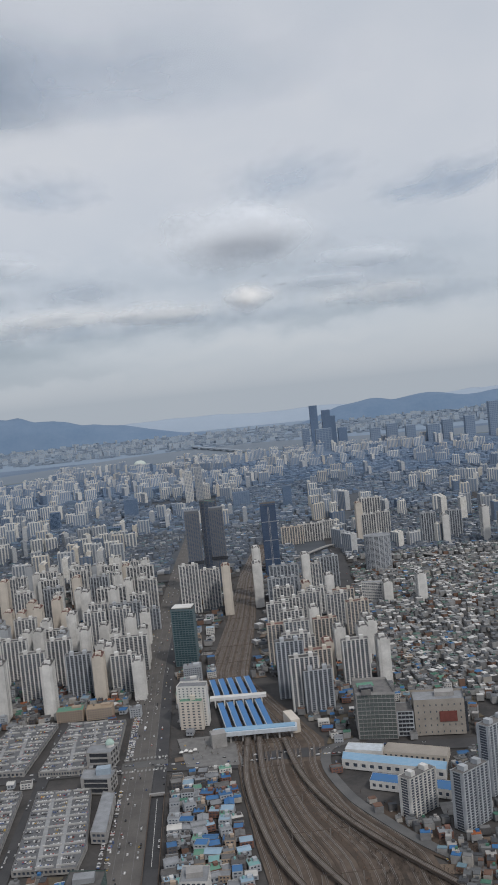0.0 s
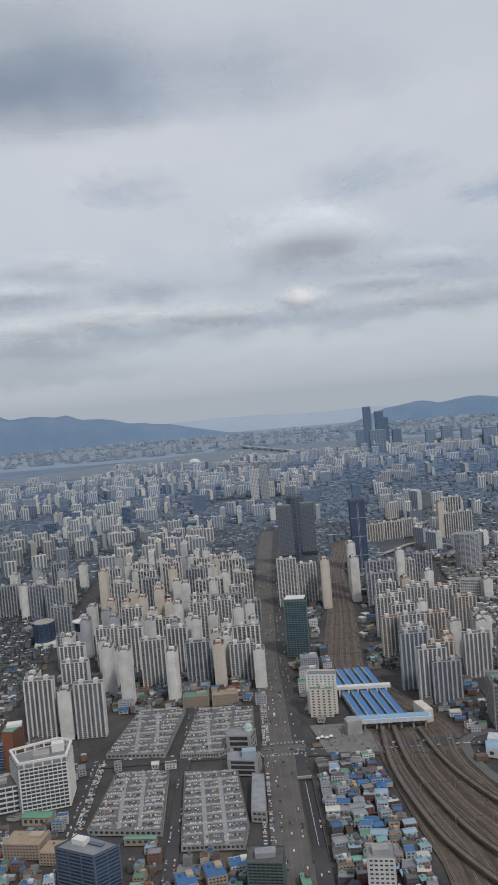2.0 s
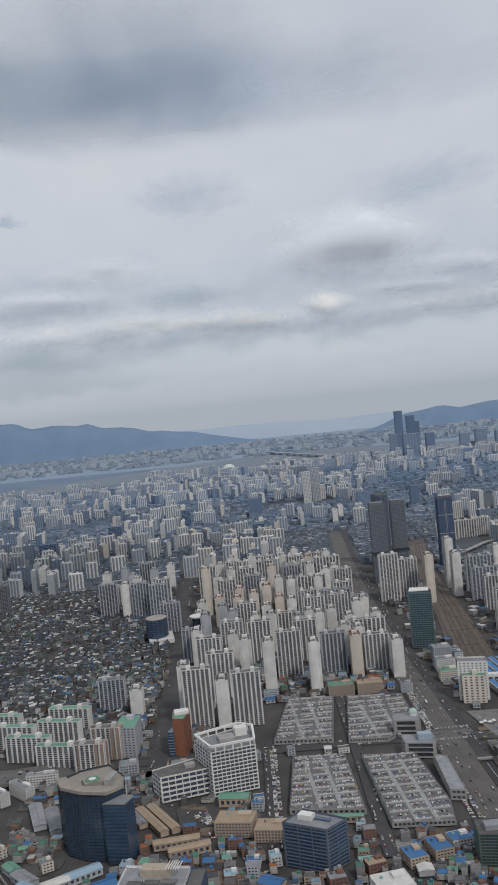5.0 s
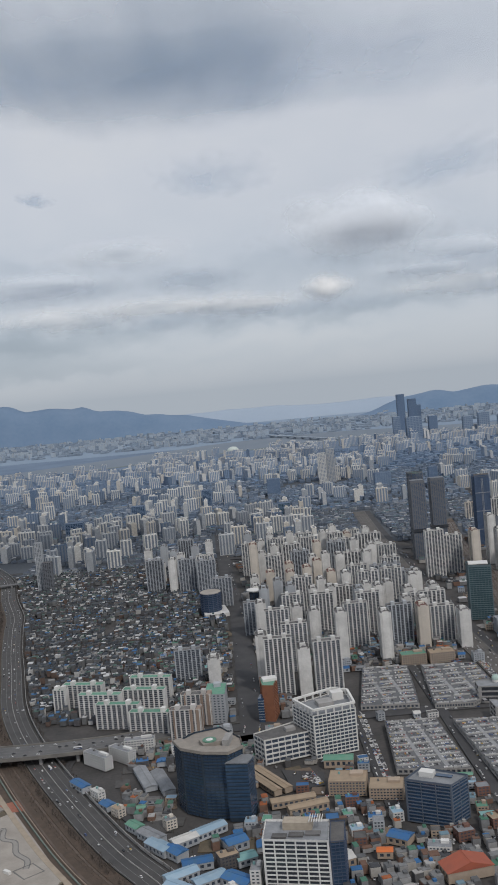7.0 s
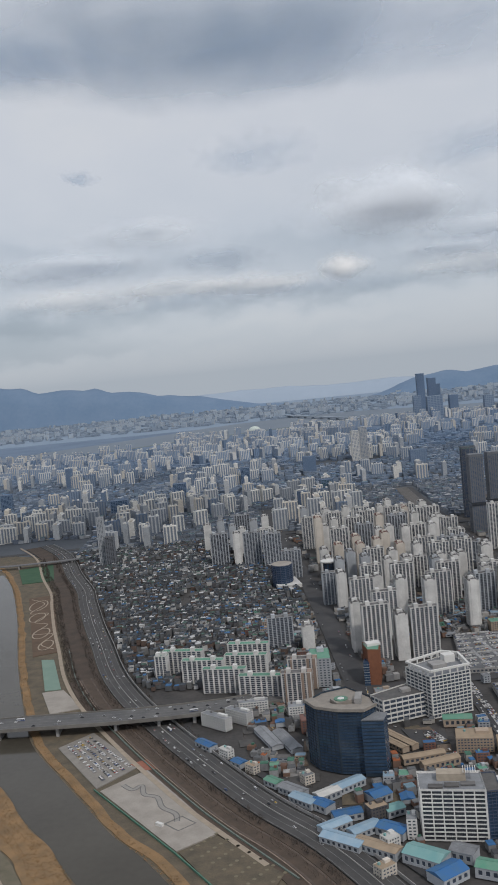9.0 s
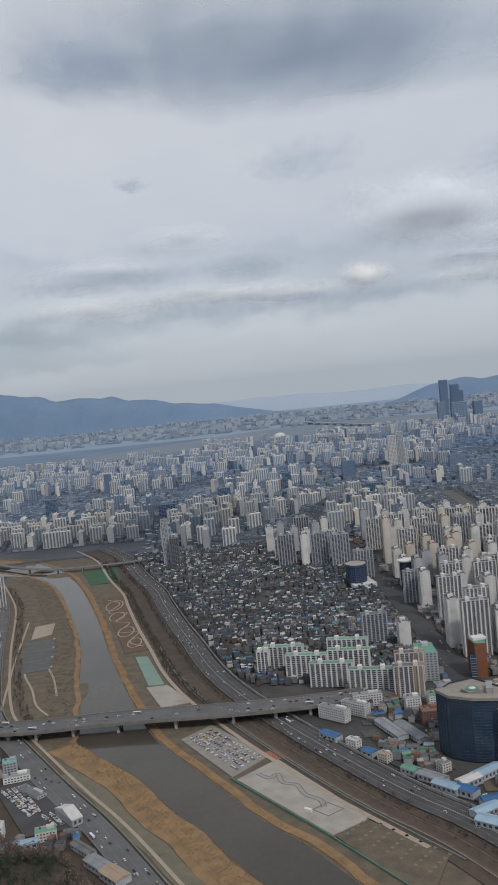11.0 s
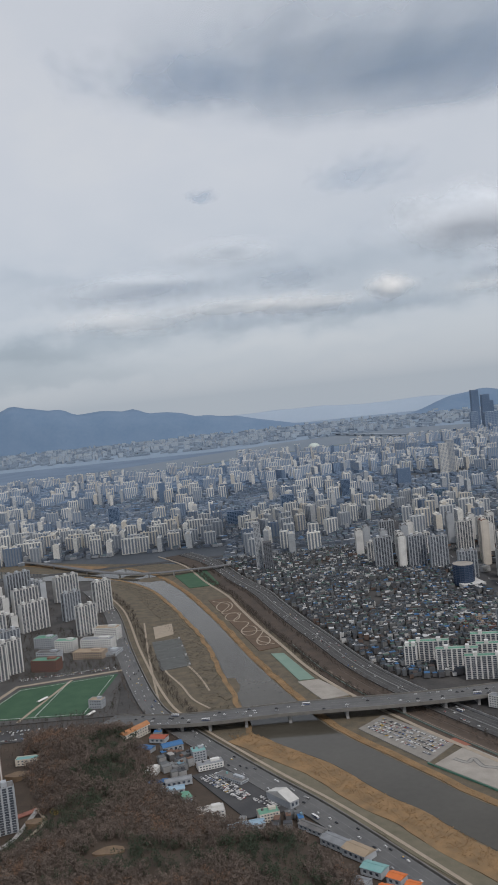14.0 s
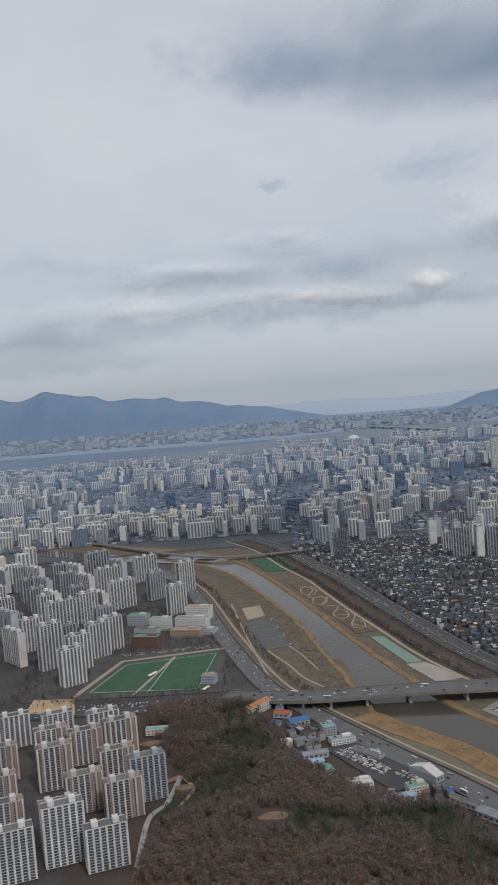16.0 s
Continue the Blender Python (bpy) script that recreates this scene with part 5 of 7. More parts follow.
# ---- small buildings near the walk, each a thing of its own ----
shed_roofs = {"blue": roof_blue, "pale": mat("roof_pale_blue", (0.22, 0.33, 0.43), (0.30, 0.39, 0.46), rough=0.6, scale=0.3, vary=0.1), "grey": roof_grey, "white": mat("roof_white", (0.55, 0.54, 0.52), (0.44, 0.43, 0.41), rough=0.7, scale=0.3, vary=0.08), "green": roof_green, "teal": mat("roof_teal", (0.16, 0.33, 0.33), (0.22, 0.37, 0.36), rough=0.6, scale=0.3), "red": mat("roof_red", (0.36, 0.10, 0.06), (0.28, 0.09, 0.06), rough=0.75, scale=0.3), "orange": mat("roof_orange", (0.62, 0.17, 0.05), (0.52, 0.15, 0.05), rough=0.7), "dark": roof_dark, "tan": mat("roof_tan", (0.36, 0.28, 0.20), (0.28, 0.22, 0.16), rough=0.85, scale=0.3), "brown": roof_brown}
plaster = {"white": white_paint, "cream": cream_paint, "grey": grey_paint, "brick": mat("red_brick", (0.21, 0.115, 0.09), (0.155, 0.09, 0.075), rough=0.85, fine=3, vary=0.15), "dark": mat("dark_stone", (0.09, 0.085, 0.085), (0.13, 0.12, 0.12), rough=0.7), "beige": mat("beige_tile", (0.40, 0.32, 0.25), (0.33, 0.265, 0.21), rough=0.8, vary=0.1)}
WORD = {"tan": "tan", "pale": "pale blue", "teal": "teal"}


def shed(x, y, w, d, h, roof, rot, wall="grey"):
    e = thing("shed", f"low workshop shed with a {WORD.get(roof, roof)} pitched metal roof", "shed", "workshop sheds", pose(x, y, 0, 0, 0, rot))
    wall_part = part("wall", facade_walls(rect(w, d), h, h, (max(2, int(w / 2.5)), 0, max(2, int(w / 2.5)), 0), 0.55, 0.45, 0.0), plaster[wall], e)
    part("shop_front", Shape().box(0, 0, w - 0.5, d - 0.5, 0.05, h - 0.1), window_dark, wall_part)
    roof_part = part("roof", Shape().gable(0, 0, w + 0.5, d + 0.5, h, h + d * 0.16), shed_roofs[roof], e)
    part("ridge_cap", Shape().box(0, 0, w + 0.5, 0.3, h + d * 0.16 - 0.03, h + d * 0.16 + 0.08), shed_roofs[roof], roof_part)
    return e


def shop(x, y, w, d, floors, roof, rot, wall="white", hut=True):
    e = thing("shop_house", f"small {'brick' if wall == 'brick' else wall} shop building with a {WORD.get(roof, roof)} flat roof", "building", "shop houses", pose(x, y, 0, 0, 0, rot))
    h = floors * 1.3
    nx, ny = max(2, int(w / 1.5)), max(2, int(d / 1.5))
    wall_part = part("wall", facade_walls(rect(w, d), h, 1.3, (nx, ny, nx, ny), 0.6, 0.5, 0.35, recess=0.15), plaster[wall], e)
    part("window", Shape().box(0, 0, w - 0.35, d - 0.35, 0.05, h - 0.2), window_dark, wall_part)
    part("roof", Shape().box(0, 0, w - 0.1, d - 0.1, h - 0.15, h + 0.05), shed_roofs[roof], e)
    if hut:
        part("stair_house", Shape().box(w * 0.22, d * 0.2, w * 0.35, d * 0.35, h, h + 1.1), plaster[wall], e)
        part("water_tank", Shape().box(-w * 0.25, d * 0.22, 0.9, 0.9, h, h + 0.9, 20, 0.85), shed_roofs["teal" if rng.random() < 0.4 else "dark"], e)
    return e


# between the expressway and the glass office
for x, y, w, d, h, roof, rot in ((-293, 410, 12, 5, 3.0, "blue", -52), (-277, 386, 7, 5, 2.6, "blue", -50), (-262, 362, 8, 5, 2.8, "green", -50), (-254, 352, 13, 6, 3.0, "grey", -48), (-250, 342, 13, 6, 3.0, "pale", -48), (-243, 336, 9, 6, 3.2, "blue", -48),
                                   (-240, 345, 11, 6, 3.2, "white", 30), (-230, 352, 15, 6, 3.0, "pale", 32), (-219, 339, 9, 8, 3.4, "blue", 25), (-234, 326, 12, 6, 3.0, "blue", 10)):
    shed(x, y, w, d, h, roof, rot)
for x, y, w, d, h, roof, rot in ((-240, 318, 13, 6, 3.0, "pale", 28), (-229, 313, 13, 6, 3.0, "pale", 28), (-218, 310, 12, 7, 3.2, "blue", -40), (-238, 306, 18, 7, 3.0, "pale", -40), (-226, 298, 18, 6, 3.4, "tan", -40), (-210, 288, 15, 9, 4.0, "teal", -40),
                                   (-205, 276, 12, 9, 3.6, "blue", 30), (-215, 326, 8, 6, 3.0, "teal", 20), (-196, 288, 9, 7, 4.0, "grey", -35), (-190, 276, 9, 7, 4.0, "green", -30)):
    shed(x, y, w, d, h, roof, rot)
for x, y, w, d, f, roof, rot, wall in ((-247, 362, 5, 5, 3, "grey", 25, "cream"), (-222, 325, 8, 6, 4, "tan", 20, "dark"), (-221, 300, 6, 5, 4, "white", 30, "white"), (-283, 398, 7, 4, 3, "white", -50, "white"), (-271, 378, 6, 4, 3, "tan", -50, "cream"), (-226, 283, 7, 5, 3, "tan", 30, "cream"), (-211, 308, 4, 7, 6, "grey", -10, "white")):
    shop(x, y, w, d, f, roof, rot, wall)
# white walk-up slabs by the expressway
for x, y, w, rot in ((-288, 436, 18, -45), (-276, 440, 16, -45), (-268, 451, 16, 0)):
    shop(x, y, w, 5, 5, "grey", rot, "white")
for x, y in ((-262, 412), (-253, 406)):
    shed(x, y, 26, 6, 2.2, "grey", -72)
# round the white office
for x, y, w, d, h, roof, rot in ((-206, 395, 30, 4, 2.6, "tan", -62), (-201, 397, 30, 4, 2.6, "tan", -62), (-193, 372, 20, 5, 3.0, "tan", 8), (-187, 364, 18, 5, 3.4, "tan", 14), (-215, 402, 24, 4, 2.4, "grey", -62), (-153, 330, 9, 7, 3.0, "blue", -35), (-161, 320, 6, 4, 2.8, "orange", -10),
                                   (-134, 302, 9, 18, 4.0, "red", -80), (-177, 318, 6, 8, 3.4, "white", 20), (-168, 408, 14, 7, 4.0, "green", -10), (-118, 379, 14, 3, 3.0, "green", -8)):
    shed(x, y, w, d, h, roof, rot, "beige")
for x, y, w, d, f, roof, rot, wall in ((-167, 380, 17, 12, 5, "tan", -12, "beige"), (-151, 372, 15, 11, 4, "tan", -12, "beige"), (-112, 336, 8, 6, 3, "tan", 15, "brick"), (-128, 328, 7, 6, 3, "grey", 10, "brick"), (-85, 345, 8, 12, 3, "blue", 12, "beige"), (-96, 340, 8, 11, 3, "blue", 14, "beige"),
                                         (-75, 352, 9, 8, 2, "blue", 10, "white"), (-50, 332, 4, 10, 3, "green", 5, "brick"), (-108, 318, 14, 12, 4, "white", 12, "white"), (-140, 318, 9, 6, 3, "grey", -15, "white"), (-225, 425, 8, 7, 4, "white", 10, "white"), (-232, 440, 10, 9, 5, "green", 0, "white")):
    shop(x, y, w, d, f, roof, rot, wall)
for x, y, w, d, f, roof, rot, wall in ((-240, 420, 10, 9, 5, "brown", 0, "brick"), (-246, 436, 8, 8, 6, "grey", 0, "white"), (-224, 458, 10, 8, 4, "grey", 5, "grey"), (-197, 455, 9, 7, 3, "grey", 0, "beige"), (-170, 470, 9, 6, 4, "grey", 0, "grey"), (-62, 545, 7, 6, 4, "grey", 0, "grey"),
                                         (-102, 552, 16, 9, 5, "green", 0, "beige"), (-84, 551, 16, 9, 5, "tan", 0, "beige"), (-146, 555, 9, 5, 4, "grey", 0, "grey"), (-28, 600, 12, 10, 8, "grey", 0, "grey"), (-30, 580, 12, 9, 6, "grey", 0, "white"), (-32, 560, 12, 9, 5, "green", 0, "cream")):
    shop(x, y, w, d, f, roof, rot, wall)

# crowded quarter before the station
ROOFS = ("blue", "blue", "blue", "green", "grey", "grey", "dark", "white", "teal", "grey", "dark", "dark", "pale")
WALLS = ("white", "grey", "grey", "brick", "grey", "beige", "dark", "dark", "brick")
y = 322
while y < 452:
    x = -34.0
    while x < at_y(BED_L, y) - 4:
        if rng.random() < 0.92 and not (-30 < x < -14 and 312 < y < 330):
            if rng.random() < 0.22:
                shed(x + rng.uniform(-0.6, 0.6), y + rng.uniform(-0.6, 0.6), rng.uniform(5, 7), rng.uniform(4, 5.2), rng.uniform(2, 3), rng.choice(ROOFS), rng.choice((0, 90, 10, -12)))
            else:
                shop(x + rng.uniform(-0.6, 0.6), y + rng.uniform(-0.6, 0.6), rng.uniform(4.2, 6.4), rng.uniform(4.4, 6.6), rng.choice((1, 1, 2, 2, 3)), rng.choice(ROOFS), rng.uniform(-14, 14), rng.choice(WALLS), rng.random() < 0.6)
        x += rng.uniform(4.8, 6.6)
    y += 6.3
# small blocks that fill the plots round the estates
for x0, x1, y0, y1, step in ((-205, -110, 322, 350, 9), (-262, -224, 470, 535, 9), (-150, -70, 610, 640, 12), (126, 215, 400, 470, 9), (-36, -8, 605, 770, 10), (-64, -36, 322, 345, 9)):
    y = y0
    while y < y1:
        x = x0
        while x < x1:
            if rng.random() < 0.5 and not (-215 < x < -170 and y < 330) and not near_street(x, y) and free(x, y, ((-240, -215, 475, 505), (-150, -118, 330, 360), (-212, -174, 295, 322), (-164, -146, 318, 336))):
                shop(x, y, rng.uniform(4.5, 7), rng.uniform(4.5, 6.5), rng.choice((2, 3, 4)), rng.choice(ROOFS), rng.uniform(-12, 12), rng.choice(WALLS), rng.random() < 0.5)
            x += step
        y += step

# ---- left bank: garages, shops and school ----
for x, y, w, d, h, roof, rot in ((-484, 431, 9, 5, 2.2, "blue", -30), (-470, 428, 11, 7, 3.4, "blue", 20), (-478, 443, 9, 6, 2.6, "red", -20), (-475, 384, 12, 4, 2.4, "blue", 8), (-464, 384, 13, 5, 2.6, "grey", 10), (-466, 374, 11, 5, 2.6, "pale", 8), (-460, 365, 4, 8, 2.6, "green", 30), (-432, 330, 16, 5, 2.6, "pale", 12),
                                   (-415, 352, 5, 17, 3.4, "white", 36), (-396, 308, 12, 6, 2.8, "grey", -50), (-388, 298, 12, 7, 3.0, "tan", -50), (-384, 284, 9, 6, 2.8, "teal", -40), (-377, 276, 6, 5, 2.8, "orange", -40), (-372, 270, 5, 4, 2.4, "orange", -35), (-382, 270, 5, 4, 2.4, "orange", -30), (-390, 276, 6, 5, 2.4, "grey", -35), (-379, 263, 6, 4, 2.4, "pale", -35), (-404, 322, 14, 4, 2.2, "dark", -50)):
    shed(x, y, w, d, h, roof, rot)
for x, y, w, d, f, roof, rot, wall in ((-449, 400, 13, 6, 2, "grey", 14, "white"), (-455, 412, 7, 7, 4, "teal", 14, "grey"), (-447, 342, 12, 7, 4, "white", 8, "white"), (-422, 337, 9, 6, 3, "green", 12, "cream"), (-478, 399, 6, 9, 2, "white", -12, "white"), (-438, 383, 18, 5, 1, "dark", -46, "grey")):
    shop(x, y, w, d, f, roof, rot, wall)
e = building("long_school", "long cream school block with an orange tiled roof", "school", [(-500, 447), (-497, 442), (-484, 458), (-487, 464)], 4.6, 1.5, (3, 10, 3, 10), 0.6, 0.5, cream_paint, window_dark, shed_roofs["tan"], 0.2)
part("tiled_roof", Shape().gable(-0.2, 0, 20, 5, 4.7, 6.4, 50), mat("tile_orange", (0.45, 0.21, 0.10)), e, "orange tiled roof")
ANG = -16
for x, y, w, d, h, wall, roof in ((-572, 606, 20, 10, 8, "brick", "green"), (-574, 626, 18, 8, 8, "grey", "dark"), (-544, 628, 24, 10, 5, "beige", "tan"), (-541, 650, 26, 9, 8, "white", "grey"), (-537, 676, 20, 10, 10, "white", "tan"), (-566, 652, 16, 8, 9, "white", "green"), (-586, 672, 16, 10, 8, "grey", "green"), (-522, 512, 9, 6, 5, "grey", "tan"), (-530, 632, 16, 14, 2.4, "grey", "grey")):
    e = thing("school_building", f"{wall} school building with a {WORD.get(roof, roof)} flat roof", "school", "school buildings", pose(x, y, 0, 0, 0, ANG))
    block(e, rect(w, d), h, 1.5, (int(w / 1.8), int(d / 1.8), int(w / 1.8), int(d / 1.8)), 0.6, 0.5, plaster[wall], window_dark, shed_roofs[roof], 0.5)
    part("roof_house", Shape().box(w * 0.2, d * 0.1, w * 0.3, d * 0.4, h, h + 1.4), plaster[wall], e)
pitch = solid("sports_field", Shape().prism([(-600, 507), (-582, 566), (-517, 578), (-527, 499)], -0.3, 0.15), turf, "green artificial football field beside the school", "field", kind="structure")
for line in ([(-598, 509), (-582, 563), (-520, 575), (-529, 501), (-598, 509)], [(-560, 504), (-550, 570)]):
    part("pitch_line", Shape().strip(line, 0.35, 0.19, 0.03), line_white, pitch)
part("track", Shape().strip([(-607, 503), (-586, 572), (-512, 586)], 3.5, 0.14, 0.3), path_tan, pitch)
part("divider", Shape().strip([(-569, 498), (-549, 574)], 2.0, 0.17, 0.3), path_tan, pitch)
for x, y, w in ((-561, 535, 9), (-524, 498, 7)):
    e = thing("shelter", "white tensile shelter beside the playing field", "shelter", m=pose(x, y, 0, 0, 0, 60))
    part("roof", Shape().gable(0, 0, w, 2.4, 1.2, 1.9), white_clean, e)
    for sx in (-1, 1):
        part("post", Shape().box(sx * (w / 2 - 0.4), 0, 0.2, 0.2, 0, 1.3), steel, e)
solid("sand_lot", Shape().prism([(-632, 480), (-600, 470), (-606, 500), (-632, 503)], -0.3, 0.1), sand, "tan sand school yard", "yard", kind="structure")
solid("dirt_lot", Shape().prism([(-176, 354), (-155, 342), (-158, 329), (-178, 334)], -0.3, 0.06), mat("dirt", (0.17, 0.13, 0.10), (0.22, 0.17, 0.13), rough=0.95, scale=0.2), "brown bare building plot", "yard", kind="structure")
solid("yard", Shape().prism([(-196, 409), (-176, 402), (-177, 388), (-192, 385)], -0.3, 0.06), asphalt, "grey asphalt car yard", "yard", kind="structure")
solid("garage_yard", Shape().prism([(-458, 392), (-440, 400), (-410, 344), (-432, 340)], -0.3, 0.12), asphalt, "asphalt yard full of white cars", "yard", kind="structure")
solid("station_square", Shape().prism([(-36, 500), (-30, 460), (0, 455), (-6, 498)], -0.3, 0.08), mat("square_paving", (0.21, 0.205, 0.20), (0.13, 0.128, 0.125), scale=0.3, fine=2), "pale paved square before the station", "plaza", kind="structure")
for i in range(4):
    e = thing("tent", "small white market tent on the square", "tent", "white tents", pose(-33 + i * 2.4, 478 + (i % 2) * 1.6, 0))
    part("canopy", Shape().box(0, 0, 2.2, 2.2, 1.0, 1.9, 0, 0.1), white_clean, e)
    for sx, sy in ((-1, -1), (1, -1), (1, 1), (-1, 1)):
        part("pole", Shape().box(sx, sy, 0.1, 0.1, 0, 1.0), steel, e)

# skating plaza marks, garden paths
SKATE = smooth_line([(-331, 378), (-326, 372), (-322, 375), (-320, 366), (-314, 362), (-311, 352), (-305, 345), (-304, 338)])
for off in (-1.1, 1.1):
    solid("skate_course", Shape().strip(SKATE, (off - 0.22, off + 0.22), 0.36, 0.1), mat("course_grey", (0.13, 0.125, 0.12), (0.18, 0.175, 0.17)), "dark kerb of a winding skating course on the plaza", "course", kind="structure")
solid("skate_course", Shape().strip(SKATE, 1.7, 0.34, 0.1), mat("course_pale", (0.30, 0.285, 0.265), (0.25, 0.237, 0.22)), "winding pale skating course on the plaza", "course", kind="structure")
solid("skate_course", Shape().strip([(-309, 337), (-302, 342), (-296, 335), (-303, 330), (-309, 337)], 0.7, 0.36, 0.1), MATS["course_grey"], "square grey skating ring on the plaza", "course", kind="structure")
solid("plaza_shed", Shape().box(-311, 336, 3.6, 1.4, 0.3, 1.5, -40), white_clean, "small white hut on the plaza", "hut")
garden = solid("garden_path", Shape().strip(smooth_line([(-455, 770), (-440, 750), (-446, 720), (-430, 715), (-436, 690), (-424, 680), (-430, 655), (-414, 650), (-418, 625), (-406, 610)]), 0.9, 0.3, 0.1), path_tan, "pale winding garden path", "path", kind="structure")
for cx, cy, rx, ry in ((-444, 745, 7, 18), (-437, 705, 6, 14), (-424, 655, 6, 14), (-414, 622, 5, 12)):
    part("loop_path", Shape().strip([(cx + rx * math.cos(a), cy + ry * math.sin(a)) for a in [i * math.tau / 20 for i in range(21)]], 1.0, 0.29, 0.1), path_tan, garden)
solid("court_base", Shape().prism([(-396, 518), (-383, 519), (-366, 484), (-384, 480)], -0.2, 0.28), paving, "pale paved riverside rest area", "plaza", kind="structure")
holes = Shape()
for i in range(7):
    for j in range(5):
        x, y = -297 + i * 4.3 + j * 2.4, 314 - i * 5.6 + j * 2.6
        holes.prism([(x + 0.8 * math.cos(a), y + 0.8 * math.sin(a)) for a in [k * math.tau / 8 for k in range(8)]], 0.28, 0.36)
solid("planting_circles", holes, mat("planting_soil", (0.19, 0.165, 0.115), (0.15, 0.13, 0.092)), "rows of pale round planting spots on the lawn", "planting", kind="stuff")
solid("red_forecourt", Shape().prism([(-330, 400), (-322, 404), (-316, 392), (-323, 391)], -0.2, 0.33), mat("red_paving", (0.32, 0.13, 0.09)), "small red paved forecourt", "plaza", kind="structure")

# ---- wooded hill ----
HILL = [(-560, 470), (-494, 466), (-480, 420), (-468, 373), (-438, 335), (-407, 314), (-390, 280), (-380, 220), (-480, 180), (-545, 240), (-541, 300), (-537, 330), (-530, 370), (-548, 410)]


def hill_in(x, y):
    """How far inside the hill's outline a place lies."""
    inside, best = False, 1e9
    p = Vector((x, y))
    for (xa, ya), (xb, yb) in zip(HILL, HILL[1:] + HILL[:1]):
        if (ya > y) != (yb > y) and x < (xb - xa) * (y - ya) / (yb - ya) + xa:
            inside = not inside
        a, b = Vector((xa, ya)), Vector((xb, yb))
        t = max(0, min(1, (p - a).dot(b - a) / (b - a).length_squared))
        best = min(best, (a + (b - a) * t - p).length)
    return best if inside else -best


def hill_z(x, y):
    k = max(0.0, hill_in(x, y))
    return 11 * (1 - math.exp(-k / 28)) + (1.2 * noise.noise((x * 0.05, y * 0.05, 3)) if k > 4 else 0)


forest_floor = mat("forest_floor", (0.082, 0.062, 0.048), (0.055, 0.043, 0.035), rough=0.95, scale=0.08, fine=0.9, bump=0.5)
hs, n = Shape(), 60
for j in range(n + 1):
    for i in range(n + 1):
        x, y = -570 + 200 * i / n, 175 + 300 * j / n
        hs.v.append((x, y, hill_z(x, y) - (0.5 if hill_in(x, y) < 0 else 0.0)))
for j in range(n):
    for i in range(n):
        a = j * (n + 1) + i
        hs.f.append((a, a + 1, a + n + 2, a + n + 1))
hob = solid("wooded_hill", hs, forest_floor, "low hill covered with brown leaf litter", "hill", kind="structure")
for p in hob.data.polygons:
    p.use_smooth = True
for pts, wide, m, lab in (([(-530, 372), (-534, 345), (-541, 330), (-541, 290)], 2.4, concrete, "narrow pale hillside road"), ([(-545, 362), (-530, 372)], 3.5, mat("red_path", (0.30, 0.13, 0.10)), "red paved path at the foot of the hill"), ([(-530, 372), (-522, 350), (-527, 335)], 1.5, path_tan, "tan hillside footpath")):
    solid("hill_path", Shape().strip([(x, y, hill_z(x, y) + 0.5) for x, y in smooth_line(pts)], wide, 0, 0.5), m, lab, "path", kind="structure")
for cx, cy, r in ((-486, 305, 6), (-548, 412, 6), (-526, 352, 5)):
    blob = [(cx + r * math.cos(a) * (1 + 0.4 * noise.noise((cx, a, 0))), cy + r * 0.6 * math.sin(a) * (1 + 0.4 * noise.noise((cy, a, 2)))) for a in [i * math.tau / 26 for i in range(26)]]
    z = max(hill_z(x, y) for x, y in blob)
    solid("clearing", Shape().prism(blob, z - 2.5, z + 0.25), mat("clearing_soil", (0.21, 0.145, 0.092), (0.125, 0.09, 0.064), scale=0.3, fine=1.5, bump=0.4), "bare sandy clearing on the wooded hill", "clearing", kind="structure")
e = building("hill_house", "low hillside house with a green roof", "house", rect(12, 5, -547, 429), 3.0, 1.5, (5, 2, 5, 2), 0.5, 0.5, cream_paint, window_dark, shed_roofs["teal"], z=hill_z(-547, 429) * 0.7)


# ---- trees ----
def tree_into(trunks, crown, x, y, z, h, wide, blades, rnd, droop=0.0):
    trunks.box(x, y, 0.16 * h / 4, 0.16 * h / 4, z - 0.3, z + h * 0.6, rnd.uniform(0, 90), 0.4)
    for k in range(3):
        a = rnd.uniform(0, math.tau)
        b = (x + math.cos(a) * wide * 0.5, y + math.sin(a) * wide * 0.5, z + h * rnd.uniform(0.65, 0.9))
        s = (x, y, z + h * rnd.uniform(0.3, 0.5))
        trunks.face([(s[0] - 0.05, s[1], s[2]), (s[0] + 0.05, s[1], s[2]), b])
    for _ in range(blades):
        a, q = rnd.uniform(0, math.tau), rnd.uniform(-1, 1)
        r = wide * (1 - q * q) ** 0.5 * rnd.uniform(0.35, 1.05)
        c = Vector((x + r * math.cos(a), y + r * math.sin(a), z + h * (0.62 + 0.38 * q)))
        d1 = Vector((rnd.uniform(-1, 1), rnd.uniform(-1, 1), rnd.uniform(-0.6, 1))).normalized() * rnd.uniform(0.25, 0.55) * h / 4
        d2 = Vector((rnd.uniform(-1, 1), rnd.uniform(-1, 1), rnd.uniform(-0.6, 0.6))).normalized() * rnd.uniform(0.15, 0.35) * h / 4
        crown.face([tuple(c - d1), tuple(c + d2), tuple(c + d1)])


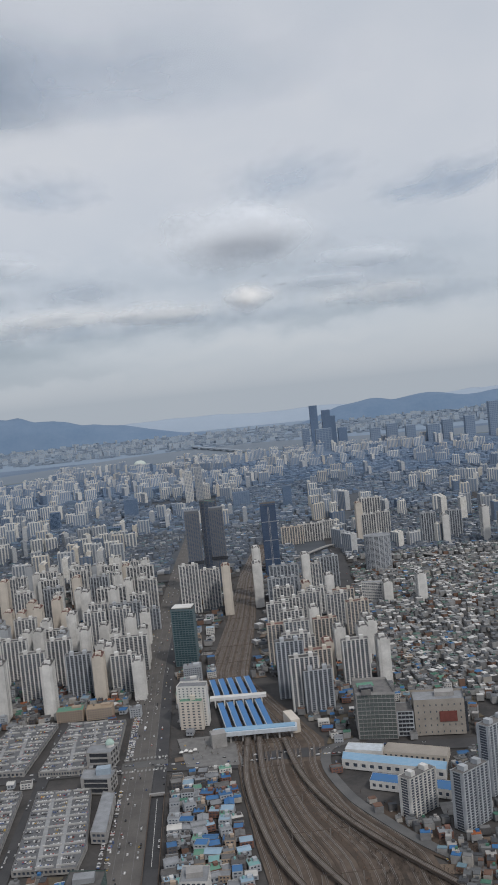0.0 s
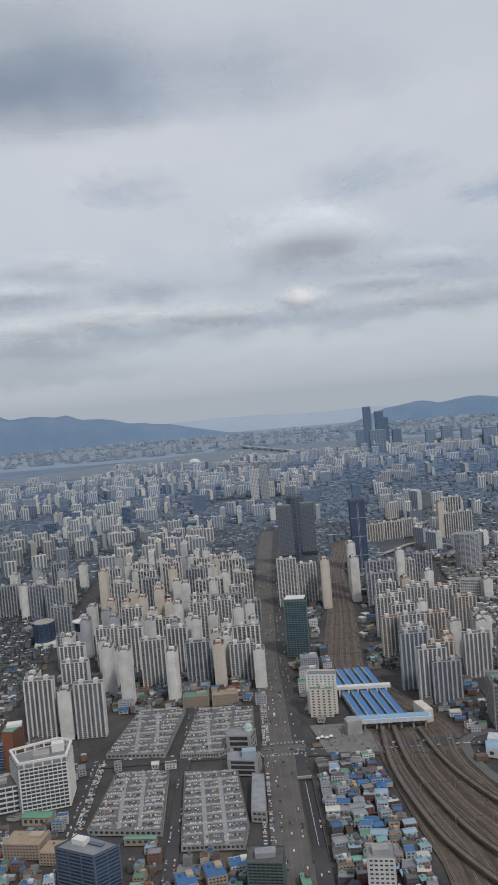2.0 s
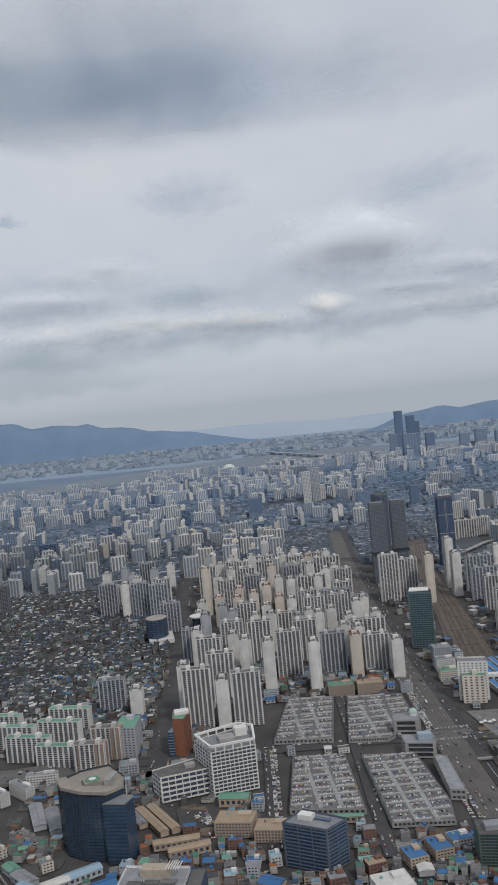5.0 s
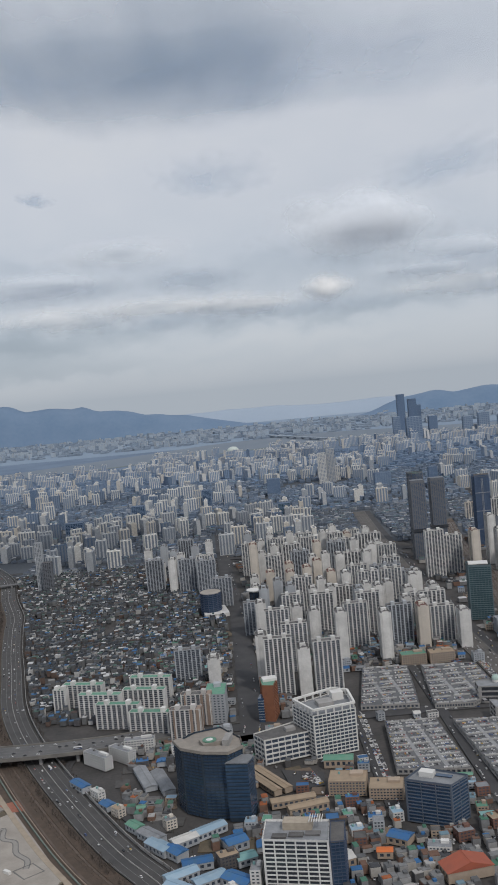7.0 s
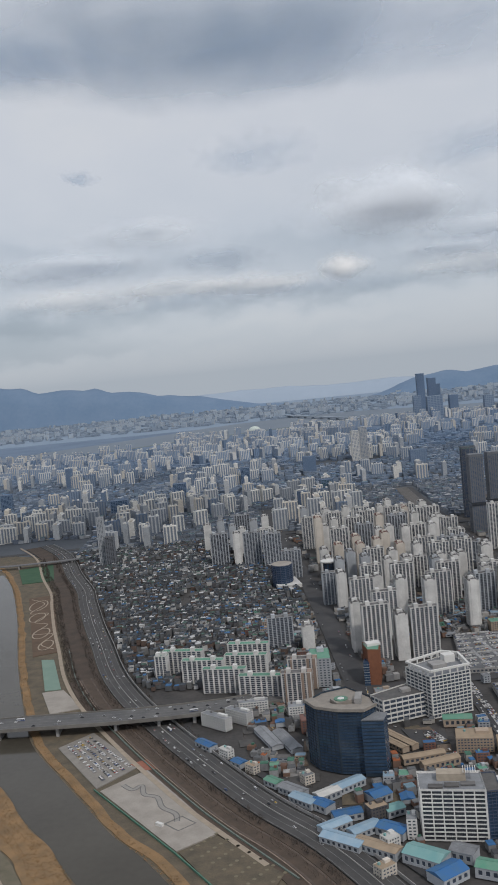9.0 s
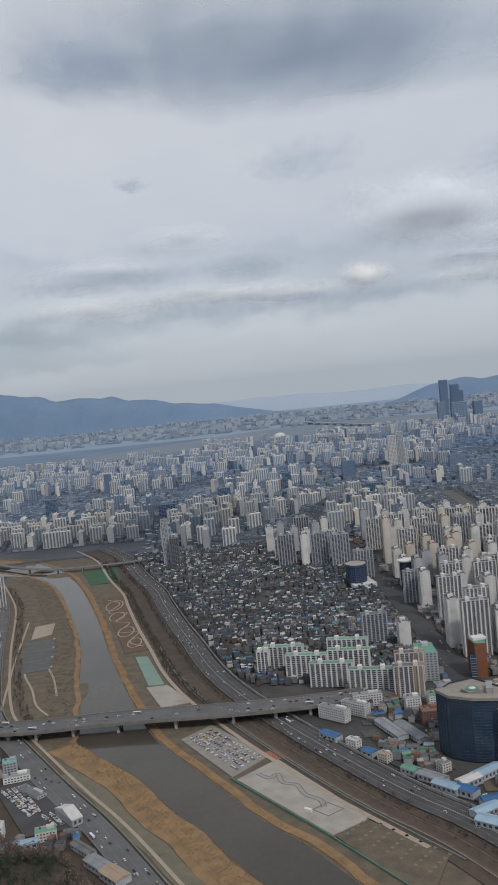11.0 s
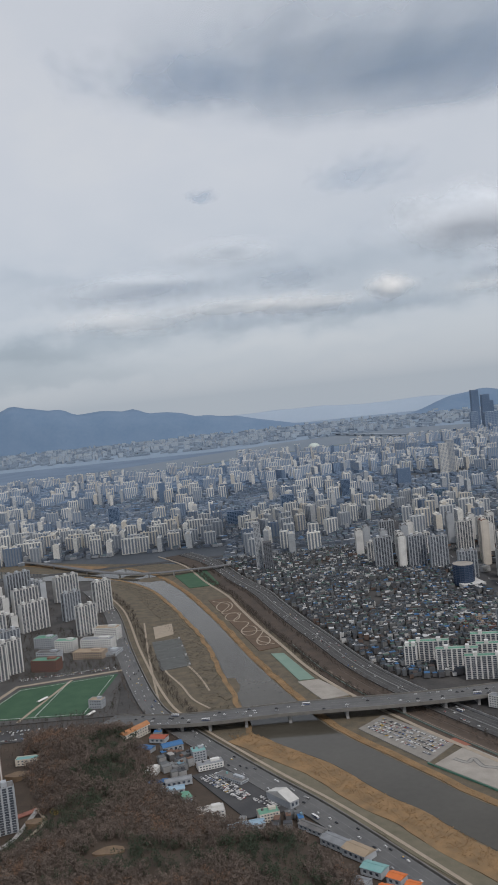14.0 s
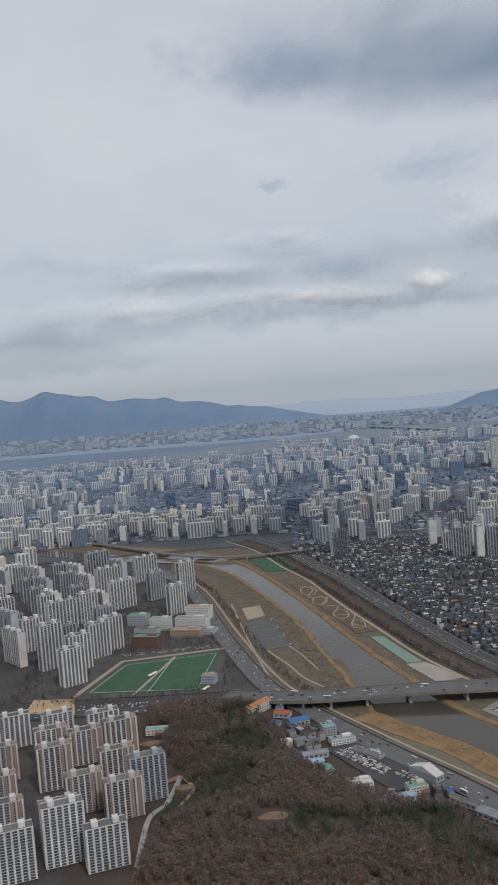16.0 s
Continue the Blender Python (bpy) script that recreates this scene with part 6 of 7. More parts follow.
bare = mat("bare_twigs", (0.165, 0.128, 0.107), (0.10, 0.08, 0.069), rough=0.95, scale=0.06, fine=0.25, island=0.15)
dark_bare = mat("dark_twigs", (0.075, 0.062, 0.055), (0.048, 0.041, 0.038), rough=0.95, scale=0.06, fine=0.4, island=0.4)
russet = mat("russet_leaves", (0.225, 0.138, 0.095), (0.15, 0.098, 0.072), rough=0.95, scale=0.06, fine=0.5, island=0.15)
pine = mat("pine_needles", (0.035, 0.05, 0.032), (0.055, 0.07, 0.045), rough=0.9, scale=0.06, fine=1.0, island=0.35)
bark = mat("bark", (0.10, 0.08, 0.065), rough=0.95, fine=5)
gold = mat("yellow_blossom", (0.38, 0.26, 0.04), (0.30, 0.21, 0.04), rough=0.9, island=0.2)


def wood(name, label, spots, crownm, hmin, hmax, blades, seed):
    rnd = random.Random(seed)
    tr, cr = Shape(), Shape()
    for x, y, z in spots:
        h = rnd.uniform(hmin, hmax)
        tree_into(tr, cr, x, y, z, h, h * rnd.uniform(0.3, 0.45), blades, rnd)
    ob = solid(name, cr, crownm, label, "trees", kind="stuff")
    part("trunks", tr, bark, ob)


def scatter(n, test, x0, x1, y0, y1, seed):
    rnd = random.Random(seed)
    out = []
    while len(out) < n:
        x, y = rnd.uniform(x0, x1), rnd.uniform(y0, y1)
        z = test(x, y)
        if z is not None:
            out.append((x, y, z))
    return out


def on_hill(lo, hi, edge=2.0):
    def test(x, y):
        if hill_in(x, y) < edge or any((x - cx) ** 2 + (y - cy) ** 2 < r * r for cx, cy, r in ((-486, 305, 9), (-548, 412, 7), (-526, 352, 8), (-547, 429, 8), (-535, 350, 9))):
            return None
        return hill_z(x, y) if lo < noise.noise((x * 0.025, y * 0.025, 9)) < hi else None
    return test


wood("hill_trees", "bare brown winter trees on the hill", scatter(4000, on_hill(-0.28, 0.5), -565, -380, 180, 470, 1), bare, 3.6, 6.2, 60, 2)
wood("hill_trees", "russet oak trees holding dead leaves", scatter(1700, on_hill(0.04, 1.0), -565, -380, 180, 470, 3), russet, 3.0, 5.0, 46, 4)
wood("hill_trees", "dark green pines among bare trees", scatter(1000, on_hill(-1.0, -0.14), -565, -380, 180, 470, 5), pine, 3.2, 5.2, 60, 6)
for x, y in ((-519, 356), (-470, 320), (-517, 353)):
    e = thing("yellow_tree", "small tree in yellow blossom on the hill", "tree", "yellow trees", pose(x, y, hill_z(x, y)))
    tr, cr = Shape(), Shape()
    tree_into(tr, cr, 0, 0, 0, 2.6, 1.6, 90, random.Random(x))
    part("trunk", tr, bark, e)
    part("crown", cr, gold, e)


def by_line(line, off, spread):
    def test(x, y):
        return 0.2 if abs(x - at_y(line, y) - off) < spread else None
    return test


wood("slope_trees", "dark bare trees along the expressway slope", scatter(700, by_line(EXPY, -11, 1.8), -480, -230, 240, 960, 7), dark_bare, 2.0, 3.4, 30, 8)
wood("slope_trees", "dark bare trees between expressway and cycle path", scatter(900, by_line(EXPY, -25, 3.2), -480, -330, 470, 960, 97), dark_bare, 2.0, 3.4, 30, 98)
wood("roadside_trees", "bare trees beside the riverside road", scatter(220, by_line(L_ROAD, -9, 1.4), -580, -380, 400, 860, 9), bare, 1.8, 3.0, 26, 10)
wood("levee_trees", "dark bare trees on the levee below the riverside road", scatter(420, by_line(L_ROAD, 17.5, 3.2), -580, -440, 470, 860, 87), dark_bare, 2.0, 3.4, 32, 88)
wood("field_trees", "row of bare trees by the playing field", [(-604 + i * 3.1, 490 + 0.6 * math.sin(i) - i * 0.25, 0) for i in range(40)], bare, 2.2, 3.2, 34, 11)
wood("estate_trees", "dark evergreen trees between apartment towers", scatter(900, lambda x, y: 0.0 if not near_street(x, y) and not (-150 < x < -64 and 360 < y < 548) and not (-40 < x < 40 and y < 620) else None, -290, 100, 480, 960, 12), pine, 1.6, 3.0, 22, 13)
wood("estate_trees", "bare trees between apartment towers across the stream", scatter(420, lambda x, y: 0.0 if x < at_y(L_ROAD, y) - 12 and hill_in(x, y) < -2 and not (-606 < x < -515 and 495 < y < 690) else None, -720, -500, 290, 900, 14), dark_bare, 2.4, 4.0, 32, 15)
for i, off in enumerate((-18.2, -16.6, -15.0, -11.6, -10.0)):
    wood("shrub_row", "row of bare brown shrubs beside the expressway", scatter(170, by_line(EXPY, off, 0.45), -340, -215, 250, 470, 201 + i), (bare, dark_bare, russet)[i % 3], 0.7, 1.5, 16, 211 + i)
wood("yard_scrub", "dark scrub trees at the railway yard's edge", scatter(950, lambda x, y: 0.1 if 0.64 < (x - at_y(BED_L, y)) / (at_y(BED_R, y) - at_y(BED_L, y)) < 1.25 and 0.1 < noise.noise((x * 0.05, y * 0.02, 3)) + 0.3 else None, 30, 130, 250, 395, 221), dark_bare, 1.2, 2.8, 30, 222)
wood("yard_trees", "dry scrub trees between the railway tracks", scatter(160, lambda x, y: 0.1 if abs(x - (0.42 * at_y(BED_L, y) + 0.58 * at_y(BED_R, y))) < 2.5 else None, 10, 70, 300, 440, 16), russet, 0.8, 1.8, 20, 17)

# ---- loose fabric of the open plots: yards, trees, huts ----
TAKEN = []
for o in scene.objects:
    if o.parent is None and o.get("category") and o.get("kind") not in ("structure", "stuff") and o.type == "EMPTY":
        pts = [o.matrix_basis @ Vector(c) for ch in o.children for c in ch.bound_box]
        if pts:
            xs, ys = [p.x for p in pts], [p.y for p in pts]
            TAKEN.append((min(xs), max(xs), min(ys), max(ys)))


def clear(x, y, r):
    return not any(a - r < x < b + r and c - r < y < d + r for a, b, c, d in TAKEN if b - a < 90) and not near_street(x, y) and not any(p[0][0] - 1 < x < p[1][0] + 3 and p[0][1] - 4 < y < p[-1][1] + 3 for p, _ in LOTS)


def open_plot(x, y):
    on_bed = at_y(BED_L, y) - 3 < x < at_y(BED_R, y) + 3
    return not on_bed and x > at_y(EXPY, y) + 11 and x > at_y(RAMP, y) + 3


rnd = random.Random(77)
yard_mats = (mat("yard_concrete", (0.27, 0.26, 0.25), (0.17, 0.165, 0.16), scale=0.3, fine=2), mat("yard_brown", (0.19, 0.142, 0.108), (0.11, 0.088, 0.07), scale=0.3, fine=2), scrub, mat("yard_dark", (0.065, 0.063, 0.062), (0.10, 0.097, 0.094), scale=0.3, fine=2))
yards = [Shape() for _ in yard_mats]
level = 0
for _ in range(900):
    x, y = rnd.uniform(-275, 130), rnd.uniform(300, 700)
    if open_plot(x, y) and clear(x, y, 1.5) and not (-150 < x < -64 and 362 < y < 548):
        level += 1
        yards[rnd.randrange(4)].box(x, y, rnd.uniform(5, 13), rnd.uniform(5, 13), -0.4, -0.12 + 0.0001 * level, rnd.uniform(-15, 15))
for s, m in zip(yards, yard_mats):
    solid("yard_paving", s, m, "patchwork of small paved yards between buildings", "paving", kind="stuff")
made = 0
for _ in range(2600):
    x, y = rnd.uniform(-272, 125), rnd.uniform(296, 620)
    if made < 190 and open_plot(x, y) and clear(x, y, 3.2) and not (-40 < x < 0 and 455 < y < 505) and not (-200 < x < -172 and 384 < y < 412):
        made += 1
        w, d = rnd.uniform(3.6, 6.5), rnd.uniform(3.6, 6.0)
        if rnd.random() < 0.3:
            shed(x, y, w, d, rnd.uniform(1.8, 2.8), rnd.choice(ROOFS), rnd.choice((0, 90, 12, -12)))
        else:
            shop(x, y, w, d, rnd.choice((1, 2, 2, 3)), rnd.choice(ROOFS), rnd.uniform(-15, 15), rnd.choice(WALLS), rnd.random() < 0.5)
        TAKEN.append((x - w / 2, x + w / 2, y - d / 2, y + d / 2))


houses("plot_houses", "crowded small buildings with many-coloured flat roofs", plot_wall, plot_roof, -272, 128, 288, 640, 4.3, (), lambda x, y: open_plot(x, y) and clear(x, y, 1.3) and not (-150 < x < -64 and 362 < y < 548) and not (-40 < x < 2 and 452 < y < 505) and not (-200 < x < -172 and 384 < y < 412), 1.5, 3.6, 0.82)
houses("village", "dense low houses with dark flat roofs in a crowded old quarter", low_wall, low_roof, -460, -215, 505, 965, 4.2, (), lambda x, y: x > at_y(EXPY, y) + 12 and clear(x, y, 1.2) and noise.noise((x * 0.03, y * 0.03, 4)) > -0.5, 2.2, 4.2)
quarter_roof = palette("quarter_roof", (((0.15, 0.16, 0.175), 6), ((0.26, 0.27, 0.28), 6), ((0.08, 0.09, 0.10), 5), ((0.10, 0.17, 0.145), 2.5), ((0.62, 0.62, 0.61), 5), ((0.38, 0.38, 0.38), 4), ((0.07, 0.18, 0.36), 0.8)))
houses("quarter", "crowded low houses with grey and white flat roofs beyond the mall", plot_wall, quarter_roof, 74, 430, 440, 965, 5.2, (), lambda x, y: open_plot(x, y) and clear(x, y, 1.2) and y > 640 - x, 2.2, 4.4)
houses("estate_blocks", "low service blocks between apartment towers", plot_wall, low_roof, -215, 100, 560, 965, 7.5, (), lambda x, y: open_plot(x, y) and clear(x, y, 2.6), 1.4, 4.0, 0.35)
houses("bank_houses", "low buildings across the stream", plot_wall, plot_roof, -640, -380, 270, 500, 4.8, (), lambda x, y: clear(x, y, 1.6) and hill_in(x, y) < -3 and x < at_y(L_ROAD, y) - 9 and not (-460 < x < -408 and 338 < y < 400) and y < 452 and x > -520, 1.6, 3.2, 0.72)


def spare(x, y):
    return 0.0 if open_plot(x, y) and clear(x, y, 0.4) and not (-150 < x < -64 and 362 < y < 548) else None


wood("plot_trees", "dark bare trees in the plots between buildings", scatter(800, spare, -275, 130, 296, 640, 41), bare, 1.4, 2.8, 22, 42)
wood("plot_trees", "small dark evergreens in the plots between buildings", scatter(420, spare, -275, 130, 296, 640, 43), pine, 1.2, 2.2, 20, 44)
wood("quarter_trees", "few bare trees in the low quarter", scatter(320, lambda x, y: 0.0 if x > at_y(EXPY, y) + 12 and clear(x, y, 0.5) else None, -440, -225, 470, 940, 18), bare, 1.6, 2.8, 20, 19)
wood("street_trees", "bare street trees along the wide main road", [(at_y(MAIN, 340 + i * 5.5) + (-13.4 if i % 2 else 12.4), 340 + i * 5.5, 0) for i in range(110)], bare, 1.4, 2.4, 26, 71)
wood("expressway_trees", "dark bare trees along the expressway", scatter(420, by_line(EXPY, 10.8, 1.4), -480, -230, 300, 960, 47), dark_bare, 1.6, 2.6, 22, 48)
wood("school_trees", "dark bare trees round the school", scatter(900, lambda x, y: 0.0 if clear(x, y, 0.6) and x < at_y(L_ROAD, y) - 8 and not (-604 < x < -514 and 500 < y < 584) else None, -650, -510, 488, 720, 81), dark_bare, 2.4, 4.0, 34, 82)
wood("school_trees", "dark evergreens round the school", scatter(260, lambda x, y: 0.0 if clear(x, y, 0.6) and x < at_y(L_ROAD, y) - 8 and not (-604 < x < -514 and 500 < y < 584) else None, -650, -510, 488, 720, 83), pine, 2.2, 3.4, 34, 84)
wood("foot_trees", "bare trees at the foot of the hill", scatter(240, lambda x, y: 0.0 if -30 < hill_in(x, y) < -1 and x < at_y(L_ROAD, y) - 8 and clear(x, y, 0.6) and not (-460 < x < -408 and 338 < y < 400) else None, -640, -395, 290, 500, 49), bare, 1.6, 3.0, 24, 50)
wood("bank_trees", "scrubby trees on the slope by the railway yard", scatter(170, lambda x, y: 0.0 if open_plot(x, y) and clear(x, y, 1) else None, 56, 150, 270, 380, 45), russet, 1.4, 2.8, 24, 46)
for _ in range(2400):
    x, y = rnd.uniform(-272, 125), rnd.uniform(296, 620)
    if spare(x, y) is not None and rnd.random() < 0.5:
        car_into(cars_far, x, y, 0.08, rnd.choice((0, 90)) + rnd.uniform(-12, 12))

# ---- reeds and dry tufts along the stream ----
def tufts(name, label, line, lo, hi, y0, y1, count, material, seed, tall):
    rnd = random.Random(seed)
    s = Shape()
    for _ in range(count):
        y = rnd.uniform(y0, y1)
        x = at_y(line, y) + rnd.uniform(lo, hi)
        for k in range(5):
            a = rnd.uniform(0, math.tau)
            r = rnd.uniform(0.2, 0.7)
            bx, by = x + r * math.cos(a), y + r * math.sin(a)
            s.face([(bx - 0.25 * math.sin(a), by + 0.25 * math.cos(a), 0.0), (bx + 0.25 * math.sin(a), by - 0.25 * math.cos(a), 0.0), (bx + rnd.uniform(-0.4, 0.4), by + rnd.uniform(-0.4, 0.4), rnd.uniform(0.5, 1.0) * tall)])
    solid(name, s, material, label, "reeds", kind="stuff")


reed = mat("reed", (0.31, 0.19, 0.092), (0.19, 0.122, 0.066), rough=0.95, scale=0.2, fine=2, island=0.12)
tufts("reeds", "tan dry reeds on the near bank", RIVER_L, -15, -0.5, 255, 440, 1500, reed, 61, 0.4)
tufts("reeds", "brown dry reeds on the upper bank", RIVER_L, -22, -0.5, 440, 900, 1500, scrub, 62, 0.35)
tufts("reeds", "tan dry reeds beside the sports ground", RIVER_R, 0.5, 5.5, 250, 920, 1500, reed, 63, 0.4)

# ---- vehicles ----
car_colors = {"white": mat("car_white", (0.70, 0.70, 0.70), rough=0.3, spec=0.5), "black": mat("car_black", (0.03, 0.03, 0.033), rough=0.25, spec=0.5), "silver": mat("car_silver", (0.38, 0.39, 0.40), rough=0.3, metal=0.4), "blue": mat("car_blue", (0.05, 0.10, 0.26), rough=0.3)}
tyre_mat = mat("tyre", (0.03, 0.03, 0.03), rough=0.9)


def make_car(color):
    e = thing("car", f"small {color} car on the road", "car", "cars in traffic")
    part("body", Shape().box(0, 0, 1.8, 0.74, 0.12, 0.38, 0, 0.97), car_colors[color], e)
    cabin = part("cabin", Shape().box(-0.08, 0, 1.05, 0.68, 0.38, 0.60, 0, 0.82), glass_dark, e)
    part("roof", Shape().box(-0.08, 0, 0.72, 0.56, 0.60, 0.63), car_colors[color], cabin)
    wh = Shape()
    for x, y in ((-0.55, -0.35), (0.55, -0.35), (0.55, 0.35), (-0.55, 0.35)):
        wh.prism([(x + 0.15 * math.cos(a), y) for a in (0, math.pi)] + [(x - 0.15, y + 0.05), (x + 0.15, y + 0.05)], 0.0, 0.26)
    part("wheels", wh, tyre_mat, e)
    return e


def drive(line, offs, zfun, y0, y1, count, seed):
    rnd = random.Random(seed)
    for _ in range(count):
        y = rnd.uniform(y0, y1)
        x, x2 = at_y(line, y), at_y(line, y + 3)
        a = math.degrees(math.atan2(3, x2 - x))
        nx, ny = math.sin(radians(a)), -math.cos(radians(a))
        off = rnd.choice(offs)
        c = rnd.choice(("white", "white", "black", "silver", "white", "black", "blue"))
        place("car" + c, lambda: make_car(c), x + nx * off, y + ny * off, a, zfun)


drive(EXPY, (-5.5, -1.8, 1.8, 5.5), 0.62, 300, 920, 46, 21)
drive(L_ROAD, (-3.8, 0, 3.8), 0.37, 290, 700, 56, 22)
drive(MAIN, (-10, -6.2, 6.2, 10, 2.2, -2.2), 0.12, 340, 860, 56, 23)
rnd = random.Random(24)
for x, y, z in deck3[4:-6]:
    for off in (-5.6, -1.9, 1.9, 5.6):
        if rnd.random() < 0.42:
            c = rnd.choice(("white", "black", "silver", "white"))
            place("car" + c, lambda: make_car(c), x + rnd.uniform(-3, 3), y + off, -4 + rnd.uniform(-2, 2), z + 0.05)


def make_bus():
    e = thing("bus", "long white and blue city bus", "bus", "city buses")
    part("body", Shape().box(0, 0, 4.4, 1.0, 0.2, 1.25), car_colors["white"], e)
    part("windows", Shape().box(0, 0, 4.2, 1.04, 0.65, 1.05), glass_dark, e)
    part("skirt", Shape().box(0, 0, 4.42, 1.02, 0.2, 0.45), car_colors["blue"], e)
    return e


for x, y, z, a in ((-470, 466, 4.9, -20), (-452, 452, 5.5, -8), (-395, 458, 6.05, -4), (-300, 448, 5.3, 0), (-313, 437, 0.62, 118), (-55, 520, 0.12, 90), (-402, 333, 0.4, 120)):
    place("bus", make_bus, x, y, a, z)
# parked rows
def park(poly_a, poly_b, rows, per, z, seed, fill=0.85, turn=90):
    rnd = random.Random(seed)
    (ax, ay), (bx, by) = poly_a
    (cx, cy), (dx_, dy_) = poly_b
    for r in range(rows):
        k = (r + 0.5) / rows
        p, q = Vector((ax + (cx - ax) * k, ay + (cy - ay) * k)), Vector((bx + (dx_ - bx) * k, by + (dy_ - by) * k))
        ang = math.degrees(math.atan2(q.y - p.y, q.x - p.x))
        for i in range(per):
            if rnd.random() < fill:
                s = p + (q - p) * (i + 0.5) / per
                car_into(cars_far, s.x, s.y, z, ang + turn + rnd.uniform(-4, 4))


park(((-366, 428), (-342, 383)), ((-354, 440), (-328, 398)), 5, 36, 0.3, 31, 0.8)
park(((-455, 388), (-434, 358)), ((-445, 392), (-429, 362)), 4, 24, 0.12, 32, 0.9)
park(((-430, 358), (-420, 345)), ((-420, 362), (-414, 350)), 3, 14, 0.12, 33, 0.9)
park(((-192, 403), (-180, 388)), ((-180, 401), (-178, 390)), 4, 12, 0.06, 34, 0.8)
park(((-63, 476), (-63, 548)), ((-59, 476), (-59, 548)), 2, 60, 0.1, 35, 0.7)
park(((-66, 360), (-66, 440)), ((-60, 360), (-60, 440)), 2, 60, 0.1, 36, 0.6, 80)
park(((-150, 385), (-150, 470)), ((-146, 385), (-146, 470)), 2, 56, 0.1, 37, 0.75)
park(((-590, 582), (-520, 588)), ((-588, 590), (-520, 596)), 2, 50, 0.1, 38, 0.6)
park(((-600, 482), (-515, 474)), ((-600, 487), (-515, 480)), 2, 40, 0.16, 39, 0.45)
rnd = random.Random(91)
for line, offs, z, y0, y1, count in ((MAIN, (-10.5, -7, -3, 1.5, 6.5, 9.5), 0.12, 330, 1000, 230), (L_ROAD, (-4.4, -1.2, 1.5, 4.4), 0.37, 270, 860, 110), (EXPY, (-5.2, -2, 2, 5.2), 0.62, 300, 1000, 90)):
    for _ in range(count):
        y = rnd.uniform(y0, y1)
        if line is MAIN and 350 < y < 432 and offs[-1] > 4:
            off = rnd.choice(offs[:4])
        else:
            off = rnd.choice(offs)
        a = math.degrees(math.atan2(3, at_y(line, y + 3) - at_y(line, y)))
        car_into(cars_far, at_y(line, y) + off, y, z, a)
for line, wide in STREETS[:2] + STREETS[2:3] + STREETS[4:8]:
    for _ in range(60):
        i = rnd.randrange(len(line) - 1)
        k = rnd.random()
        (xa, ya), (xb, yb) = line[i], line[i + 1]
        a = math.atan2(yb - ya, xb - xa)
        off = rnd.choice((-0.3, 0.3)) * wide + rnd.uniform(-0.3, 0.3)
        car_into(cars_far, xa + (xb - xa) * k - math.sin(a) * off, ya + (yb - ya) * k + math.cos(a) * off, 0.15, math.degrees(a))
solid("parked_cars", cars_far, car_paint, "rows of parked cars in white, black and grey", "cars", kind="stuff")

# ---- the wide river and beyond ----
NEAR_BANK = [(-2600, 1900), (-1600, 2200), (-1145, 2290), (-780, 2330), (-480, 2500), (-220, 2640), (110, 2780), (330, 2700), (700, 2600), (1500, 2500), (2600, 2500)]
FAR_BANK = [(-2600, 2150), (-1600, 2380), (-1010, 2460), (-810, 2600), (-480, 2880), (-240, 3100), (143, 3200), (400, 3060), (760, 2900), (1500, 2800), (2600, 2800)]
solid("wide_river", Shape().prism(smooth_line(NEAR_BANK) + smooth_line(FAR_BANK)[::-1], -0.3, 0.3), hazy_water, "broad pale grey river across the city", "water", kind="structure")

FREE = ((-45, 75, 850, 1100), (-425, -385, 870, 920), (-120, 0, 1590, 1660))


def open_land(x, y):
    return not near_street(x, y) and not (60 + (y - 1000) * 0.25 < x < 110 + (y - 1000) * 0.3 and y < 1500) and not (x < at_y(EXPY, y) + 14 and y < 1040)


# each ring farther out carries more haze in its colours
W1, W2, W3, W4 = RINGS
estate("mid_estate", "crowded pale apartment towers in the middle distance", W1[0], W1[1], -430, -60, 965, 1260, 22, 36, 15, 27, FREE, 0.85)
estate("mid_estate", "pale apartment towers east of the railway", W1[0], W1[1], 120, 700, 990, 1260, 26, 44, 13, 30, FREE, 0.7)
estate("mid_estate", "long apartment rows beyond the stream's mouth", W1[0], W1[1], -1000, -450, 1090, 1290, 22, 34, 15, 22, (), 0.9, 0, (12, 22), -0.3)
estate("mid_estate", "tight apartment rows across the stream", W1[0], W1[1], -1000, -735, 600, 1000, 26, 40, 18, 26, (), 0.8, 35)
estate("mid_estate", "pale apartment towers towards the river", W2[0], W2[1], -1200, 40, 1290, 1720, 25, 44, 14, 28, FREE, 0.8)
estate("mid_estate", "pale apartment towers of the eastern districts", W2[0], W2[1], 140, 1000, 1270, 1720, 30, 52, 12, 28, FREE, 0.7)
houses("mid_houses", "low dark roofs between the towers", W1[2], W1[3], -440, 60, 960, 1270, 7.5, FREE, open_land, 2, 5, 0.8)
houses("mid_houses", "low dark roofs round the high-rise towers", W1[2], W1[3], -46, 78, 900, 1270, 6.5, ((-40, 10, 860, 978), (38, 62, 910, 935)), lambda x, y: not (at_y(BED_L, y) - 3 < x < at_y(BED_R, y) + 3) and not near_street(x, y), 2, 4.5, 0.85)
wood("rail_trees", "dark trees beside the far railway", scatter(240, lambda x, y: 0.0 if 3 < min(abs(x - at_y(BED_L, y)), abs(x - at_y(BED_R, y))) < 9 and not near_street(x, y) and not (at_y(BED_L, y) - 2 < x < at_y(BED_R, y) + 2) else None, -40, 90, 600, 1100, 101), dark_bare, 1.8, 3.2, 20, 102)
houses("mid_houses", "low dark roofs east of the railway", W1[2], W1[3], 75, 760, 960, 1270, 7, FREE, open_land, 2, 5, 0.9)
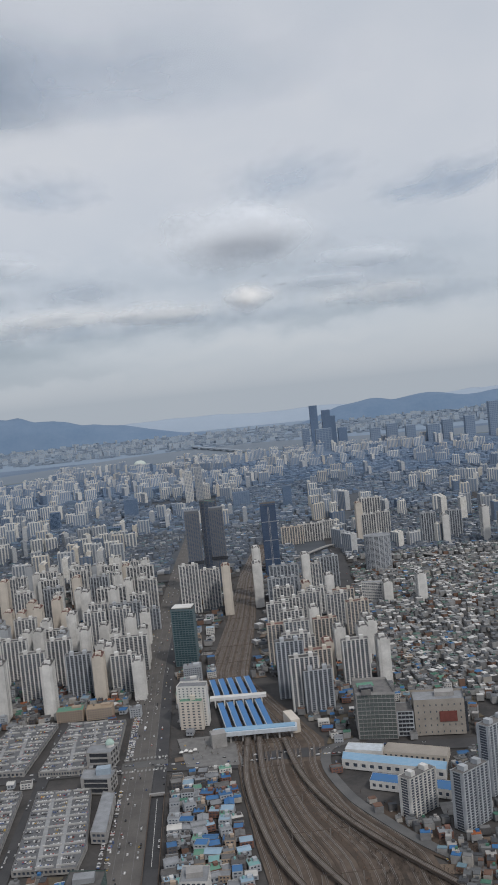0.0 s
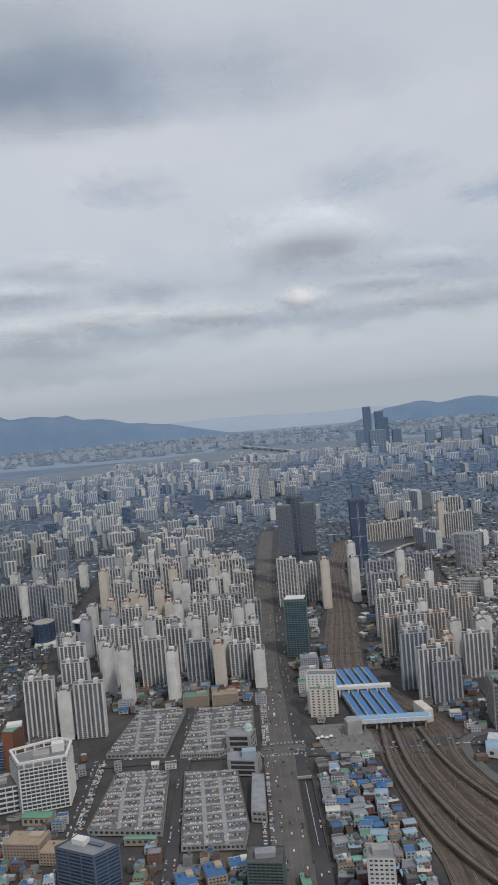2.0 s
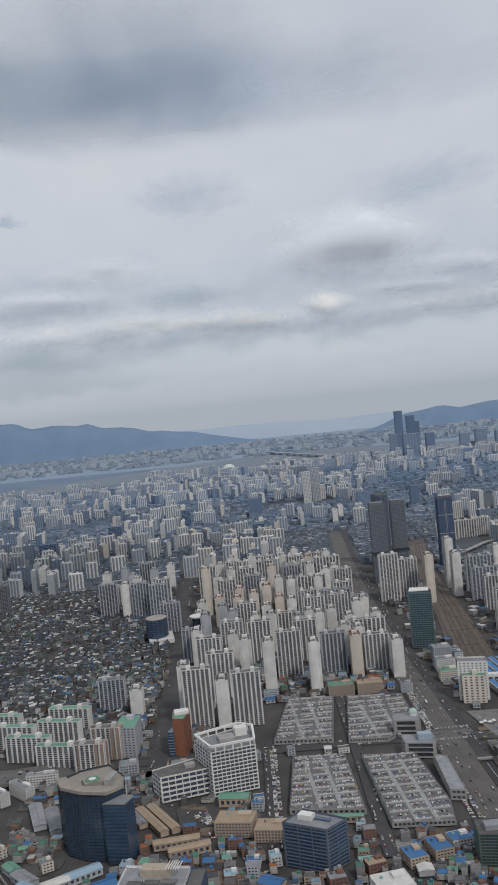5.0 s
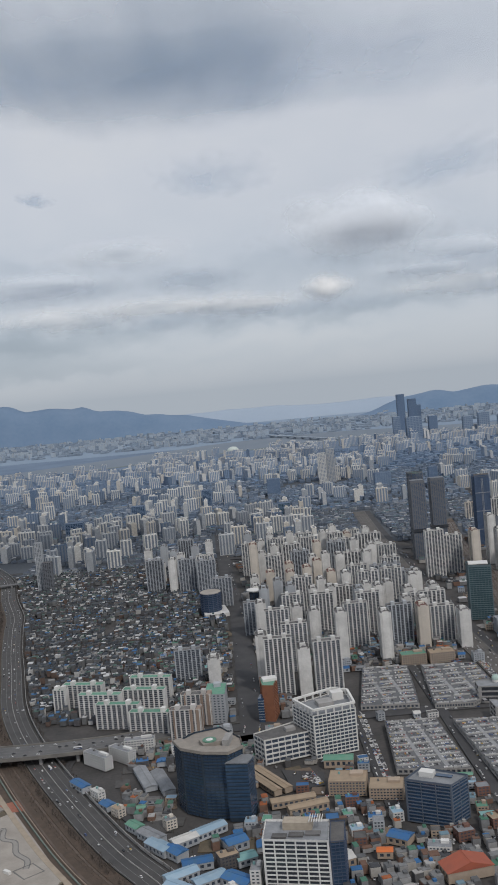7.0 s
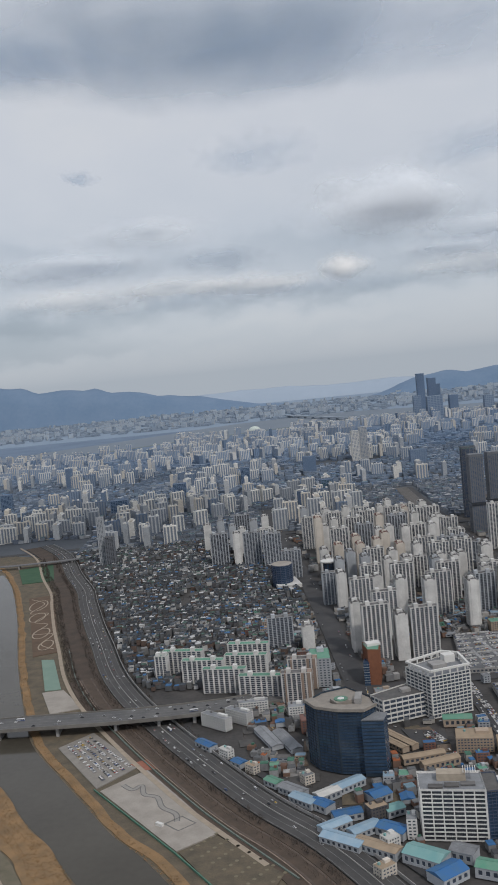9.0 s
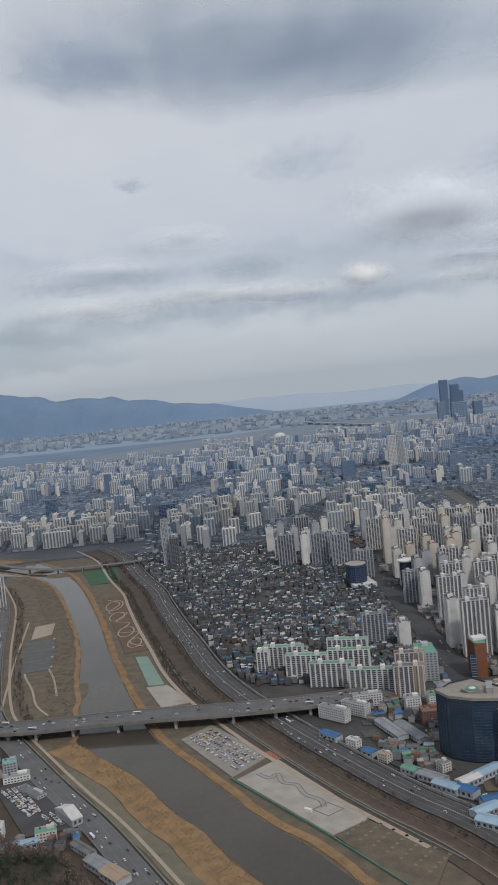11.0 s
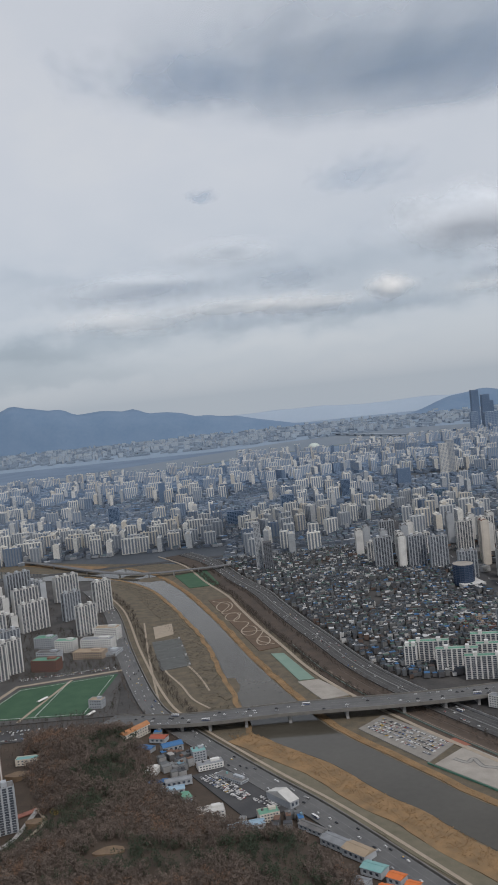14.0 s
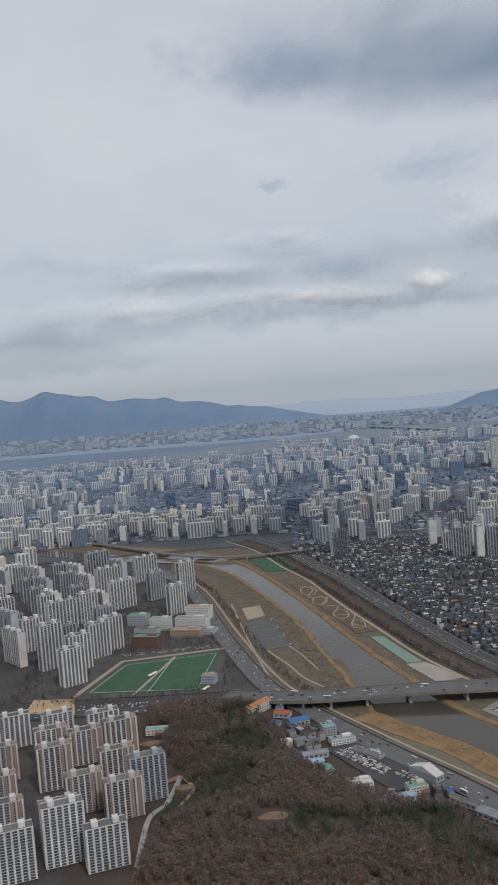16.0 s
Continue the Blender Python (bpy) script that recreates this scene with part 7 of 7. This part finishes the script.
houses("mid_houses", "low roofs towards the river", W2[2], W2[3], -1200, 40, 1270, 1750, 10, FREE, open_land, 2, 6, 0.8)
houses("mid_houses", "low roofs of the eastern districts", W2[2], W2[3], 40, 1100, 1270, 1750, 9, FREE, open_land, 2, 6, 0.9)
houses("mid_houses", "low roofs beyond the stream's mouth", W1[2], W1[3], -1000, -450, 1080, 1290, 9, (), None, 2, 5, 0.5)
estate("far_estate", "hazy apartment towers before the wide river", W3[0], W3[1], -1700, 300, 1750, 2280, 30, 44, 14, 27, (), 0.85, 0, (12, 26), -0.15)
estate("far_estate", "hazy apartment towers of the far east", W3[0], W3[1], 300, 1600, 1750, 2450, 36, 60, 12, 26, (), 0.7, 0, (12, 26), 0.0)
estate("far_estate", "hazy towers on the river island", W3[0], W3[1], -420, 600, 2290, 2560, 30, 40, 14, 30, ((-240, -150, 2480, 2600),), 0.7, 0, (12, 26), -0.2)
houses("far_houses", "hazy low roofs before the wide river", W3[2], W3[3], -1700, 1700, 1750, 2320, 14, (), None, 2, 7, 0.8)
estate("far_estate", "hazy towers along the far bank", W4[0], W4[1], -1800, 1800, 3230, 3500, 30, 46, 11, 22, (), 0.7, 0, (12, 24), -0.1)
estate("far_estate", "hazy distant city below the hills", W4[0], W4[1], -2300, 2300, 3500, 4250, 42, 62, 8, 17, (), 0.6, 0, (14, 30), -0.05)
houses("far_houses", "hazy low roofs across the river", W4[2], W4[3], -2000, 2000, 3180, 4250, 30, (), None, 3, 7, 0.5)
# a long bridge over the wide river and green banks
br = thing("river_bridge", "distant low bridge over the wide river", "bridge", m=pose(0, 0, 0))
far_deck2 = [(120, 2690, 8), (-60, 3210, 8)]
part("deck", Shape().strip(far_deck2, 12, 8, 3), W4[0], br)
for i in range(9):
    k = (i + 0.5) / 9
    part("pier", Shape().box(120 - 180 * k, 2690 + 520 * k, 8, 8, -0.3, 5.5), W4[0], br)
# bank grass greyed and blued in its colour for the haze
solid("river_bank", Shape().strip(smooth_line([(x, y - 14) for x, y in NEAR_BANK]), 26, 0.35, 0.6), mat("hazy_bank_grass", (0.15, 0.185, 0.20), (0.19, 0.215, 0.22), rough=1.0, scale=0.02), "hazy green-grey bank of the wide river", "river bank", kind="structure")

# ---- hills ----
# aerial haze set as base colour, stronger on the farther range
hazy_hill_near = mat("hazy_hill_near", (0.135, 0.205, 0.305), (0.165, 0.235, 0.335), rough=1.0, scale=0.01, fine=0.06)
hazy_hill_far = mat("hazy_hill_far", (0.32, 0.385, 0.47), (0.335, 0.40, 0.485), rough=1.0, scale=0.01, fine=0.06)


def ridge(name, label, material, y, crest, x0, x1, deep):
    s = Shape()
    n, rows = 120, 7
    for j in range(rows):
        k = j / (rows - 1)
        up = math.sin(math.pi * k)
        for i in range(n + 1):
            x = x0 + (x1 - x0) * i / n
            z = crest(x) * up * (1 + 0.12 * noise.noise((x * 0.01, k * 3, 4))) - 1
            s.v.append((x, y - deep / 2 + deep * k, z))
    for j in range(rows - 1):
        for i in range(n):
            a = j * (n + 1) + i
            s.f.append((a, a + 1, a + n + 2, a + n + 1))
    ob = solid(name, s, material, label, "hills", kind="structure")
    for p in ob.data.polygons:
        p.use_smooth = True


def crest(points):
    def height(x):
        return max(0.5, at_y([(z, px) for px, z in points], x) + 5 * noise.noise((x * 0.006, 1.5, 0)) + 3 * noise.noise((x * 0.02, 2.5, 0)) - 3)
    return height


ridge("hill_range", "long hills faint and blue with haze at the skyline", hazy_hill_far, 4800, crest([(-4200, 115), (-2000, 92), (-500, 72), (-100, 80), (300, 66), (900, 70), (2000, 90), (4200, 120)]), -4000, 4000, 200)
ridge("hill_range", "haze-blue wooded hills beyond the river", hazy_hill_near, 4400, crest([(-3300, 190), (-2500, 215), (-1900, 228), (-1620, 205), (-1430, 222), (-1180, 165), (-900, 152), (-660, 120), (-400, 80), (-150, 22), (50, -4)]), -3200, 50, 300)
ridge("hill_range", "haze-blue wooded hill behind the riverside towers", hazy_hill_near, 4350, crest([(420, -2), (590, 55), (760, 96), (890, 82), (1020, 100), (1250, 70), (1480, 72), (1900, 100), (2600, 95), (3300, 120)]), 420, 3200, 300)

# ---- clouds that hang under the pale layer ----
def cloud_vapour(name, centre, size, edge, dense, body, glow, grain):
    """Loose vapour: dense in the middle, thinning out raggedly; light comes through it from above."""
    m = bpy.data.materials.new(name)
    m.use_nodes = True
    t = m.node_tree
    t.nodes.clear()
    geo = t.nodes.new("ShaderNodeNewGeometry")
    off = t.nodes.new("ShaderNodeVectorMath")
    off.operation = "SUBTRACT"
    off.inputs[1].default_value = centre
    t.links.new(geo.outputs["Position"], off.inputs[0])
    unit = t.nodes.new("ShaderNodeVectorMath")
    unit.operation = "DIVIDE"
    unit.inputs[1].default_value = size
    t.links.new(off.outputs[0], unit.inputs[0])
    dist = t.nodes.new("ShaderNodeVectorMath")
    dist.operation = "LENGTH"
    t.links.new(unit.outputs[0], dist.inputs[0])
    total = dist.outputs["Value"]
    drawn = t.nodes.new("ShaderNodeVectorMath")
    drawn.operation = "MULTIPLY"
    drawn.inputs[1].default_value = (1.0, 0.32, 1.3)
    t.links.new(geo.outputs["Position"], drawn.inputs[0])
    for scale, much in ((grain, 1.1), (grain * 3.2, 0.5)):
        n = t.nodes.new("ShaderNodeTexNoise")
        n.inputs["Scale"].default_value, n.inputs["Detail"].default_value, n.inputs["Roughness"].default_value = scale, 3, 0.5
        t.links.new(drawn.outputs[0], n.inputs["Vector"])
        w = t.nodes.new("ShaderNodeMath")
        w.operation = "MULTIPLY_ADD"
        w.inputs[1].default_value = much * edge
        t.links.new(n.outputs[0], w.inputs[0])
        t.links.new(total, w.inputs[2])
        total = w.outputs[0]
    fade = t.nodes.new("ShaderNodeMapRange")
    fade.interpolation_type = "SMOOTHSTEP"
    fade.inputs[1].default_value, fade.inputs[2].default_value = 1.0 + 0.8 * edge, 0.1 + 0.8 * edge
    fade.inputs[3].default_value, fade.inputs[4].default_value = 0.0, dense
    t.links.new(total, fade.inputs[0])
    white, deep = t.nodes.new("ShaderNodeBsdfDiffuse"), t.nodes.new("ShaderNodeBsdfTranslucent")
    white.inputs[0].default_value = deep.inputs[0].default_value = (*body, 1)
    both = t.nodes.new("ShaderNodeMixShader")
    both.inputs[0].default_value = glow
    t.links.new(white.outputs[0], both.inputs[1])
    t.links.new(deep.outputs[0], both.inputs[2])
    thin, mix = t.nodes.new("ShaderNodeBsdfTransparent"), t.nodes.new("ShaderNodeMixShader")
    t.links.new(fade.outputs[0], mix.inputs[0])
    t.links.new(thin.outputs[0], mix.inputs[1])
    t.links.new(both.outputs[0], mix.inputs[2])
    out = t.nodes.new("ShaderNodeOutputMaterial")
    t.links.new(mix.outputs[0], out.inputs[0])
    return m


def cloud(label, centre, size, edge=0.5, dense=0.8, body=(0.7, 0.74, 0.8), glow=0.3, grain=0.012, billow=0.16):
    """The underside of a cloud: a bulging, billowed shell over an oval."""
    s, rings, spokes = Shape(), 14, 56
    (cx, cy, cz), (sx, sy, sz) = centre, size
    s.v.append((cx, cy, cz - sz * 0.3))
    for j in range(1, rings + 1):
        r = j / rings * 1.3
        for i in range(spokes):
            a = i * math.tau / spokes
            x, y = math.cos(a) * r, math.sin(a) * r
            lump = noise.noise((cx * 0.01 + x * 2.3, cy * 0.01 + y * 2.3, 5)) + 0.5 * noise.noise((cx * 0.01 + x * 6, y * 6, 6))
            s.v.append((cx + x * sx, cy + y * sy, cz - sz * 0.3 * max(0.0, 1 - r * r) + sz * billow * lump))
    for i in range(spokes):
        s.f.append((0, 1 + i, 1 + (i + 1) % spokes))
    for j in range(rings - 1):
        for i in range(spokes):
            p, q = 1 + j * spokes + i, 1 + j * spokes + (i + 1) % spokes
            s.f.append((p, p + spokes, q + spokes, q))
    ob = solid("cloud", s, cloud_vapour("cloud_vapour", centre, size, edge, dense, body, glow, grain), label, "cloud", kind="structure")
    for p in ob.data.polygons:
        p.use_smooth = True


def heaped_cloud(label, centre, size, edge=0.5, dense=0.8, body=(0.84, 0.85, 0.86), glow=0.25, grain=0.012):
    """The rounded, billowed front of a heap of cloud, open behind so that light comes through it."""
    s, rows, cols = Shape(), 18, 40
    (cx, cy, cz), (sx, sy, sz) = centre, size
    for j in range(rows + 1):
        e = math.pi * (j / rows - 0.5)
        for i in range(cols):
            a = math.pi + i * math.pi / (cols - 1)
            d = Vector((math.cos(a) * math.cos(e), math.sin(a) * math.cos(e), math.sin(e)))
            k = 1 + 0.22 * noise.noise(d * 1.6 + Vector((cx * 0.01, 3, 1))) + 0.10 * noise.noise(d * 4 + Vector((cx * 0.01, 1, 7)))
            s.v.append((cx + d.x * sx * k * 1.3, cy + d.y * sy * k, cz + d.z * sz * k * 1.3))
    for j in range(rows):
        for i in range(cols - 1):
            p, q = j * cols + i, j * cols + i + 1
            s.f.append((p, q, q + cols, p + cols))
    ob = solid("cloud", s, cloud_vapour("heap_vapour", centre, (sx * 1.05, sy * 60, sz * 1.05), edge, dense, body, glow, grain), label, "cloud", kind="structure")
    for p in ob.data.polygons:
        p.use_smooth = True


DARK = (0.51, 0.66, 0.85)
cloud("broad dark grey rain cloud hanging low over the city", (-262, 770, 470), (290, 250, 40), 0.6, 0.95, DARK, 0.34, 0.0055)
cloud("thin grey skirt of the dark cloud", (-40, 830, 476), (260, 170, 30), 0.6, 0.42, DARK, 0.45, 0.006)
cloud("ragged grey fringe of the dark cloud", (-430, 800, 474), (130, 120, 25), 0.9, 0.6, DARK, 0.45, 0.014)
cloud("faint grey cloud shred", (-200, 1300, 485), (95, 170, 20), 0.8, 0.42, DARK, 0.5, 0.014)
cloud("faint grey cloud shred", (140, 1320, 485), (120, 200, 20), 0.8, 0.4, DARK, 0.5, 0.012)
cloud("grey cloud patch", (400, 1400, 480), (120, 210, 25), 0.8, 0.6, DARK, 0.45, 0.012)
cloud("small grey cloud tuft", (-431, 1188, 452), (28, 62, 10), 0.8, 0.5, DARK, 0.5, 0.035)
WHITE, PALE, GREY = (0.91, 0.945, 0.99), (0.97, 0.95, 0.92), (0.60, 0.68, 0.78)
heaped_cloud("white heaped cloud with a flat grey base", (95, 1900, 492), (215, 90, 86), 0.55, 0.85, WHITE, 0.12, 0.010)
heaped_cloud("small pale heaped cloud far off", (185, 3280, 505), (120, 80, 66), 0.6, 0.9, PALE, 0.2, 0.010)
heaped_cloud("pale heaped cloud bank far off", (-120, 3250, 470), (330, 90, 52), 0.9, 0.55, PALE, 0.25, 0.010)
for x, y, z, w, h, much, tone in ((-640, 2300, 470, 280, 46, 0.75, WHITE), (-400, 1900, 470, 170, 40, 0.6, WHITE), (480, 2600, 520, 260, 56, 0.75, WHITE), (640, 3300, 480, 320, 60, 0.75, PALE), (-760, 3400, 480, 340, 60, 0.75, PALE), (-380, 2700, 436, 240, 40, 0.65, PALE), (330, 2300, 430, 190, 40, 0.55, WHITE)):
    heaped_cloud("soft pale bank of far cloud", (x, y, z), (w, 80, h), 0.7, much * 0.6, tone, 0.25, 0.009)
for x, y, z, w, h, much in ((-560, 2080, 424, 260, 34, 0.4), (480, 2480, 462, 300, 40, 0.4), (150, 3200, 440, 340, 40, 0.4), (-330, 2900, 412, 380, 36, 0.4), (700, 2850, 430, 340, 44, 0.4), (-265, 2140, 440, 140, 36, 0.55)):
    heaped_cloud("soft grey underside of far cloud", (x, y, z), (w, 70, h), 0.7, much * 0.75, GREY, 0.6, 0.012)
